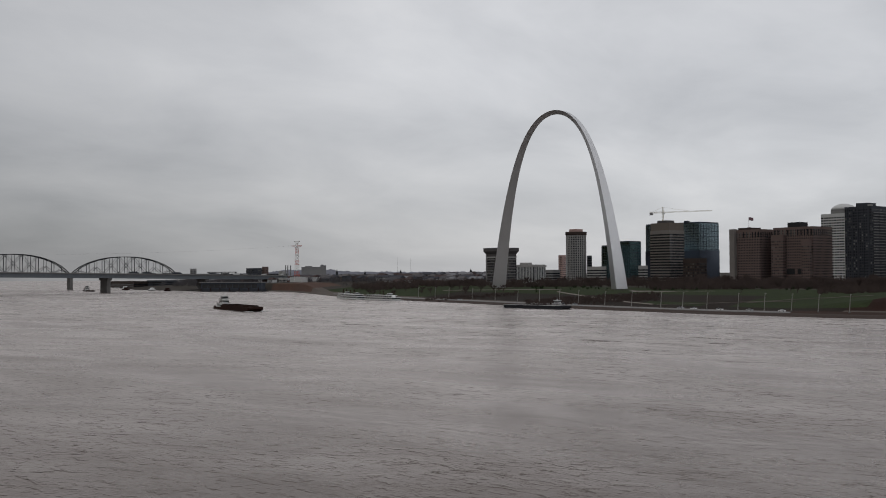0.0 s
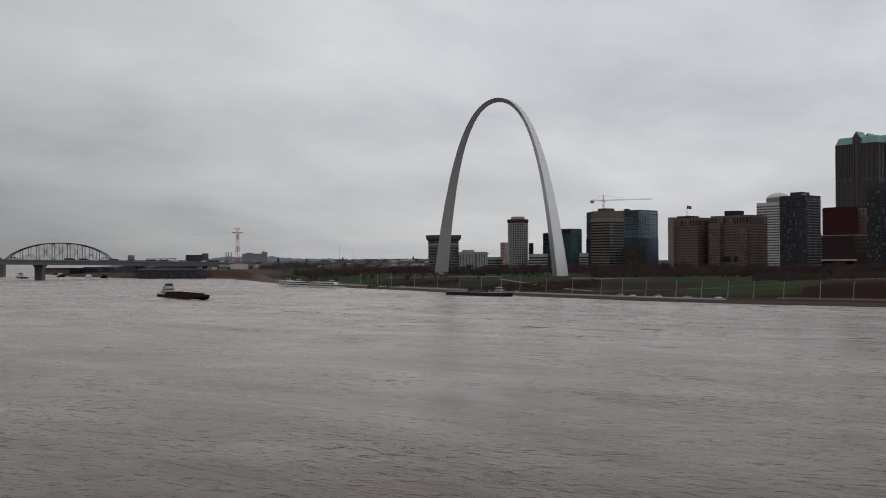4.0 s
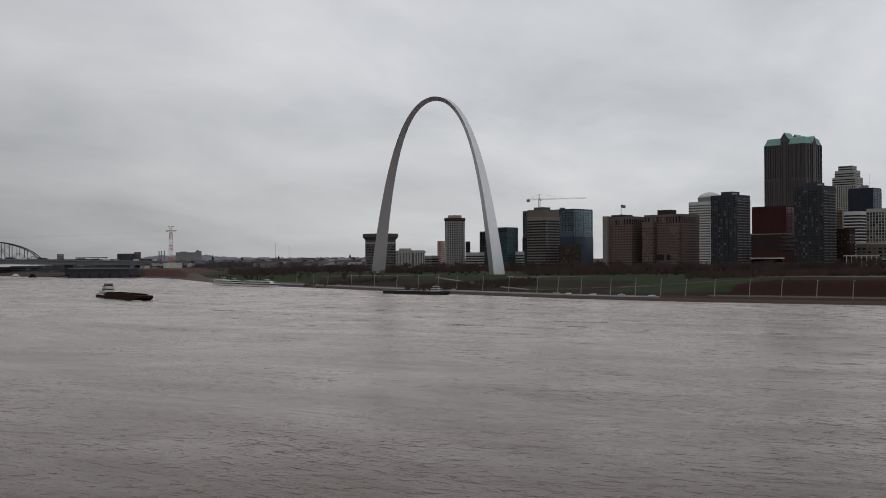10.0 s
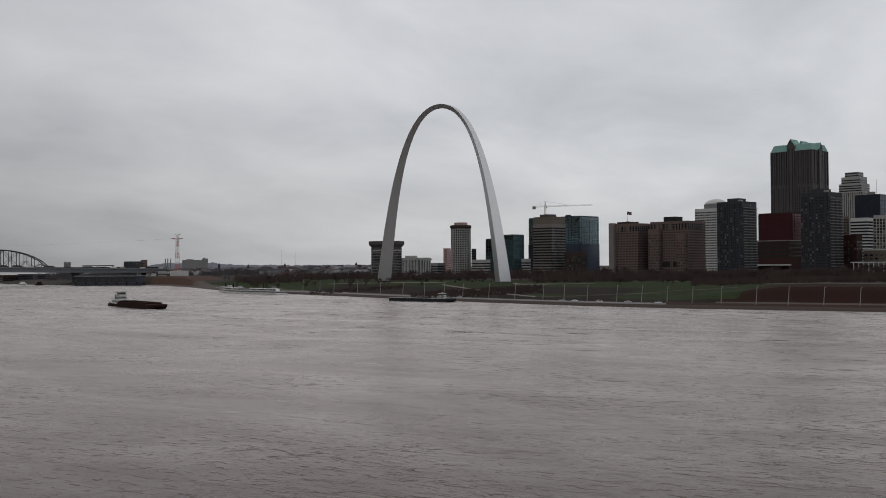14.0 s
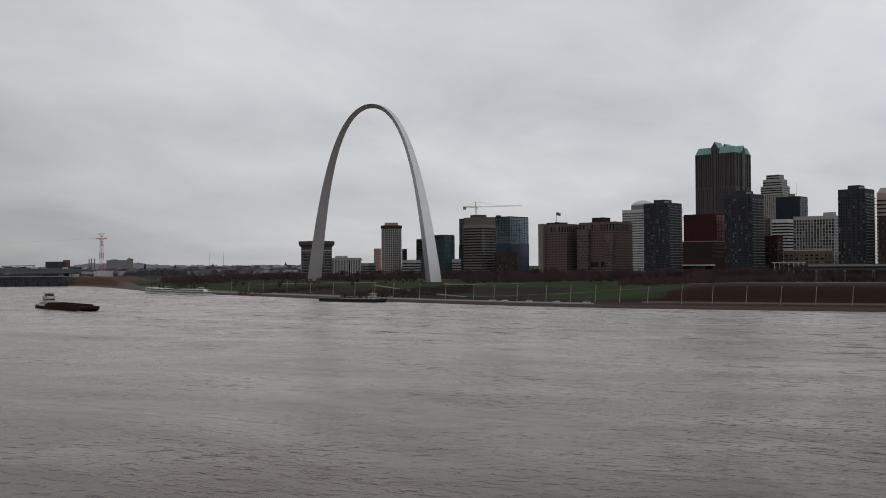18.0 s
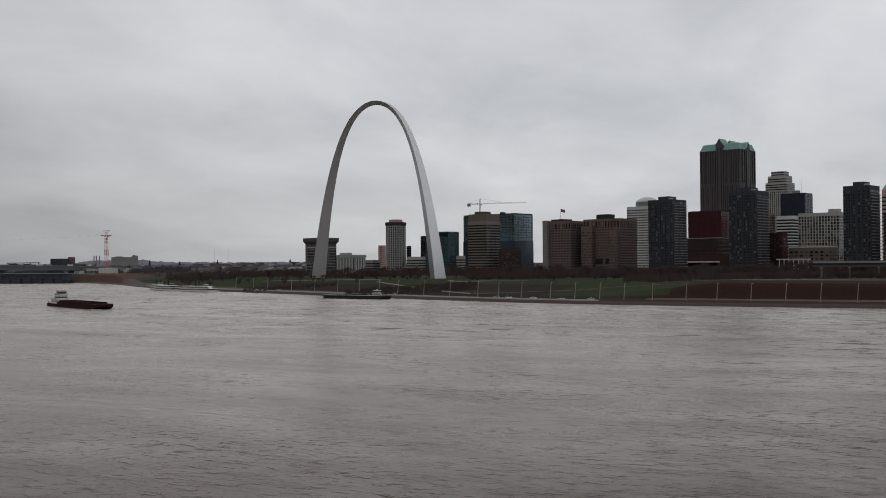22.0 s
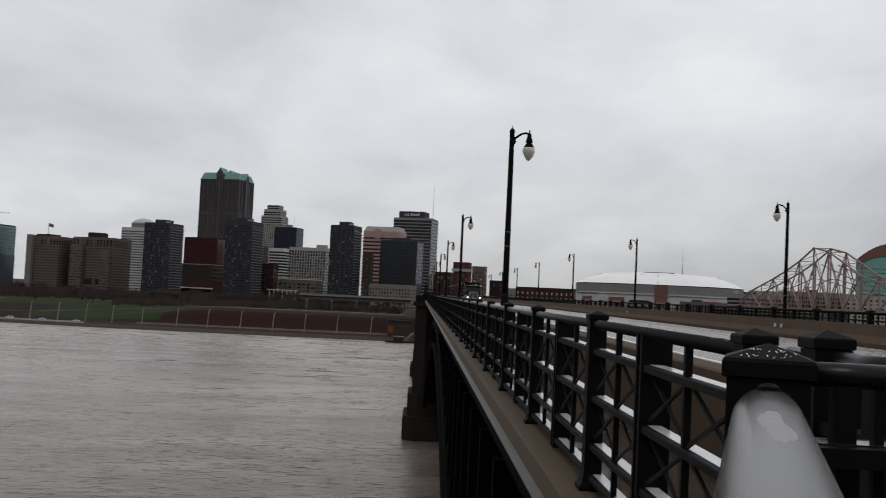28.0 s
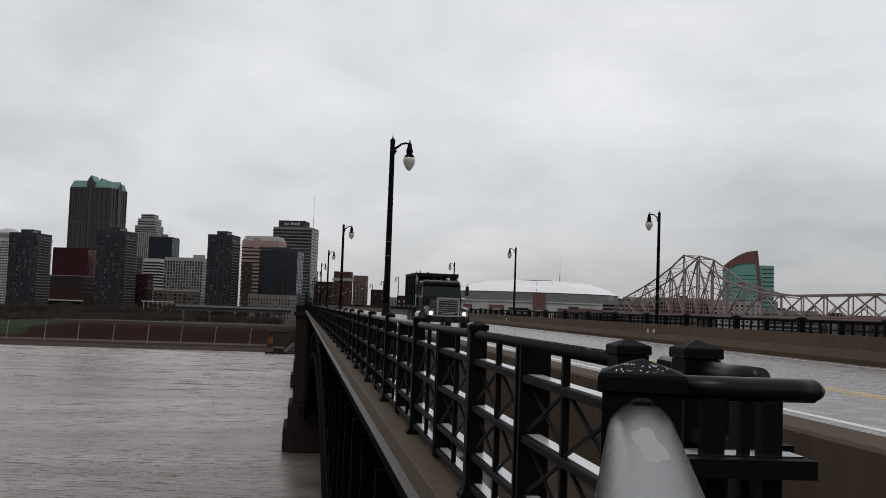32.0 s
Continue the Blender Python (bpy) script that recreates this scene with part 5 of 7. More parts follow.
def lamp_post(scale=1.0, foot=-1.40, top=3.80):
    """A black street lamp with a short arm and a hanging acorn lantern; its arm points to +x."""
    ob = thing("street_lamp", Matrix.Identity(4), "black iron street lamp with a hanging milky acorn globe", "street lamp", "bridge street lamps")
    s = scale
    part("base", Geo().turned([(0.17, foot), (0.17, foot + 0.55), (0.13, foot + 0.65), (0.105, foot + 0.95), (0.09, foot + 1.05)], 12), BLACK, ob, smooth=True)
    part("pole", Geo().turned([(0.075 * s, foot + 0.9), (0.072 * s, foot + 1.8), (0.055 * s, top - 0.1), (0.06 * s, top - 0.06), (0.062 * s, top - 0.02), (0.03 * s, top + 0.04), (0.012 * s, top + 0.05), (0.012 * s, top + 0.1 * s)], 12), BLACK, ob, smooth=True)
    for z in (foot + 2.35, foot + 2.75):
        part("pole_band", Geo().turned([(0.07 * s, z), (0.07 * s, z + 0.03)], 12), FASCIA, ob)
    r = 0.40 * s
    arm = [(0.03, 0, top - 0.24 * s), (0.1 * s, 0, top - 0.17 * s), (0.2 * s, 0, top - 0.09 * s), (0.3 * s, 0, top - 0.06 * s), (r, 0, top - 0.07 * s)]
    part("arm", Geo().tube(arm, 0.028 * s, 8, 0.022 * s).tube([(0.02, 0, top - 0.36 * s), (0.08 * s, 0, top - 0.24 * s)], 0.035 * s, 6), BLACK, ob, smooth=True)
    z = top - 0.07 * s
    part("hood", Geo().turned([(0.012 * s, z + 0.09 * s), (0.02 * s, z + 0.02 * s), (0.045 * s, z), (0.055 * s, z - 0.08 * s), (0.075 * s, z - 0.15 * s), (0.085 * s, z - 0.2 * s), (0.06 * s, z - 0.215 * s), (0.115 * s, z - 0.3 * s), (0.125 * s, z - 0.32 * s)], 16, (r, 0, 0)), BLACK, ob, smooth=True)
    part("globe", Geo().turned([(0.12 * s, z - 0.315 * s), (0.142 * s, z - 0.36 * s), (0.14 * s, z - 0.42 * s), (0.105 * s, z - 0.52 * s), (0.05 * s, z - 0.60 * s), (0.006 * s, z - 0.635 * s)], 20, (r, 0, 0)), LAMPGLASS, ob, "milky white acorn globe", smooth=True)
    return ob


def build_lamps():
    def lift(y):
        """The roadway climbs a little more steeply than the railing's foot."""
        return min(0.0045 * (y - 27.7), 0.45) if y > 27.7 else 0.0
    near = lamp_post(1.22, -0.95, 4.70)
    for k in range(19):
        y = 27.7 + 32.6 * k
        m = DECK @ pose(2.36, y, lift(y))
        if k:
            copy_thing(near, m)
        else:
            near.matrix_basis = m
    far = lamp_post(1.22, -1.75, 4.78)
    for k in range(19):
        y = 44.3 + 31.3 * k
        m = DECK @ pose(16.4, y, lift(y) * 0.7, 0, 0, 180)
        if k:
            copy_thing(far, m)
        else:
            far.matrix_basis = m


build_deck()
build_arch_span()
build_piers()
build_rail()
build_overlook_rail()
build_far_rail()
build_lamps()

# ---- far bridges ----
TRUSSDARK = mat("dark_truss_steel", (0.026, 0.027, 0.030), 0.85, 0, 0.3, 2.0, spec=0.15)
GIRDER = mat("grey_green_girder", (0.13, 0.145, 0.16), 0.8, 0, 0.3, 4.0)
PINKSTEEL = mat("faded_pink_steel", (0.245, 0.178, 0.166), 0.75, 0, 0.35, 2.0)
CONCRETE = mat("dark_wet_concrete", (0.13, 0.125, 0.12), 0.85, 0, 0.4, 2.0)


def member(ob, name, a, b, w, material, h=None):
    return part(name, Geo().bar(a, b, w, h or w), material, ob)


def bowed_truss(ob, y0, y1, x, base, rise, n, wide, w):
    """One bowed through-truss span along y; two trusses, wide metres apart."""
    def up(k):
        u = k / n
        return base + rise * (1 - abs(2 * u - 1) ** 2.2) ** 0.8
    for s in (0, wide):
        pts = [(x + s, y0 + (y1 - y0) * k / n, up(k)) for k in range(n + 1)]
        for k in range(n):
            member(ob, "top_chord", pts[k], pts[k + 1], w * 1.3, TRUSSDARK)
        member(ob, "bottom_chord", (x + s, y0, base), (x + s, y1, base), w * 1.4, TRUSSDARK)
        for k in range(1, n):
            b = (pts[k][0], pts[k][1], base)
            member(ob, "post", pts[k], b, w * (0.9 if k % 2 == 0 else 0.6), TRUSSDARK)
            if k % 2 == 1 and 0 < k < n:
                m = (pts[k][0], pts[k][1], (base + pts[k][2]) / 2)
                for q in (k - 1, k + 1):
                    lo = (pts[q][0], pts[q][1], base)
                    member(ob, "diagonal", m, lo, w * 0.6, TRUSSDARK)
                    if n * 0.3 < k < n * 0.7:
                        member(ob, "diagonal", m, pts[q], w * 0.5, TRUSSDARK)
    for k in range(1, n):
        z = up(k)
        member(ob, "cross_beam", (x, y0 + (y1 - y0) * k / n, z), (x + wide, y0 + (y1 - y0) * k / n, z), w * 0.6, TRUSSDARK)


def build_truss_bridge():
    x = -1756.0
    ob = thing("truss_bridge", pose(0, 0, 0), "long dark steel railway bridge with bowed trusses", "bridge")
    bowed_truss(ob, 1082, 1325, x, 30.5, 34.5, 14, 9, 1.15)
    bowed_truss(ob, 851, 1073.5, x, 32.5, 35, 14, 9, 1.15)
    bowed_truss(ob, 620, 843, x, 33.5, 35, 14, 9, 1.15)
    part("deck", Geo().loft([[(x - 1, y, z), (x - 1, y, z - 3.4), (x + 10, y, z - 3.4), (x + 10, y, z)] for y, z in ((0, 33.6), (847, 33.2), (1078, 31.6), (1325, 30.2), (1650, 29.4))]), TRUSSDARK, ob)
    for y in (1078, 847, 616):
        part("pier", Geo().box(x - 1, x + 10, y - 3, y + 3, -4, 28.4), CONCRETE, ob)


def build_girder_bridge():
    x = -1400.0
    ob = thing("girder_bridge", pose(0, 0, 0), "flat grey steel girder road bridge across the river", "bridge")
    ys = (-200, 300, 500, 651, 900, 1100, 1292)

    def top(y):
        """The deck falls towards the west bank."""
        return lerp([(-200, 36.0), (500, 35.5), (651, 33.6), (1040, 28.3), (1185, 26.3), (1292, 25.2)], y)

    def run(x0, x1, za, zb):
        return Geo().loft([[(x0, y, top(y) + zb), (x0, y, top(y) + za), (x1, y, top(y) + za), (x1, y, top(y) + zb)] for y in ys])
    part("girder", run(x, x + 30, -7.0, -1.0), GIRDER, ob)
    part("parapet", run(x + 30.2, x + 30.8, 0.0, 1.0), WALL["grey"], ob, "pale concrete parapet")
    part("road_slab", run(x - 1, x + 31.5, -1.0, 0.0), CONCRETE, ob)
    for y in (914, 1105, 1262, 701, 500):
        part("pier", Geo().box(x + 6, x + 25, y - 3, y + 3, -4, top(y) - 7.0).box(x + 3, x + 28, y - 3.6, y + 3.6, top(y) - 10.2, top(y) - 7.0), CONCRETE, ob, "wide dark concrete pier")
    for i, (y, w, h, ma) in enumerate(((1010, 14, 3.2, WALL["white"]), (1175, 16, 3.6, WALL["white"]), (1195, 12, 3.2, WALL["grey"]), (1090, 5, 1.5, WALL["slate"]), (1240, 13, 3.4, WALL["white"]), (1285, 8, 3.6, WALL["white"]), (960, 18, 4.0, WALL["slate"]), (986, 17, 4.0, WALL["slate"]), (1045, 18, 4.0, WALL["slate"]), (1122, 16, 3.8, WALL["slate"]), (1150, 14, 3.6, WALL["roof"]), (1215, 15, 3.9, WALL["slate"]), (1262, 12, 3.4, WALL["roof"]))):
        truckish = thing("lorry", pose(x + 24, y, top(min(y, 1292)) - 0.05), "dark lorry standing on the far bridge" if ma in (WALL["slate"], WALL["roof"]) else "pale lorry on the far bridge", "lorry", "vehicles on the far bridge")
        part("box_body", Geo().box(-1.2, 1.2, -w / 2, w / 2 - 2.4, 0.9, h), ma, truckish)
        part("cab", Geo().box(-1.2, 1.2, w / 2 - 2.2, w / 2, 0.7, min(2.8, h)), WALL["slate"], truckish)
        part("chassis", Geo().box(-0.9, 0.9, -w / 2, w / 2, 0.3, 0.9), BLACK, truckish)


def build_cantilever_bridge():
    """Pale pink cantilever truss bridge north of the road bridge, running beside it."""
    x, wide, w = 275.0, 12.0, 0.6
    ob = thing("cantilever_bridge", pose(0, 0, 0), "faded pink steel cantilever truss bridge", "bridge")
    prof = [(430, 44.4), (542, 44.8), (573, 47.3), (614, 54.4), (645, 65.3), (677, 76), (690, 76), (726, 64.5), (770, 55.5), (832, 44.5), (850, 38)]

    def up(y):
        return lerp(prof, y)
    ys = list(np.arange(848, 700, -26.3)) + list(np.arange(690, 425, -25.0))
    for s in (0, wide):
        for i in range(len(ys) - 1):
            a, b = ys[i], ys[i + 1]
            za, zb = up(a), up(b)
            member(ob, "top_chord", (x + s, a, za), (x + s, b, zb), w * 1.5, PINKSTEEL)
            member(ob, "post", (x + s, a, 33), (x + s, a, za), w * (1.5 if za > 60 else 1.0), PINKSTEEL)
            mid, zm = (a + b) / 2, (up((a + b) / 2) + 33) / 2
            if i % 2 == 0:
                member(ob, "diagonal", (x + s, a, 33), (x + s, b, zb), w * 1.1, PINKSTEEL)
                member(ob, "sub_diagonal", (x + s, mid, zm), (x + s, b, 33), w * 0.7, PINKSTEEL)
            else:
                member(ob, "diagonal", (x + s, a, za), (x + s, b, 33), w * 1.1, PINKSTEEL)
                member(ob, "sub_diagonal", (x + s, mid, zm), (x + s, a, 33), w * 0.7, PINKSTEEL)
            member(ob, "sub_post", (x + s, mid, 33), (x + s, mid, zm), w * 0.7, PINKSTEEL)
            if min(za, zb) > 50:
                member(ob, "strut", (x + s, a, (za + 33) / 2), (x + s, b, (zb + 33) / 2), w * 0.8, PINKSTEEL)
        member(ob, "bottom_chord", (x + s, 850, 33), (x + s, 425, 33), w * 1.4, PINKSTEEL)
    # curved lower line of the cantilever arm
    for s in (0, wide):
        arc = [(x + s, y, lerp([(540, 43.5), (580, 46), (628, 53), (677, 64)], y)) for y in (540, 580, 604, 628, 677)]
        for i in range(4):
            member(ob, "brace", arc[i], arc[i + 1], w * 0.9, PINKSTEEL)
    for y in ys:
        member(ob, "cross_beam", (x, y, up(y)), (x + wide, y, up(y)), w * 0.7, PINKSTEEL)
        member(ob, "cross_brace", (x, y, up(y)), (x + wide, y - 25, up(y - 25)), w * 0.5, PINKSTEEL)
        if up(y) > 55:
            member(ob, "cross_brace", (x, y, 36), (x + wide, y, up(y)), w * 0.6, PINKSTEEL)
            member(ob, "cross_brace", (x + wide, y, 36), (x, y, up(y)), w * 0.6, PINKSTEEL)
    part("deck", Geo().box(x - 1, x + wide + 1, 200, 1000, 30.5, 32.2), PINKSTEEL, ob)
    for y in (667, 480):
        part("pier", Geo().box(x - 3, x + wide + 3, y - 4, y + 4, -4, 30.6), CONCRETE, ob)


def build_pylon():
    ob = thing("power_pylon", pose(-1226, 1178, 14), "red and white lattice river-crossing power pylon", "pylon")
    REDP, WHITEP = mat("red_pylon_paint", (0.45, 0.09, 0.06), 0.7), mat("white_pylon_paint", (0.75, 0.74, 0.72), 0.7)

    def half(z):
        return lerp([(0, 3.6), (20, 2.5), (62, 1.5), (70, 1.3)], z)
    steps = np.linspace(0, 68, 15)
    for i in range(14):
        a, b = steps[i], steps[i + 1]
        ha, hb = half(a), half(b)
        g = Geo()
        for sx, sy in ((-1, -1), (1, -1), (1, 1), (-1, 1)):
            g.bar((sx * ha, sy * ha, a), (sx * hb, sy * hb, b), 0.42, 0.42)
        for k in range(4):
            c = ((-1, -1), (1, -1), (1, 1), (-1, 1))
            p, q = c[k], c[(k + 1) % 4]
            g.bar((p[0] * ha, p[1] * ha, a), (q[0] * hb, q[1] * hb, b), 0.3, 0.3).bar((q[0] * ha, q[1] * ha, a), (p[0] * hb, p[1] * hb, b), 0.3, 0.3)
        part("mast_section", g, REDP if (i // 2) % 2 else WHITEP, ob)
    for z, r in ((61, 9.5), (68.5, 5.5)):
        part("cross_arm", Geo().bar((-r, -r * 0.3, z + 1), (r, r * 0.3, z + 1), 1.4, 1.0).bar((-r, -r * 0.3, z + 1), (0, 0, z - 2), 0.4, 0.4).bar((r, r * 0.3, z + 1), (0, 0, z - 2), 0.4, 0.4), REDP if z < 65 else WHITEP, ob)
    part("footing", Geo().box(-5, 5, -5, 5, -3, 0.5), WALL["pale"], ob)
    sag = [(-9 - 420 * u, -3 - 700 * u, 62 - 60 * u * (1 - u)) for u in np.linspace(0, 1, 17)]
    part("cable", Geo().tube(sag, 0.035, 4), TRUSSDARK, ob)


build_truss_bridge()
build_girder_bridge()
build_cantilever_bridge()
build_pylon()

# ---- stadium and casino ----
DOMEROOF = mat("white_membrane_roof", (0.95, 0.95, 0.95), 0.6, 0, 0.1, 6.0, 0.0, 0.06)


WALL["stadium"] = mat("faded_red_brick", (0.19, 0.095, 0.085), 0.85, 0, 0.3, 1.0, 0.0, 0.15, spec=0.15)


def build_stadium():
    ob = thing("domed_stadium", pose(327, 1359, 14, 0, 0, -14), "large stadium with a shallow white domed roof and red brick bays", "stadium")

    def ring(rx, ry, z, n=40):
        return [(rx * (abs(math.cos(a)) ** 0.8) * math.copysign(1, math.cos(a)), ry * (abs(math.sin(a)) ** 0.8) * math.copysign(1, math.sin(a)), z) for a in [2 * math.pi * i / n for i in range(n)]]
    R = 112
    part("wall", Geo().loft([ring(R, R * 0.8, 0), ring(R, R * 0.8, 32)]), WALL["white"], ob)
    part("upper_wall", Geo().loft([ring(R + 0.6, R * 0.8 + 0.6, 33), ring(R + 0.6, R * 0.8 + 0.6, 44)]), WALL["grey"], ob, "grey upper wall band")
    part("ledge_band", Geo().loft([ring(R + 1.5, R * 0.8 + 1.5, 31.5), ring(R + 1.5, R * 0.8 + 1.5, 33)]), WALL["white"], ob)
    part("roof", Geo().loft([ring(R + 1, R * 0.8 + 1, 45), ring(R * 0.87, R * 0.69, 52.5), ring(R * 0.70, R * 0.55, 58.5), ring(R * 0.68, R * 0.53, 60), ring(R * 0.3, R * 0.25, 62.3), ring(4, 3, 62.8)]), DOMEROOF, ob, "white ribbed roof")
    for i in range(24):
        a = 2 * math.pi * i / 24
        c, s = math.cos(a), math.sin(a)
        part("roof_rib", Geo().tube([((R - 1) * c, (R * 0.8 - 1) * s, 46.5), (R * 0.69 * c, R * 0.54 * s, 59.6)], 0.35, 5), WALL["pale"], ob)
    part("roof_plant", Geo().box(-20, 20, -4, 4, 62, 64), WALL["slate"], ob, "dark plant on the roof's crown")
    for x, w, h, ma in ((-70, 12, 29, "white"), (-52, 20, 27, "stadium"), (4, 16, 44, "stadium"), (42, 12, 22, "white"), (66, 22, 26, "stadium"), (-90, 16, 27, "stadium"), (84, 12, 28, "white"), (98, 10, 44, "pale")):
        y = -R * 0.8 * (max(0.0, 1 - (abs(x) / R) ** 2.5)) ** 0.4 - 3
        p = part("entrance_bay", Geo().box(-w / 2, w / 2, -1, 8, 0, h), WALL[ma], ob, "", pose(x, y, 0))
        for k in range(3):
            part("bay_window", Geo().box(-w * 0.3, w * 0.3, -1.3, -0.9, 5 + k * 7, 8 + k * 7), WALL["pale"], p)
    for k in range(2):
        part("window_strip", Geo().box(-36, -10, -0.5, 0.5, 0, 3), GLASS_D, ob, "", pose(0, -R * 0.8 - 1.4, 13 + 8 * k))
    ob2 = thing("radio_mast", pose(382, 1445, 14), "thin lattice radio mast", "mast")
    g = Geo()
    for s in (-1, 1):
        g.bar((s * 2.2, 0, 0), (s * 0.5, 0, 75), 0.4, 0.4)
    for k in range(16):
        za, zb = k * 4.6, (k + 1) * 4.6
        ha, hb = 2.2 - 1.7 * za / 75, 2.2 - 1.7 * zb / 75
        g.bar((-ha, 0, za), (hb, 0, zb), 0.25, 0.25).bar((ha, 0, za), (-hb, 0, zb), 0.25, 0.25)
    part("lattice", g, WALL["grey"], ob2)
    part("antenna", Geo().tube([(0, 0, 75), (0, 0, 101)], 0.3, 5, 0.1), WALL["grey"], ob2)


def build_casino():
    az, dist = 25.2, 1000
    x, y = dist * math.sin(radians(az)), dist * math.cos(radians(az))
    ob = thing("casino_hotel", pose(x, y, 16, 0, 0, -25), "green glass casino hotel with a curved brown roof fin", "hotel")
    # curved body: outline rises in an arc to the right, the side leans outward
    n = 10
    pts = []
    for i in range(n + 1):
        u = i / n
        pts.append((-23.5 + 29.5 * u, 66 + 15.5 * math.sin(u * math.pi * 0.5) ** 0.9))
    face = [(-23.5, 0)] + [(14, 0)] + [(px, pz - 4.5) for px, pz in reversed(pts)]
    g = Geo()
    m = len(face)
    g.add([(px, -7, pz) for px, pz in face] + [(px, 7, pz) for px, pz in face], [tuple(range(m)), tuple(reversed(range(m, 2 * m)))] + [(i, m + i, m + (i + 1) % m, (i + 1) % m) for i in range(m)])
    part("glass_body", g, GLASS_G, ob, "sea-green glass front")
    fin = [(px, pz) for px, pz in pts]
    fb = [(px, pz - 5.5 - 6.5 * i / n) for i, (px, pz) in enumerate(pts)]
    loop = fin + list(reversed(fb))
    m = len(loop)
    g = Geo().add([(px, -8, pz) for px, pz in loop] + [(px, 8, pz) for px, pz in loop], [tuple(range(m)), tuple(reversed(range(m, 2 * m)))] + [(i, m + i, m + (i + 1) % m, (i + 1) % m) for i in range(m)])
    part("roof_fin", g, WALL["stadium"], ob, "curved red-brown roof fin")
    part("edge_fin", Geo().add([(5.6, -8.2, 82), (8.6, -8.2, 82), (17, -8.2, 0), (13.5, -8.2, 0), (5.6, 8.2, 82), (8.6, 8.2, 82), (17, 8.2, 0), (13.5, 8.2, 0)],
                               [(3, 2, 1, 0), (4, 5, 6, 7), (0, 1, 5, 4), (1, 2, 6, 5), (2, 3, 7, 6), (3, 0, 4, 7)]), WALL["stadium"], ob, "leaning brown edge")
    part("side_wing", Geo().box(10, 23.5, -4, 9, 0, 68), GLASS_G, ob, "lower green glass wing")
    for k in range(15):
        part("floor_edge", Geo().box(13, 23.8, -4.4, -3.9, 0, 0.9), WALL["slate"], ob, "", pose(0, 0, 8 + k * 4))
    for k in range(14):
        part("floor_edge", Geo().box(-23.2, 8 + 4 * (1 - k / 14), -7.25, -7.05, 0, 0.35), GLASS_T, ob, "", pose(0, 0, 6 + k * 4))
    ob2, h = building("casino_hall", "broad pale casino hall with dark openings", 400, 960, 150, 40, 50, "pale", GLASS_D, "grid", fill=0.5, pieces=0.8, fh=6, turn=-25)
    part("dark_band", Geo().box(-76, 76, -21.2, -20, h - 9, h - 6), WALL["darkbrown"], ob2)


def build_north_side():
    """Low blocks beyond the cantilever bridge."""
    rng = random.Random(31)
    for k, (az, dist, app, el, wall, style) in enumerate(((16.2, 980, 50, 0.45, "brown", "grid"), (19.0, 930, 55, 1.0, "grey", "bands"), (21.8, 900, 46, 1.25, "tan", "bands"), (24.6, 890, 40, 1.15, "pale", "grid"),
                                                          (27.3, 930, 50, 0.75, "grey", "bands"), (30.2, 1000, 60, 0.6, "darkbrown", "grid"), (33.0, 1050, 60, 0.6, "brown", "grid"), (36.0, 1000, 60, 0.4, "grey", "bands"))):
        x, y, w, d = site(az, dist, app, 0.4, -20)
        top = EYE + dist * math.tan(radians(el))
        label = {"brown": "low brown brick warehouse beyond the pink bridge", "grey": "low grey block with window bands beyond the pink bridge", "tan": "beige parking block with dark bands", "pale": "pale low block with small windows",
                 "darkbrown": "dark low warehouse near the north bank"}[wall]
        ob, h = building("low_warehouse" if style == "grid" else "low_block", label, x, y, w, d, top, wall, GLASS_D, style, fh=3.4, fill=0.45, turn=-20, pieces=2.2)
        rooftop(ob, "plant_room", rng.uniform(-0.2, 0.2) * w, 0, w * 0.2, d * 0.4, h, 2.5, WALL["slate"])
    g = Geo()
    for k in range(900):
        az, dist = rng.uniform(8, 45), rng.uniform(1150, 2400)
        x, y = dist * math.sin(radians(az)), dist * math.cos(radians(az))
        z = land(x, y)
        for j in range(8):
            h, w = rng.uniform(4, 10), rng.uniform(0.2, 0.6)
            px, py = x + rng.gauss(0, 5), y + rng.gauss(0, 5)
            g.add([(px - w, py, z - 1), (px + w, py, z - 1), (px + w + rng.gauss(0, 1.5), py, z + h * 0.8), (px - w * 0.6, py, z + h)], [(0, 1, 2, 3)])
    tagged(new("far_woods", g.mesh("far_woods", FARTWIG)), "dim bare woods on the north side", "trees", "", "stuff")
    g = Geo()
    for k in range(260):
        az, dist = rng.uniform(10, 48), rng.uniform(1500, 2600)
        x, y = dist * math.sin(radians(az)), dist * math.cos(radians(az))
        z, w, d = land(x, y) - 2, rng.uniform(8, 26), rng.uniform(8, 14)
        top = EYE + dist * math.tan(radians(rng.uniform(0.0, 0.75) ** 1.3))
        g.box(x - w, x + w, y - d, y + d, z, top)
        if k % 3 == 0:
            g.box(x - w * 0.3, x + w * 0.2, y - 3, y + 3, top, top + 3)
    tagged(new("far_city_blocks", g.mesh("far_city_blocks", WALL["granite"])), "dim low city blocks along the northern horizon", "buildings", "", "stuff")


build_stadium()
build_casino()
build_north_side()

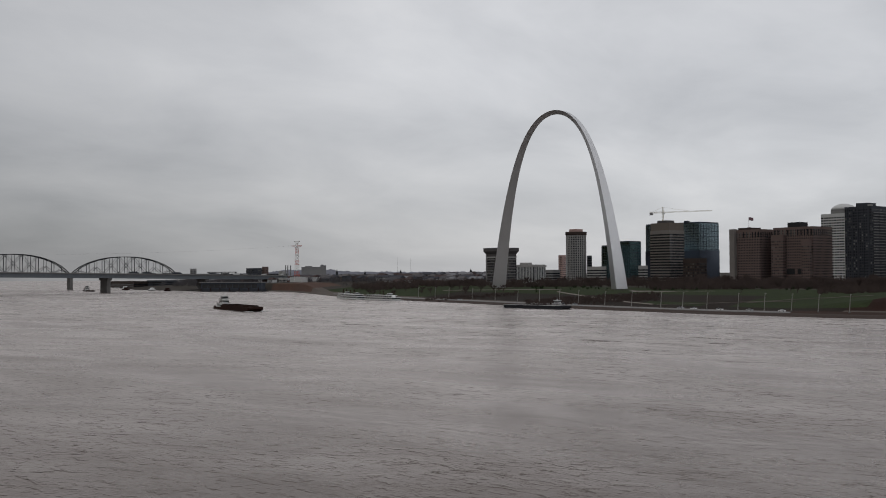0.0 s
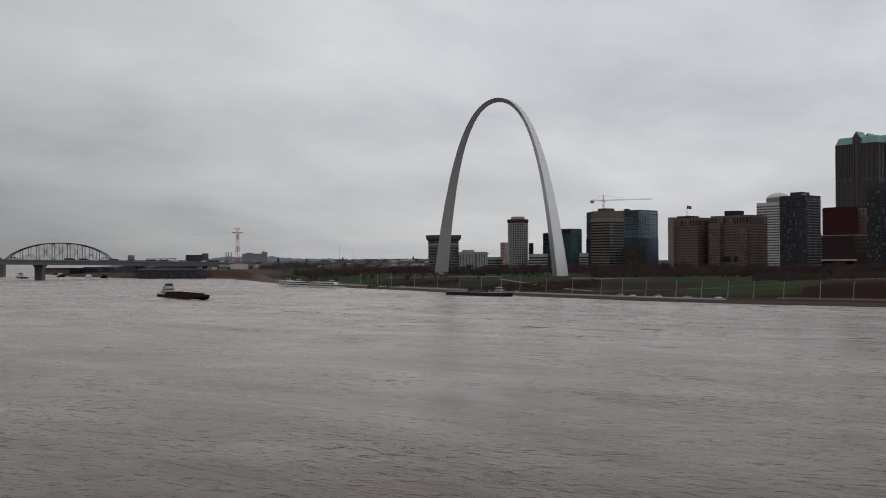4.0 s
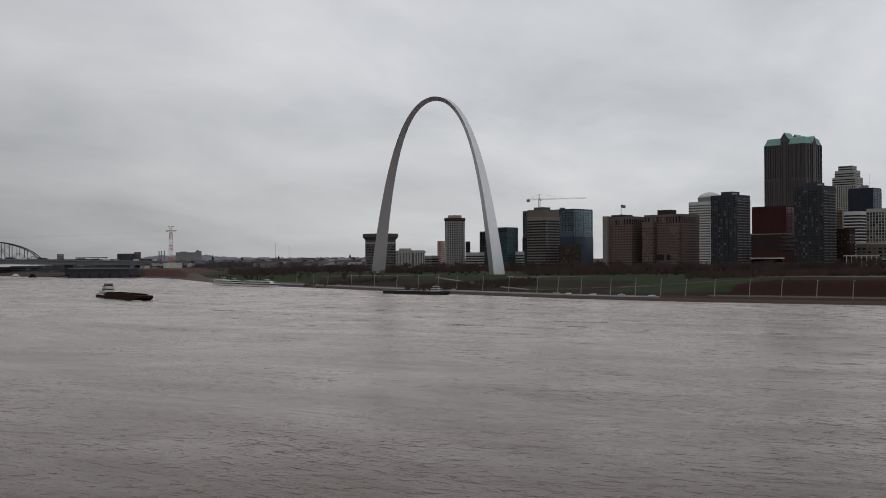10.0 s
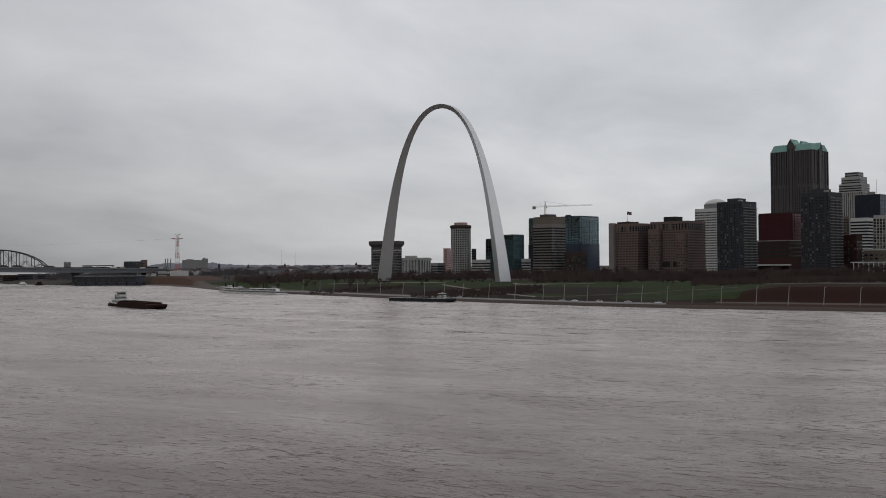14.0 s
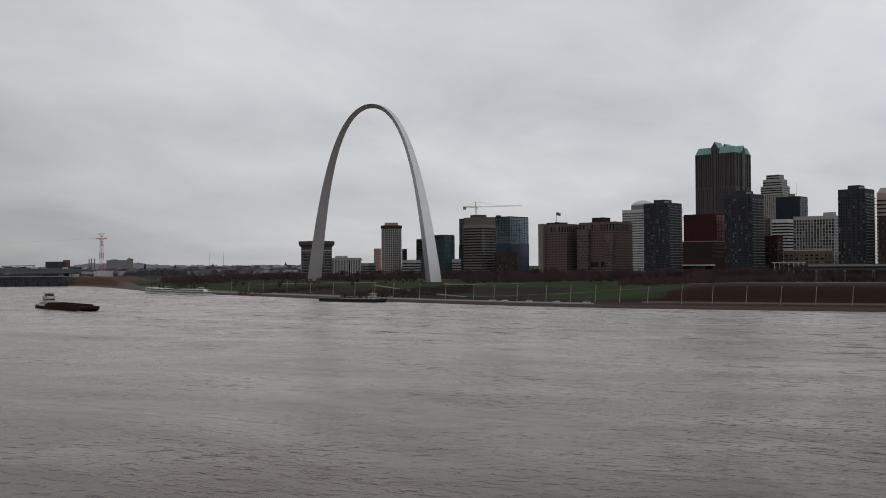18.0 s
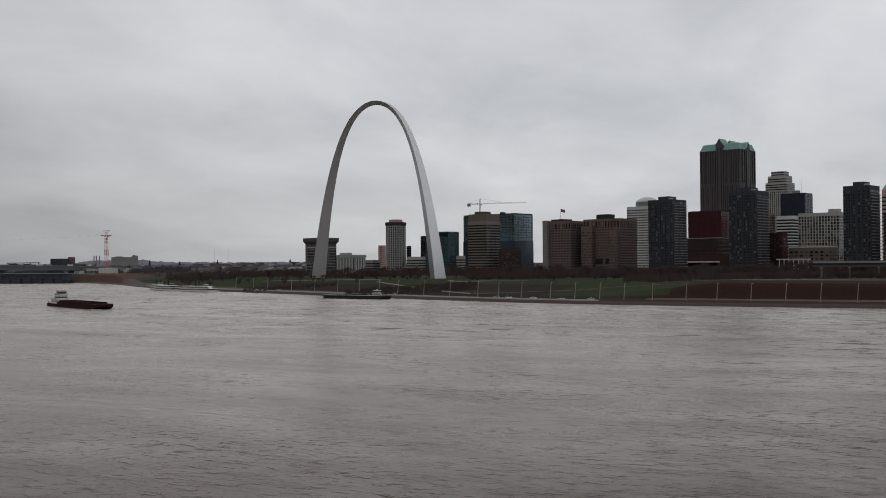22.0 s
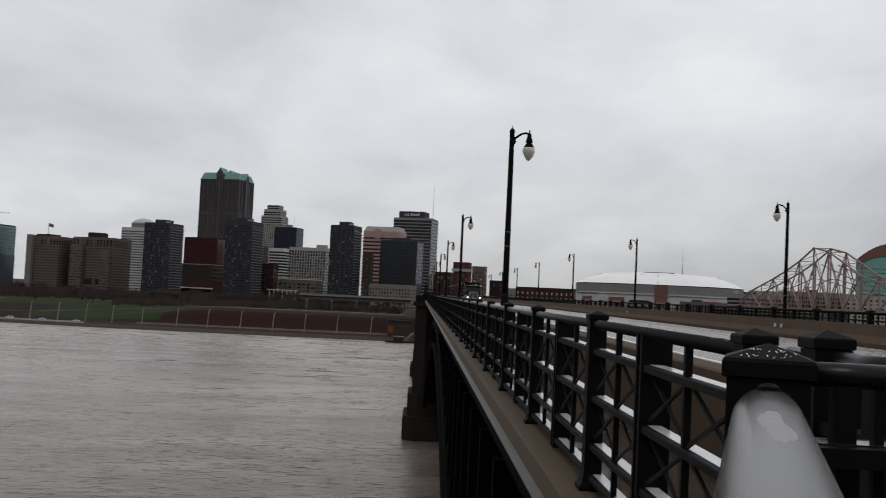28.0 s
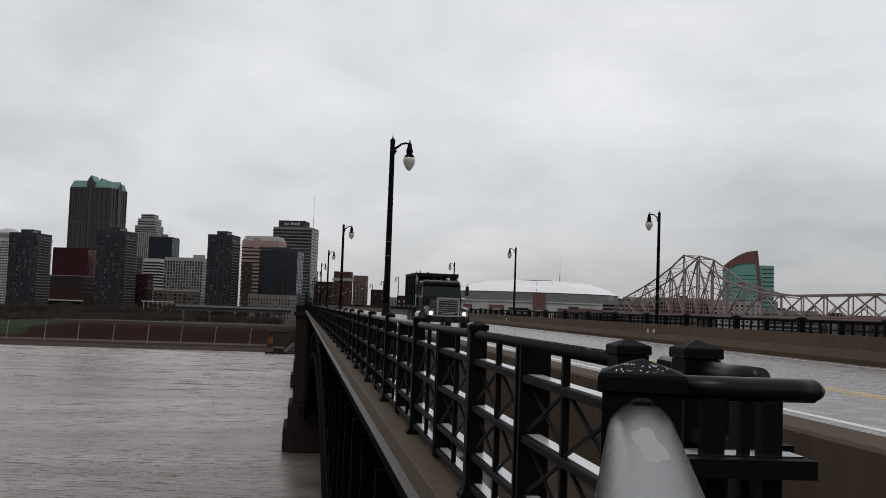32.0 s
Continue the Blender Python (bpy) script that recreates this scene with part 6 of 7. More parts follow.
# ---- trees ----


def tree_meshes(seed, height, spread, thick):
    """Trunk with limbs, and a crown of many thin twigs."""
    rng = random.Random(seed)
    trunk, twigs = Geo(), Geo()
    tips = []

    def limb(p, d, length, r, depth):
        q = p + d * length
        trunk.tube([p, p + d * length * 0.5 + Vector((rng.uniform(-1, 1), rng.uniform(-1, 1), 0)) * length * 0.05, q], r, 5 if depth < 2 else 3, r * 0.6)
        if depth >= 3:
            tips.append((q, d))
            return
        for k in range(3 if depth else 5):
            a = rng.uniform(0, 6.28)
            side = Vector((math.cos(a), math.sin(a), rng.uniform(0.0, 0.5)))
            limb(p + d * length * rng.uniform(0.55, 1.0), (d * 0.75 + side * spread).normalized(), length * rng.uniform(0.55, 0.75), r * 0.55, depth + 1)
    limb(Vector((0, 0, -0.5)), Vector((rng.uniform(-0.05, 0.05), rng.uniform(-0.05, 0.05), 1)).normalized(), height * 0.36, thick, 0)
    for q, d in tips:
        for k in range(9):
            a = Vector((rng.gauss(0, 1), rng.gauss(0, 1), rng.gauss(0.5, 0.8))).normalized()
            w = a.cross(Vector((rng.gauss(0, 1), rng.gauss(0, 1), rng.gauss(0, 1)))).normalized() * rng.uniform(0.05, 0.11)
            p = q + Vector((rng.gauss(0, 1), rng.gauss(0, 1), rng.gauss(0, 1))) * height * 0.02
            e = p + (a + d * 0.6) * height * rng.uniform(0.05, 0.12)
            twigs.add([p - w, p + w, e], [(0, 1, 2)])
    return trunk, twigs


def build_trees():
    kinds = []
    for i, (h, s, t) in enumerate(((10, 0.75, 0.28), (13, 0.6, 0.33), (8, 0.9, 0.24), (11, 0.7, 0.3))):
        a, b = tree_meshes(11 + i, h, s, t)
        ob = thing("tree", Matrix.Identity(4), "bare brown winter tree on the lawn by the arch" if i != 2 else "small bare winter tree on the riverbank lawn", "tree", "bare park trees")
        part("trunk", a, TWIG, ob)
        part("crown", b, TWIG, ob, "bare twiggy crown")
        kinds.append(ob)
    used = [False] * 4
    rng = random.Random(21)
    spots = []
    for az0, az1, d0, d1, n in ((-42, -36, 1080, 1300, 22), (-33.8, -28.4, 1130, 1300, 30), (-26.8, -20, 1010, 1160, 44), (-20, -11, 930, 1090, 62), (-11, -1.2, 900, 1020, 56), (-24, -9, 820, 900, 10), (-38, -34, 1010, 1060, 6)):
        for k in range(n):
            spots.append((rng.uniform(az0, az1), rng.uniform(d0, d1)))
    for az, dist in spots:
        x, y = dist * math.sin(radians(az)), dist * math.cos(radians(az))
        k = rng.randrange(4)
        s = rng.uniform(1.0, 1.55)
        m = pose(x, y, land(x, y) - 0.2, 0, 0, rng.uniform(0, 360))
        if not used[k]:
            kinds[k].matrix_basis = m
            used[k] = True
        else:
            ob = copy_thing(kinds[k], m)
            ob.scale = (s, s, s)
    # woods and thickets too many to count
    for nm, label, zones, col, size in (
            ("woods", "bare brown woods behind the park", ((-43, -35, 1250, 1500, 480), (-35, -20, 1150, 1300, 620), (-26, -9, 960, 1080, 450), (-20, -1, 1000, 1100, 620)), TWIG, 6.0),
            ("low_brush", "dim brown brush along the top of the bank", ((-17, -1.0, 800, 960, 700),), TWIG, 3.2),
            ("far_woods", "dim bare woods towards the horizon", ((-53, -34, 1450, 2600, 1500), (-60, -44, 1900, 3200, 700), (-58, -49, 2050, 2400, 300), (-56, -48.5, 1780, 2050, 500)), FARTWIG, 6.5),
            ("thicket", "dark brown brush on the slopes below the arch", ((-33, -25.5, 800, 880, 520), (-39, -33.5, 965, 1010, 160)), TWIG, 1.7),
            ("evergreens", "dark evergreens and hedges in the park", ((-26, -3, 930, 1020, 60), (-33, -28, 1000, 1130, 25)), EVERGREEN, 2.2)):
        g = Geo()
        for az0, az1, d0, d1, n in zones:
            for k in range(n):
                az, dist = rng.uniform(az0, az1), rng.uniform(d0, d1)
                x, y = dist * math.sin(radians(az)), dist * math.cos(radians(az))
                if y < shore_y(x) + 70 * (size > 3):
                    continue
                z = land(x, y)
                tall = rng.uniform(0.45, 1.25) * size
                for j in range(20):
                    h = rng.uniform(0.45, 1.0) * tall * 1.5
                    px, py = x + rng.gauss(0, size * 0.22), y + rng.gauss(0, size * 0.22)
                    w = rng.uniform(0.06, 0.26)
                    lean, back = rng.gauss(0, 0.36) * h, rng.gauss(0, 0.36) * h
                    k0 = rng.uniform(0.0, 0.45)
                    g.add([(px + lean * k0 - w, py + back * k0, z - 1 + h * k0), (px + lean * k0 + w, py + back * k0, z - 1 + h * k0), (px + lean + w * 0.35, py + back, z + h * 0.95), (px + lean - w * 0.35, py + back, z + h)], [(0, 1, 2, 3)])
        tagged(new(nm, g.mesh(nm, col)), label, "trees", "", "stuff")


build_trees()

# ---- far skyline to the south ----


def many_mat(name, colors):
    """One surface whose pieces differ in colour from island to island."""
    ma = mat(name, (1.0, 1.0, 1.0), 0.85, 0, 0.2, 3.0, 0.0, 0.1, spec=0.1)
    nt = ma.node_tree
    N, L = nt.nodes.new, nt.links.new
    ramp = N("ShaderNodeValToRGB")
    ramp.color_ramp.interpolation = "CONSTANT"
    e = ramp.color_ramp.elements
    e[0].color = (*colors[0], 1)
    e[1].position, e[1].color = 1.0 / len(colors), (*colors[1], 1)
    for i in range(2, len(colors)):
        e.new(i / len(colors)).color = (*colors[i], 1)
    L(N("ShaderNodeNewGeometry").outputs["Random Per Island"], ramp.inputs[0])
    b = nt.nodes["Principled BSDF"]
    sc = b.inputs["Base Color"].links[0].from_node
    mul = N("ShaderNodeVectorMath")
    mul.operation = "MULTIPLY"
    L(sc.outputs[0], mul.inputs[0])
    L(ramp.outputs[0], mul.inputs[1])
    L(mul.outputs[0], b.inputs["Base Color"])
    return ma


HOUSES = many_mat("mixed_far_houses", ((0.10, 0.085, 0.085), (0.15, 0.12, 0.11), (0.08, 0.085, 0.10), (0.12, 0.075, 0.065), (0.45, 0.45, 0.45), (0.09, 0.08, 0.08)))
ROOFS = many_mat("mixed_far_roofs", ((0.06, 0.06, 0.07), (0.09, 0.085, 0.09), (0.12, 0.11, 0.11), (0.07, 0.05, 0.048), (0.2, 0.2, 0.21)))


# distance haze is mixed into this base colour: paler and bluer than the land
HAZYTOWN = mat("haze_tinted_far_town", (0.165, 0.168, 0.195), 0.95, 0, 0.5, 12.0, 0.0, 0.35, spec=0.05)


def build_far_town():
    rng = random.Random(4)
    for nm, label, az, dist, w, d, top, wall, style in (
            ("riverside_mill", "dark blocky mill at the end of the far bridge", -48.55, 2050, 32, 0.7, 40, "slate", "grid"),
            ("mill_tower", "taller brown mill block beside the dark one", -47.93, 2060, 13, 0.9, 43, "brown", "grid"),
            ("white_shed", "long pale shed by the river", -47.0, 2000, 12, 0.4, 33.5, "pale", "blank"),
            ("white_shed", "low white shed beside the pylon", -46.05, 1700, 30, 0.3, 22.2, "white", "blank"),
            ("grey_shed", "low grey shed on the bank", -46.95, 1720, 14, 0.4, 21.6, "pale", "bands"),
            ("office_block", "distant grey office block", -51.9, 2300, 14, 0.8, 41, "grey", "grid"),
            ("warehouse", "low dark shed under the far bridge", -53.6, 2150, 60, 0.3, 16, "slate", "bands"),
            ("warehouse", "low dark shed beyond the far bridge", -55.2, 2250, 90, 0.3, 14, "darkbrown", "bands")):
        x, y, bw, bd = site(az, dist, w, d)
        building(nm, label, x, y, bw, bd, top, wall, GLASS_D, style, fill=0.4)
    for az, dist, h in ((-46.78, 2300, 26), (-46.66, 2300, 26), (-46.5, 2300, 26)):
        x, y = dist * math.sin(radians(az)), dist * math.cos(radians(az))
        ob = thing("chimney", pose(x, y, 22), "tall pale factory chimney", "chimney", "factory chimneys")
        part("stack", Geo().turned([(1.5, -3), (1.1, h - 1), (1.3, h - 1), (1.3, h)], 12), WALL["grey"], ob)
    for az, dist, h in ((-42.26, 2200, 22), (-40.2, 2600, 24), (-36.15, 1900, 20), (-43.87, 2600, 27)):
        x, y = dist * math.sin(radians(az)), dist * math.cos(radians(az))
        ob = thing("church", pose(x, y, land(x, y) - 1), "dark church with a pointed steeple", "church", "far churches")
        part("tower", Geo().box(-2, 2, -2, 2, 0, h * 0.6), WALL["slate"], ob)
        part("steeple", Geo().prism(rect(4.2, 4.2), h * 0.6, h, rect(0.3, 0.3)), WALL["roof"], ob)
        part("nave", Geo().box(-8, 8, 3, 24, 0, h * 0.35), WALL["slate"], ob)
    for az, dist, h in ((-40.38, 2500, 46), (-39.62, 2700, 48)):
        x, y = dist * math.sin(radians(az)), dist * math.cos(radians(az))
        ob = thing("radio_mast", pose(x, y, 22), "thin distant radio mast", "mast", "far masts")
        part("lattice", Geo().tube([(0, 0, 0), (0, 0, h)], 0.45, 4, 0.2), WALL["grey"], ob)
    # open roadway on posts behind the bridge's end
    x, y, w, d = site(-50.35, 2050, 66, 0.1)
    ob = thing("elevated_roadway", pose(x, y, land(x, y), 0, 0, GRID), "dark elevated roadway on thin posts", "roadway")
    z = 33.4 - land(x, y)
    part("deck", Geo().box(-w / 2, w / 2, -3, 3, z - 1.5, z), WALL["roof"], ob)
    for k in range(5):
        part("post", Geo().box(-0.6, 0.6, -0.6, 0.6, 0, z - 1.5), WALL["roof"], ob, "", pose(-w / 2 + 1 + (w - 2) * k / 4, 0, 0))
    # grey ridge on the skyline, with a hospital on top
    line = [(-52, 0.0), (-48.5, 0.08), (-47.6, 0.12), (-47.2, 0.20), (-46.3, 0.25), (-44.2, 0.25), (-43.9, 0.19), (-42.7, 0.12), (-39, 0.08), (-34, 0.08), (-31, 0.02)]
    rows = []
    for k in range(211):
        a = -52 + 0.1 * k
        u = Vector((math.sin(radians(a)), math.cos(radians(a)), 0))
        top = 28 + 4300 * math.tan(radians(lerp(line, a))) + 3.0 * noise.noise((a * 3.1, 0.2, 1.0)) + rng.choice((0, 0, 0, 1.2, 2.4))
        rows.append([tuple(u * 4150 + Vector((0, 0, 12))), tuple(u * 4300 + Vector((0, 0, top))), tuple(u * 4500 + Vector((0, 0, 12)))])
    ridge = Geo()
    ridge.loft(rows)
    setting("far_ridge", ridge, HAZYTOWN, "ridge with roofs and woods, tinted blue-grey for haze")
    for az, w, top in ((-45.34, 80, 57), (-44.65, 24, 63)):
        x, y = 4200 * math.sin(radians(az)), 4200 * math.cos(radians(az))
        ob = thing("hospital", pose(x, y, 20, 0, 0, -az), "hazy grey hospital block on the far ridge", "building", "hospital on the ridge")
        part("wall", Geo().box(-w / 2, w / 2, -10, 10, 0, top - 20), WALL["grey"], ob)
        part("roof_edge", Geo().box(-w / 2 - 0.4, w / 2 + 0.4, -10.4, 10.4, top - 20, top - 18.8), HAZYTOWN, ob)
        part("plant_room", Geo().box(-w * 0.3, w * 0.05, -6, 6, top - 18.8, top - 15.5), WALL["grey"], ob)
    g = Geo()
    r = Geo()
    for k in range(1100):
        az, dist = rng.uniform(-54, -34), rng.uniform(1500, 3600)
        x, y = dist * math.sin(radians(az)), dist * math.cos(radians(az))
        if y < shore_y(x) + 160:
            continue
        z, w, h = land(x, y) - 1, rng.choice((4, 5, 6, 7, 9, 14)), rng.uniform(5, 10)
        g.box(x - w, x + w, y - 6, y + 6, z, z + h)
        r.add([(x - w - 0.5, y - 7, z + h), (x + w + 0.5, y - 7, z + h), (x + w + 0.5, y + 7, z + h), (x - w - 0.5, y + 7, z + h), (x - w, y, z + h + 4), (x + w, y, z + h + 4)], [(0, 1, 5, 4), (2, 3, 4, 5), (1, 2, 5), (3, 0, 4)])
    tagged(new("far_houses", g.mesh("far_houses", HOUSES)), "hundreds of distant brick houses to the horizon", "houses", "", "stuff")
    tagged(new("far_roofs", r.mesh("far_roofs", ROOFS)), "grey roofs of distant houses", "roofs", "", "stuff")


build_far_town()

# ---- wharf ----
POLE = mat("pale_galvanised_pole", (0.30, 0.285, 0.27), 0.6, 0.2, 0.3, 0.5)


def build_wharf():
    ob = None
    azs = [-39.2, -38.24, -37.44, -36.1, -34.78, -33.48, -32.24, -31.1, -30.02, -28.52, -27.02, -25.4, -24.21, -22.89, -21.23, -19.84, -18.43, -17.06, -15.5, -13.64, -11.97, -10.16, -8.35, -6.56, -4.72, -2.78]
    for az in azs:
        t = math.tan(radians(az))
        y = 700.0
        for k in range(40):
            y = 0.5 * (y + shore_y(y * t) + 20)
        x = y * t
        m = pose(x, y, land(x, y) - 0.3, 0, 4, 0)
        if ob is None:
            ob = thing("wharf_pole", m, "tall slightly leaning pale lamp pole on the wharf", "lamp pole", "wharf lamp poles")
            part("pole", Geo().tube([(0, 0, 0), (0, 0, 11.5)], 0.26, 8, 0.17), POLE, ob)
            part("base", Geo().turned([(0.6, 0), (0.6, 0.9), (0.35, 1.0)], 10), CONCRETE, ob)
            part("lamp_head", Geo().box(-0.2, 0.8, -0.22, 0.22, 11.4, 11.7), POLE, ob)
        else:
            copy_thing(ob, m)
    # pale paths across the lawns, and the wharf road's edge wall
    for nm, pts, wd, ma, lb in (("pavement", [(-700, 905), (-640, 900), (-585, 893), (-520, 878)], 2.2, PALEPATH, "pale terrace edge before the arch"),
                                ("pavement", [(-512, 846), (-480, 812), (-440, 775), (-402, 742), (-365, 710), (-328, 684)], 2.2, PALEPATH, "pale path slanting down the lawn"),
                                ("pavement", [(-328, 684), (-300, 690), (-259, 700), (-228, 706)], 1.4, PAVING, "faint path below the lawn"),
                                ("pavement", [(-412, 850), (-425, 832), (-410, 816), (-375, 812), (-356, 828), (-345, 838)], 2.6, PALEPATH, "pale path winding over the lawn"),
                                ("pavement", [(-249, 967), (-215, 870), (-179, 790), (-144, 752), (-108, 762), (-50, 778), (-5, 785)], 3.4, PALEPATH, "pale path along the top of the bank"),
                                ("pavement", [(-1010, 1235), (-860, 1120), (-716, 1034)], 3.5, PALEPATH, "pale path along the top of the lawn"),
                                ("pavement", [(-262, 692), (-246, 710), (-228, 730), (-208, 738), (-184, 731)], 1.6, PAVING, "faint path slanting up beside the bare bank"),
                                ("pavement", [(-160, 790), (-164, 830), (-171, 907)], 3.0, PALEPATH, "pale path leading away from the bank")):
        g = Geo()
        fine = []
        for i in range(len(pts) - 1):
            for k in range(8):
                u = k / 8
                fine.append((pts[i][0] + (pts[i + 1][0] - pts[i][0]) * u, pts[i][1] + (pts[i + 1][1] - pts[i][1]) * u))
        g.loft([[(x, y - wd, land(x, y - wd) + 0.25), (x, y - wd, land(x, y - wd) - 0.6), (x, y + wd, land(x, y + wd) - 0.6), (x, y + wd, land(x, y + wd) + 0.25)] for x, y in fine])
        setting(nm, g, ma, lb)
    g = Geo()
    xs = list(np.linspace(-900, -210, 74))
    g.loft([[(x, shore_y(x) + 9.6, 1.9), (x, shore_y(x) + 9.6, 0.6), (x, shore_y(x) + 10.4, 0.6), (x, shore_y(x) + 10.4, 2.7)] for x in xs])
    setting("wharf_kerb", g, WALL["grey"], "pale stone edge of the wharf road")


CARPAINT = {k: mat(k + "_car_paint", c, 0.3, 0, 0.1, 1.0) for k, c in (("white", (0.75, 0.75, 0.75)), ("silver", (0.45, 0.46, 0.48)), ("dark", (0.05, 0.05, 0.06)), ("red", (0.3, 0.05, 0.05)))}


def car(m, paint, label):
    ob = thing("parked_car", m, label, "car", "cars on the wharf")
    part("body", Geo().loft([[(-0.9, y, z0), (0.9, y, z0), (0.9, y, z1), (-0.9, y, z1)] for y, z0, z1 in ((-2.3, 0.4, 0.75), (-2.2, 0.3, 0.9), (2.1, 0.3, 0.95), (2.3, 0.4, 0.8))]), CARPAINT[paint], ob)
    part("cabin", Geo().prism(rect(1.65, 2.9), 0.9, 1.45, rect(1.35, 1.8)), GLASS_D, ob)
    part("roof", Geo().box(-0.67, 0.67, -0.9, 0.9, 1.45, 1.5), CARPAINT[paint], ob)
    for sx in (-0.85, 0.85):
        for sy in (-1.4, 1.4):
            part("wheel", Geo().turned([(0.32, -0.1), (0.32, 0.1)], 10), BLACK, ob, "", pose(sx, sy, 0.32, 0, 90, 0))
    return ob


def build_cars():
    rng = random.Random(9)
    for az in (-24.3, -23.6, -22.2, -20.6, -18.9, -30.9, -30.2, -36.8, -37.6):
        t = math.tan(radians(az))
        y = 700.0
        for k in range(40):
            y = 0.5 * (y + shore_y(y * t) + 16)
        x = y * t
        c = rng.choice(("white", "white", "white", "silver", "dark"))
        car(pose(x, y, land(x, y) + 0.05, 0, 0, 78 + rng.uniform(-4, 4)), c, {"white": "white car parked on the wharf", "silver": "silver car parked on the wharf", "dark": "dark car parked on the wharf"}[c])


build_wharf()
build_cars()

# ---- boats ----
HULL = mat("rusty_dark_hull", (0.030, 0.014, 0.0115), 0.8, 0, 0.5, 1.5, 0.02, 0.3, spec=0.1)
NAVY = mat("dark_navy_hull", (0.012, 0.013, 0.017), 0.8, 0, 0.4, 1.5, 0.0, 0.2)
BLUESHED = mat("blue_grey_cladding", (0.042, 0.052, 0.07), 0.6, 0, 0.3, 2.0, 0.0, 0.2)
RUSTORANGE = mat("rusty_orange_paint", (0.20, 0.075, 0.03), 0.7, 0, 0.4, 0.6, 0.0, 0.3, spec=0.15)
BOATWHITE = mat("white_boat_paint", (0.62, 0.62, 0.61), 0.5, 0, 0.2, 1.0, 0.0, 0.1)


def hull(length, beam, depth, rake, z0=-0.8):
    """A square barge hull with a raked bow at +x."""
    sec = []
    for x, zb, k in ((-length / 2, z0, 1.0), (length / 2 - rake, z0, 1.0), (length / 2 - rake * 0.3, z0 + depth * 0.45, 1.0), (length / 2, z0 + depth * 0.8, 0.98)):
        sec.append([(x, -beam / 2 * k, zb), (x, beam / 2 * k, zb), (x, beam / 2 * k, depth), (x, -beam / 2 * k, depth)])
    return Geo().loft(sec)


def build_towboat(parent, length, beam, s):
    """Towboat with three decks and a pilothouse, on a part of its own."""
    tb = part("towboat_hull", hull(length, beam, 1.6 * s, 3.0), HULL, parent, "black towboat hull", pose(0, 0, 0))
    part("main_deckhouse", Geo().box(-length * 0.26, length * 0.34, -beam * 0.38, beam * 0.38, 1.5 * s, 3.9 * s), BOATWHITE, tb, "white deckhouse")
    part("aft_house", Geo().box(-length * 0.38, -length * 0.26, -beam * 0.28, beam * 0.28, 1.5 * s, 2.9 * s), BOATWHITE, tb)
    part("deck_edge", Geo().box(-length * 0.28, length * 0.36, -beam * 0.42, beam * 0.42, 3.9 * s, 4.1 * s), BOATWHITE, tb)
    part("upper_deckhouse", Geo().box(length * 0.02, length * 0.33, -beam * 0.30, beam * 0.30, 4.1 * s, 6.5 * s), BOATWHITE, tb)
    part("upper_windows", Geo().box(length * 0.04, length * 0.332, -beam * 0.304, beam * 0.304, 5.0 * s, 5.8 * s), GLASS_D, tb)
    part("bridge_deck", Geo().box(-length * 0.02, length * 0.36, -beam * 0.36, beam * 0.36, 6.5 * s, 6.7 * s), BOATWHITE, tb)
    house = part("pilothouse", Geo().prism(rect(length * 0.22, beam * 0.50), 0, 2.7 * s, rect(length * 0.25, beam * 0.54)), BOATWHITE, tb, "", pose(length * 0.19, 0, 6.7 * s))
    part("pilothouse_windows", Geo().prism(rect(length * 0.236, beam * 0.525), 0.9 * s, 2.2 * s, rect(length * 0.248, beam * 0.54)), GLASS_D, house)
    part("pilothouse_roof", Geo().prism(rect(length * 0.29, beam * 0.62), 2.7 * s, 2.95 * s), BOATWHITE, house)
    for k, (x0, x1, yy, z) in enumerate(((-0.28, 0.35, 0.41, 4.1), (-0.02, 0.35, 0.35, 6.7), (-0.48, -0.28, 0.44, 1.6))):
        rail = Geo()
        for sy in (-1, 1):
            for h in (0.5, 1.0):
                rail.box(length * x0, length * x1, sy * beam * yy - 0.03, sy * beam * yy + 0.03, (z + h) * s - 0.04, (z + h) * s + 0.04)
            for q in range(9):
                xx = length * (x0 + (x1 - x0) * q / 8)
                rail.box(xx - 0.04, xx + 0.04, sy * beam * yy - 0.04, sy * beam * yy + 0.04, z * s, (z + 1) * s)
        part("deck_rail", rail, HULL, tb)
    for i in range(6):
        part("window", Geo().box(-0.5, 0.5, -0.05, 0.05, 0, 1.0 * s), GLASS_D, tb, "", pose(-length * 0.2 + i * length * 0.095, -beam * 0.38 - 0.02, 2.4 * s))
    part("door", Geo().box(-0.45, 0.45, -0.05, 0.05, 0, 1.9 * s), HULL, tb, "", pose(-length * 0.3, -beam * 0.28 - 0.02, 1.6 * s))
    for sy in (-1, 1):
        part("funnel", Geo().turned([(0.5, 0), (0.45, 2.4 * s), (0.55, 2.4 * s), (0.55, 2.7 * s)], 10), HULL, tb, "", pose(-length * 0.1, sy * beam * 0.2, 4.1 * s))
    part("tender", Geo().loft([[(-2.2, -0.7, 0.9), (-2.2, 0.7, 0.9), (-2.2, 0.5, 0), (-2.2, -0.5, 0)], [(1.2, -0.7, 0.9), (1.2, 0.7, 0.9), (1.2, 0.5, 0), (1.2, -0.5, 0)], [(2.4, -0.1, 1.0), (2.4, 0.1, 1.0), (2.3, 0.1, 0.5), (2.3, -0.1, 0.5)]]), WALL["grey"], tb, "small grey boat on the aft deck", pose(-length * 0.2, 0, 4.15 * s))
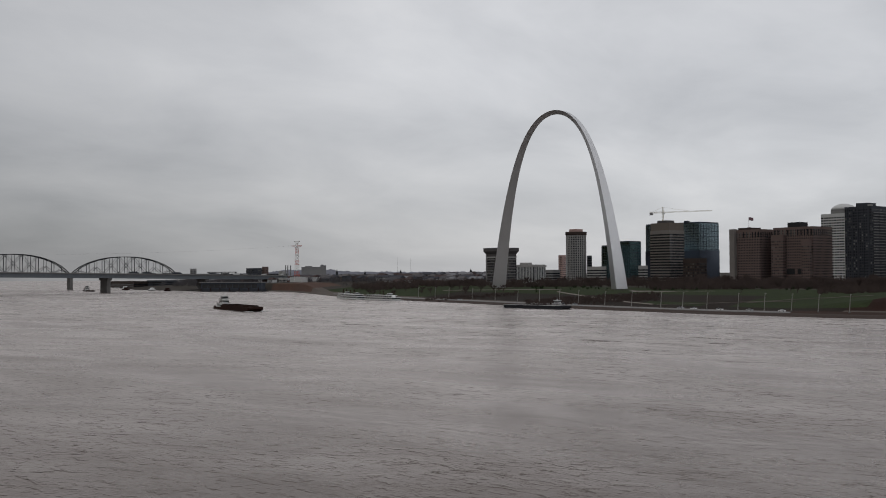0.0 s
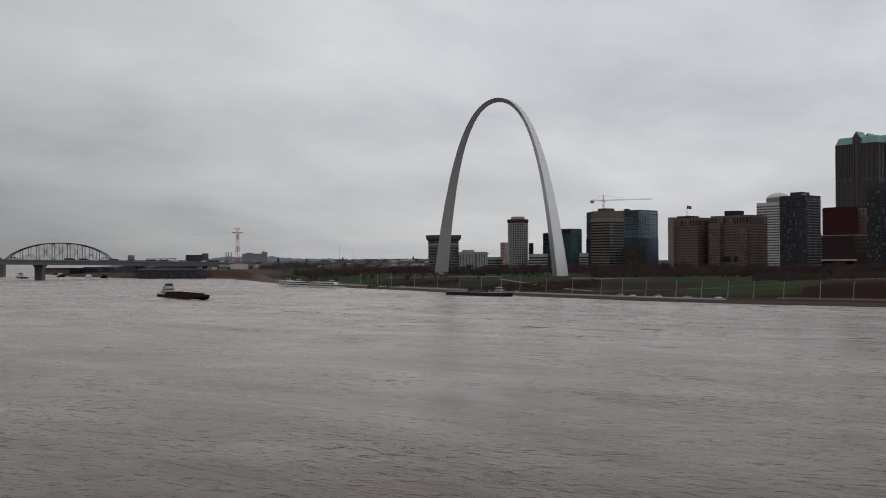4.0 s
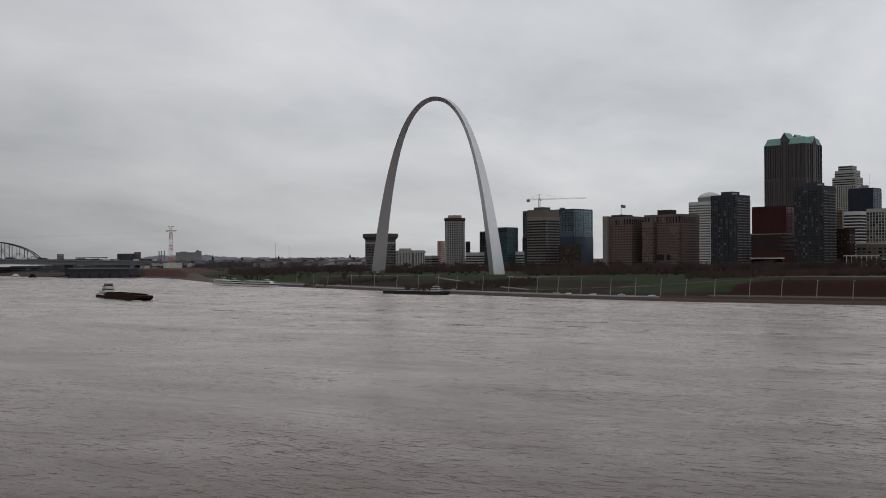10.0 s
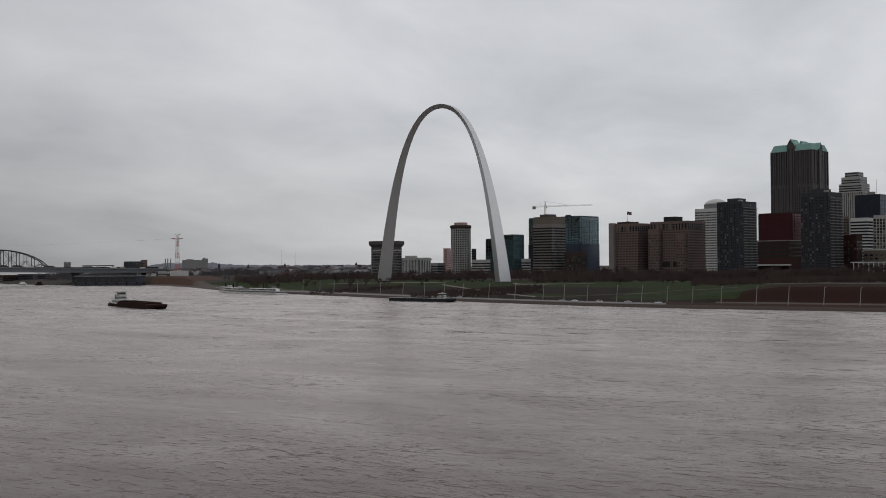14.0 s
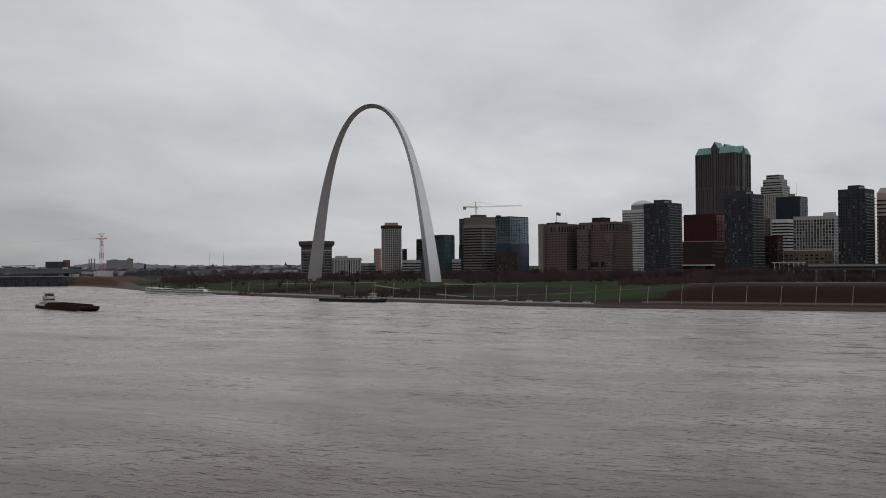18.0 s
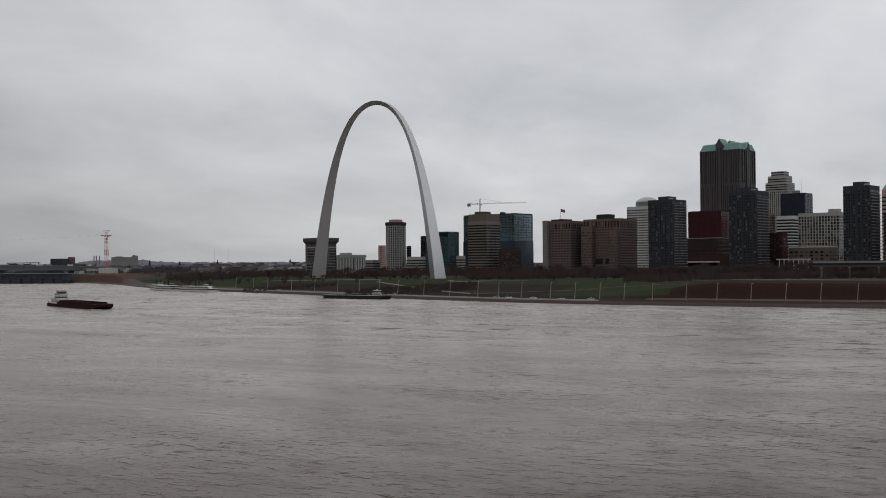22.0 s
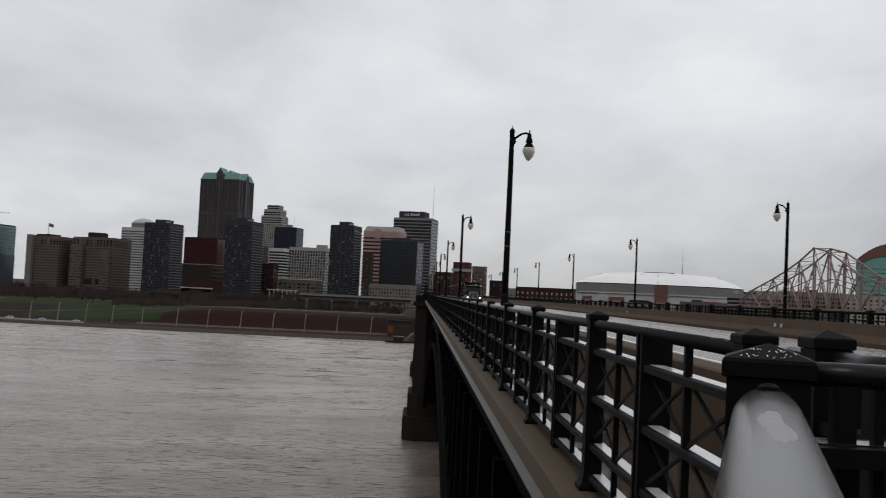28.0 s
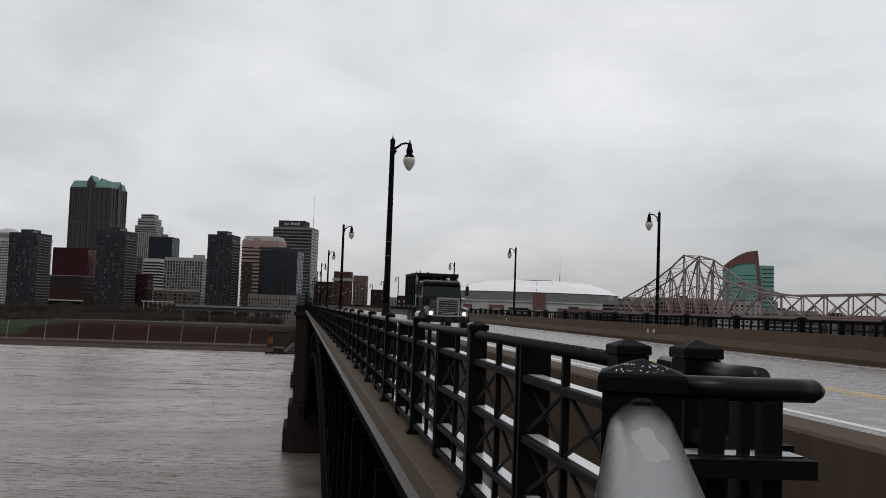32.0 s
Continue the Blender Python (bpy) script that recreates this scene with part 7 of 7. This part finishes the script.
    part("radar_mast", Geo().tube([(0, 0, 9.6 * s), (0, 0, 11.4 * s)], 0.15, 5).box(-0.1, 0.1, -1.2, 1.2, 10.7 * s, 10.9 * s), BOATWHITE, tb, "", pose(length * 0.19, 0, 0))
    return tb


def build_tow():
    ob = thing("barge_tow", pose(-580, 505, 0, 0, 0, -22), "white towboat pushing an empty rusty dark red barge upriver", "barge")
    tb = build_towboat(ob, 22, 9, 1.12)
    tb.matrix_basis = pose(-36, 0, 0)
    b = part("barge_hull", hull(66, 12, 3.5, 8), HULL, ob, "empty rust-brown hopper barge", pose(9.5, 0, 0))
    part("coaming", Geo().box(-30, 23, -5.6, -5.3, 3.5, 4.4).box(-30, 23, 5.3, 5.6, 3.5, 4.4).box(-30.3, -30, -5.6, 5.6, 3.5, 4.4).box(23, 23.3, -5.6, 5.6, 3.5, 4.4), HULL, b)
    part("rub_rail", Geo().box(4, 24.8, 5.7, 6.0, 3.5, 3.75), WALL["grey"], b, "pale worn gunwale")
    part("tow_knee", Geo().box(-34.6, -33, -4, 4, 0, 4.2), HULL, b)
    w = Geo()
    rng = random.Random(2)
    for k in range(90):
        x = rng.uniform(36, 45)
        y = rng.choice((-1, 1)) * rng.uniform(3, 8.5)
        w.box(x, x + rng.uniform(0.5, 2.4), y, y + rng.uniform(0.3, 0.9), 0.0, rng.uniform(0.15, 0.45))
    for k in range(50):
        x = rng.uniform(-75, -48)
        y = rng.gauss(0, 3 + (-48 - x) * 0.12)
        w.box(x, x + rng.uniform(0.6, 2.2), y, y + rng.uniform(0.2, 0.5), 0.0, 0.18)
    tagged(part("bow_foam", w, BOATWHITE, ob), "white water at the bow", "", "", "stuff")
    return ob


tow = build_tow()


def excursion_boat(m, length, label, wheel):
    ob = thing("excursion_boat", m @ Matrix.Diagonal((1, 1, 0.76, 1)), label, "boat", "moored excursion boats")
    part("hull", hull(length, 11, 1.4, 5), BOATWHITE, ob)
    part("rub_strip", Geo().box(-length * 0.5, length * 0.5 - 5, -5.58, 5.58, -0.1, 0.35), HULL, ob, "dark waterline strip")
    for k, (a, b) in enumerate(((0.46, 0.40), (0.40, 0.30))):
        part("deckhouse", Geo().box(-length * a, length * b, -4.6, 4.6, 1.4 + 3 * k, 4.0 + 3 * k), BOATWHITE, ob)
        part("window_band", Geo().box(-length * a - 0.1, length * b + 0.1, -4.7, 4.7, 2.2 + 3 * k, 3.7 + 3 * k), GLASS_D, ob)
        part("deck_roof", Geo().box(-length * a - 1, length * b + 1.5, -5.3, 5.3, 4.0 + 3 * k, 4.3 + 3 * k), BOATWHITE, ob)
        post = Geo().box(-0.12, 0.12, -0.12, 0.12, 1.4, 4.0).mesh("deck_post", BOATWHITE)
        for q in range(12):
            part("deck_post", post, None, ob, "", pose(-length * a + length * (a + b) * q / 11, -5.1, 3 * k))
        part("deck_rail", Geo().box(-length * a - 0.8, length * b + 1.3, -5.2, -5.1, 2.3 + 3 * k, 2.45 + 3 * k), BOATWHITE, ob)
    part("top_rail", Geo().box(-length * 0.40, length * 0.31, -5.2, -5.1, 8.2, 8.35), BOATWHITE, ob)
    house = part("pilothouse", Geo().box(-2, 3, -2, 2, 7.3, 9.8), BOATWHITE, ob, "", pose(length * 0.2, 0, 0))
    part("pilothouse_windows", Geo().box(-2.05, 3.05, -2.05, 2.05, 8.2, 9.4), GLASS_D, house)
    if wheel:
        part("paddle_housing", Geo().turned([(3.0, -2), (3.2, 0), (3.0, 2)], 20), BOATWHITE, ob, "round white paddle housing", pose(length * 0.30, 0, 4.6, 90, 0, 0))
    for s in (-1, 1):
        part("funnel", Geo().turned([(0.5, 0), (0.5, 5.5), (0.8, 5.8), (0.8, 6.2)], 8), HULL, ob, "", pose(-length * 0.05, s * 2.0, 7.2))
    return ob


excursion_boat(pose(-748, 804, 0, 0, 0, -24), 50, "white excursion boat with two decks, moored at the bank", False)
excursion_boat(pose(-792, 838, 0, 0, 0, -30), 34, "small white excursion boat moored astern of the others", False)
excursion_boat(pose(-686, 783, 0, 0, 0, -16), 60, "white paddle steamer moored at the bank", True)


def build_moored():
    ob = thing("moored_barge", pose(-421, 664, 0, 0, 0, -10), "long dark landing barge moored along the wharf", "barge")
    part("hull", hull(62, 11, 2.6, 3), NAVY, ob)
    part("deck_edge", Geo().box(-31, 29, -5.6, -5.3, 2.6, 2.85), BOATWHITE, ob, "pale deck edge")
    ob2 = thing("work_boat", pose(-407, 667, 0, 0, 0, -10), "small white work boat beside the landing barge", "boat")
    build_towboat(ob2, 19, 7, 0.66)
    ob3 = thing("far_towboat", pose(-1556, 990, 0, 0, 0, -25), "distant small towboat on the river", "boat")
    build_towboat(ob3, 26, 10, 0.95)
    ob4 = thing("far_barge", pose(-1527, 978, 0, 0, 0, -25), "low dark barge ahead of the distant towboat", "barge")
    part("hull", hull(36, 10, 2.0, 6), HULL, ob4)
    # small landing stage on the west bank beside the bridge
    o = thing("landing_stage", pose(-11, 603, 0, 0, 0, 4), "small rusty landing stage with pale posts below the bank", "landing stage")
    part("pontoon", Geo().box(-9, 9, -4, 4, -0.6, 0.9), HULL, o)
    part("deckhouse", Geo().box(-4, 2, -1.5, 3, 0.9, 3.6), WALL["darkbrick"], o)
    part("deckhouse_roof", Geo().box(-4.4, 2.4, -1.9, 3.4, 3.6, 3.9), WALL["grey"], o)
    for k in range(6):
        part("post", Geo().box(-0.12, 0.12, -0.12, 0.12, 0.9, 3.4), WALL["granite"], o, "", pose(-8.5 + 3.4 * k, -3.8, 0))
    part("handrail", Geo().box(-8.6, 8.6, -3.9, -3.7, 3.2, 3.4), WALL["granite"], o)
    part("gangway", Geo().bar((3, 3, 1.0), (9, 22, 5.5), 1.6, 0.4), WALL["granite"], o)
    # elevated road behind the bank, meeting the bridge's end
    o = thing("elevated_road", pose(-52, 812, 0, 0, 0, 5), "grey concrete elevated road on round columns", "road")
    part("deck", Geo().box(-46, 44, -6, 6, 24.2, 25.8), WALL["roof"], o, "dark deck and girders")
    for sy in (-1, 1):
        part("parapet", Geo().box(-46, 44, sy * 6 - 0.2, sy * 6 + 0.2, 25.4, 27.0), WALL["grey"], o)
    part("girder", Geo().box(-46, 44, -5.6, -5.2, 22.6, 24.2).box(-46, 44, 5.2, 5.6, 22.6, 24.2), WALL["granite"], o)
    for k in range(5):
        part("column", Geo().turned([(0.9, 8), (0.9, 22.6)], 12), WALL["grey"], o, "", pose(-40 + 20 * k, 0, 0))
        part("cross_beam", Geo().box(-0.8, 0.8, -6, 6, 21.4, 22.6), WALL["grey"], o, "", pose(-40 + 20 * k, 0, 0))
    # pump house cut into the foot of the bank
    o = thing("pump_house", pose(-13, 640, 3.0, 0, 0, 4), "small dark brick pump house with an orange shutter", "pump house")
    part("wall", Geo().box(-7, 7, -4, 5, -2.5, 9.0), WALL["darkbrown"], o)
    part("roof", Geo().box(-7.5, 7.5, -4.6, 5.5, 9.0, 9.6), WALL["roof"], o)
    part("shutter", Geo().box(-1.6, 1.6, -0.12, 0.12, 0, 4.2), RUSTORANGE, o, "orange roller shutter", pose(-5.2, -4.1, 1.6))
    for k in range(3):
        part("window", Geo().box(-0.9, 0.9, -0.1, 0.1, 0, 1.8), GLASS_D, o, "", pose(-0.5 + k * 3.2, -4.08, 3.6))
    # covered terminal under the far bridge
    term = thing("river_terminal", pose(-1276, 1072, 0, 0, 0, 24), "long blue-grey covered river terminal below the far bridge", "terminal")
    part("base_wall", Geo().box(-48, 62, -6, 12, -3, 4.5), WALL["slate"], term)
    part("shed_wall", Geo().box(-47, 60, -5, 11, 4.5, 14.5), BLUESHED, term, "blue-grey metal cladding")
    part("roof", Geo().box(-49, 62, -7, 13, 14.5, 15.6), WALL["grey"], term)
    for k in range(9):
        part("bay_opening", Geo().box(-4.8, 4.8, -0.3, 0.3, 0, 6.0), GLASS_D, term, "", pose(-40 + k * 11, -5.1, 6.0))
    for k in range(7):
        part("fender_pile", Geo().tube([(0, 0, -3), (0, 0, 6.5)], 0.6, 6), HULL, term, "", pose(-46 + k * 17, -7.2, 0))
    for x, y, l, c in ((-1900, 1285, 70, BOATWHITE), (-1720, 1180, 40, BOATWHITE), (-1600, 1100, 60, HULL), (-1500, 1085, 40, BOATWHITE), (-1430, 1066, 50, HULL)):
        o = thing("moored_barge", pose(x, y, 0, 0, 0, -38), "distant barge moored under the far bank", "barge", "far moored barges")
        part("hull", hull(l, 11, 2.2, 4), c, o)
        part("deckhouse", Geo().box(-l * 0.3, l * 0.1, -3.5, 3.5, 2.2, 5.0), c, o)


build_moored()

# ---- the truck ----
TRUCKPAINT = mat("grey_green_truck_paint", (0.010, 0.0125, 0.0115), 0.2, 0, 0.3, 0.5, spec=0.4)
TRUCKBOX = mat("dark_green_dump_body", (0.010, 0.013, 0.0115), 0.6, 0, 0.4, 0.6, 0.0, 0.3, spec=0.1)
CHROME = mat("dull_chrome", (0.6, 0.6, 0.61), 0.22, 1.0, 0.2, 0.3)
RUBBER = mat("black_tyre_rubber", (0.015, 0.015, 0.015), 0.8, 0, 0.3, 0.1)
WINDSCREEN = mat("truck_windscreen", (0.014, 0.019, 0.019), 0.06, 0, 0.3, 0.4, 0.0, 0.2, 1.45, spec=0.3)
HEADLIGHT = glow("lit_headlight", (1.0, 0.82, 0.52), 3.0)
AMBER = mat("amber_marker_lens", (0.10, 0.045, 0.015), 0.3)


def build_truck():
    """A tipper truck; its front faces -y."""
    ob = thing("dump_truck", pose(7.5, 60, EYE - 1.1), "dark dump truck with lit headlights driving over the wet bridge", "truck")
    body = part("hood", Geo().loft([[(-w, y, 1.0), (w, y, 1.0), (w, y, z - 0.18), (w * 0.75, y, z), (-w * 0.75, y, z), (-w, y, z - 0.18)] for y, w, z in ((0.05, 0.60, 1.72), (0.2, 0.66, 1.84), (1.0, 0.74, 1.88), (1.9, 0.84, 1.95))]), TRUCKPAINT, ob, "", pose(0, 0, -0.22))
    part("grille_surround", Geo().box(-0.60, -0.50, -0.07, 0.1, 0.95, 1.92).box(0.50, 0.60, -0.07, 0.1, 0.95, 1.92).box(-0.50, 0.50, -0.07, 0.1, 0.95, 1.04).box(-0.50, 0.50, -0.07, 0.1, 1.83, 1.94), CHROME, body, "chrome grille frame")
    part("grille", Geo().box(-0.50, 0.50, -0.03, 0.08, 1.04, 1.83), RUBBER, body)
    bar = Geo().box(-0.50, 0.50, -0.06, -0.03, -0.018, 0.018).mesh("grille_bar", CHROME)
    for k in range(6):
        part("grille_bar", bar, None, body, "", pose(0, 0, 1.20 + k * 0.115))
    part("badge", Geo().box(-0.34, 0.34, -0.075, -0.03, 1.09, 1.15), CHROME, body, "small maker's name as a plain bar")
    part("hood_ornament", Geo().turned([(0.05, 0), (0.06, 0.05), (0.02, 0.11)], 8), CHROME, body, "", pose(0, 0.05, 1.78))
    for s in (-1, 1):
        fender = Geo().loft([[(s * 0.58, y, 0.75), (s * 1.15, y, 0.75), (s * 1.17, y, z), (s * 0.9, y, z + 0.10), (s * 0.58, y, z + 0.06)] for y, z in ((0.1, 1.0), (0.25, 1.28), (0.8, 1.42), (1.4, 1.36), (1.7, 1.05))])
        f = part("fender", fender, TRUCKPAINT, ob, "", pose(0, 0, -0.2))
        part("headlight_housing", Geo().box(-0.19, 0.19, -0.06, 0.1, -0.14, 0.14), CHROME, f, "", pose(s * 0.87, 0.12, 1.10))
        part("headlight", Geo().turned([(0.095, 0), (0.09, 0.03), (0.02, 0.05)], 16), HEADLIGHT, f, "lit headlight", pose(s * 0.87, 0.05, 1.10, 90, 0, 0))
        part("turn_light", Geo().box(-0.05, 0.05, -0.03, 0.03, -0.06, 0.06), AMBER, f, "", pose(s * 1.1, 0.1, 1.10))
        part("tow_hook", Geo().box(-0.06, 0.06, -0.1, 0.1, -0.05, 0.05), RUBBER, ob, "", pose(s * 0.45, -0.25, 0.62))
        mir = part("mirror", Geo().box(-0.08, 0.08, -0.05, 0.05, -0.26, 0.26), RUBBER, ob, "tall dark side mirror", pose(s * 1.36, 1.95, 2.12))
        part("mirror_arm", Geo().tube([(-s * 0.30, 0.1, 0.42), (0, 0, 0.40), (0, 0, -0.40), (-s * 0.30, 0.1, -0.42)], 0.018, 6), CHROME, mir)
        part("exhaust_pipe", Geo().tube([(s * 1.12, 3.75, 1.2), (s * 1.12, 3.75, 2.95)], 0.07, 10), CHROME, ob)
        part("step_tank", Geo().tube([(s * 0.95, 2.0, 0.75), (s * 0.95, 3.4, 0.75)], 0.28, 14), CHROME, ob)
    part("bumper", Geo().loft([[(x, y, 0.60), (x, y + 0.2, 0.60), (x, y + 0.2, 0.92), (x, y, 0.92)] for x, y in ((-1.17, 0.05), (-0.9, -0.16), (0.9, -0.16), (1.17, 0.05))]), TRUCKPAINT, ob, "wide dark steel bumper", pose(0, 0, -0.16))
    part("bumper_strip", Geo().loft([[(x, y - 0.012, 0.90), (x, y + 0.1, 0.90), (x, y + 0.1, 0.94), (x, y - 0.012, 0.94)] for x, y in ((-1.17, 0.05), (-0.9, -0.16), (0.9, -0.16), (1.17, 0.05))]), CHROME, ob, "bright strip along the bumper", pose(0, 0, -0.16))
    for k in (-0.55, 0.0, 0.55):
        part("bumper_slot", Geo().box(k - 0.13, k + 0.13, -0.19, -0.15, 0.52, 0.68), RUBBER, ob)
    cab = part("cab", Geo().loft([[(-w, y, 1.0), (w, y, 1.0), (w, y, 1.70), (w * 0.95, y, z), (-w * 0.95, y, z), (-w, y, 1.70)] for y, w, z in ((1.9, 1.06, 1.72), (2.0, 1.08, 1.78), (2.28, 1.08, 2.48), (2.5, 1.08, 2.62), (3.6, 1.08, 2.64))]), TRUCKPAINT, ob)
    part("windscreen", Geo().add([(-0.96, 1.94, 1.76), (0.96, 1.94, 1.76), (0.9, 2.23, 2.42), (-0.9, 2.23, 2.42), (-0.96, 2.06, 1.76), (0.96, 2.06, 1.76), (0.9, 2.35, 2.42), (-0.9, 2.35, 2.42)], [(0, 1, 2, 3), (7, 6, 5, 4), (0, 4, 5, 1), (1, 5, 6, 2), (2, 6, 7, 3), (3, 7, 4, 0)]), WINDSCREEN, cab, "dark windscreen")
    part("wiper", Geo().bar((-0.5, 1.93, 1.78), (0.0, 2.03, 2.0), 0.02, 0.02).bar((0.2, 1.93, 1.78), (0.7, 2.03, 2.0), 0.02, 0.02), RUBBER, cab)
    for s in (-1, 1):
        part("side_window", Geo().box(-0.02, 0.02, 0, 0.9, 0, 0.6), GLASS_D, cab, "", pose(s * 1.08, 2.45, 1.85))
    part("roof_rail", Geo().box(-0.95, 0.95, 2.3, 2.42, 2.60, 2.66), CHROME, cab, "chrome light bar")
    for k in range(5):
        part("marker_light", Geo().box(-0.06, 0.06, -0.04, 0.04, 0, 0.06), AMBER, cab, "", pose(-0.7 + 0.35 * k, 2.42, 2.66))
    part("beacon", Geo().turned([(0.11, 0), (0.1, 0.1), (0.04, 0.14)], 12), CHROME, cab, "", pose(0.45, 2.8, 2.68))
    box = part("dump_body", Geo().prism([(-1.16, 3.9), (1.16, 3.9), (1.16, 7.9), (-1.16, 7.9)], 1.25, 3.02).box(-1.16, 1.16, 3.5, 3.9, 2.88, 3.02), TRUCKBOX, ob, "dark green tipper body")
    for k in range(6):
        part("body_rib", Geo().box(-1.23, -1.16, -0.05, 0.05, 1.3, 2.98).box(1.16, 1.23, -0.05, 0.05, 1.3, 2.98), TRUCKBOX, box, "", pose(0, 4.1 + k * 0.72, 0))
    part("top_edge", Geo().box(-1.22, 1.22, 3.85, 3.97, 2.96, 3.08).box(-1.22, -1.14, 3.97, 7.9, 2.96, 3.08).box(1.14, 1.22, 3.97, 7.9, 2.96, 3.08), TRUCKBOX, box)
    part("tarp_bracket", Geo().box(-0.06, 0.06, 3.8, 3.9, 3.05, 3.12), TRUCKBOX, box, "", pose(-0.5, 0, 0))
    part("sun_visor", Geo().box(-0.98, 0.98, 2.08, 2.3, 2.44, 2.56), TRUCKPAINT, cab, "dark sun visor over the windscreen")
    part("chassis", Geo().box(-0.45, 0.45, 0.5, 7.8, 0.7, 1.25), RUBBER, ob)
    wheels = []
    for y in (0.85, 5.6, 6.85):
        for s in (-1, 1):
            w = part("wheel", Geo().turned([(0.30, -0.16), (0.50, -0.15), (0.52, -0.1), (0.52, 0.1), (0.50, 0.15), (0.30, 0.16)], 22), RUBBER, ob, "", pose(s * 0.98, y, 0.52, 0, 90, 0))
            part("rim", Geo().turned([(0.28, -0.165), (0.29, 0.165), (0.1, 0.12)], 16), CHROME, w)
            wheels.append((w, s * 0.98, y))
    return ob, wheels


truck, truck_wheels = build_truck()


def motions():
    """Everything that moves: the truck, the tow on the river, the current."""
    rows = []
    for t in (0, 6, 12, 18, 24, 27, 29, 30.5, 31.5, 32):
        y = 50.6 + 22.2 * (32 - t)
        rows.append((t, DECK @ pose(7.5, y, ROAD_Z, 0, 0, 1.6)))
    walk(truck, rows)
    # wheels turn with the road: 22.2 m/s on a radius of 0.52 m is 0.68 turns in a tenth of a second
    for w, x, y in truck_wheels:
        walk(w, [(k / 30, pose(x, y, 0.52) @ pose(0, 0, 0, -81.5 * k, 0, 0) @ pose(0, 0, 0, 0, 90, 0)) for k in range(0, 961, 1)])
    tows = []
    for t in (0, 8, 16, 24, 31.5, 32):
        tows.append((t, pose(-604 + 4.15 * t, 516 - 2.15 * t, 0.04 * math.sin(t), 0, 0.2 * math.sin(t * 0.9), -22)))
    walk(tow, tows)
    walk(water, [(t, pose(-0.75 * t, 0.15 * t, 0)) for t in (0, 8, 16, 24, 31.5, 32)])


motions()
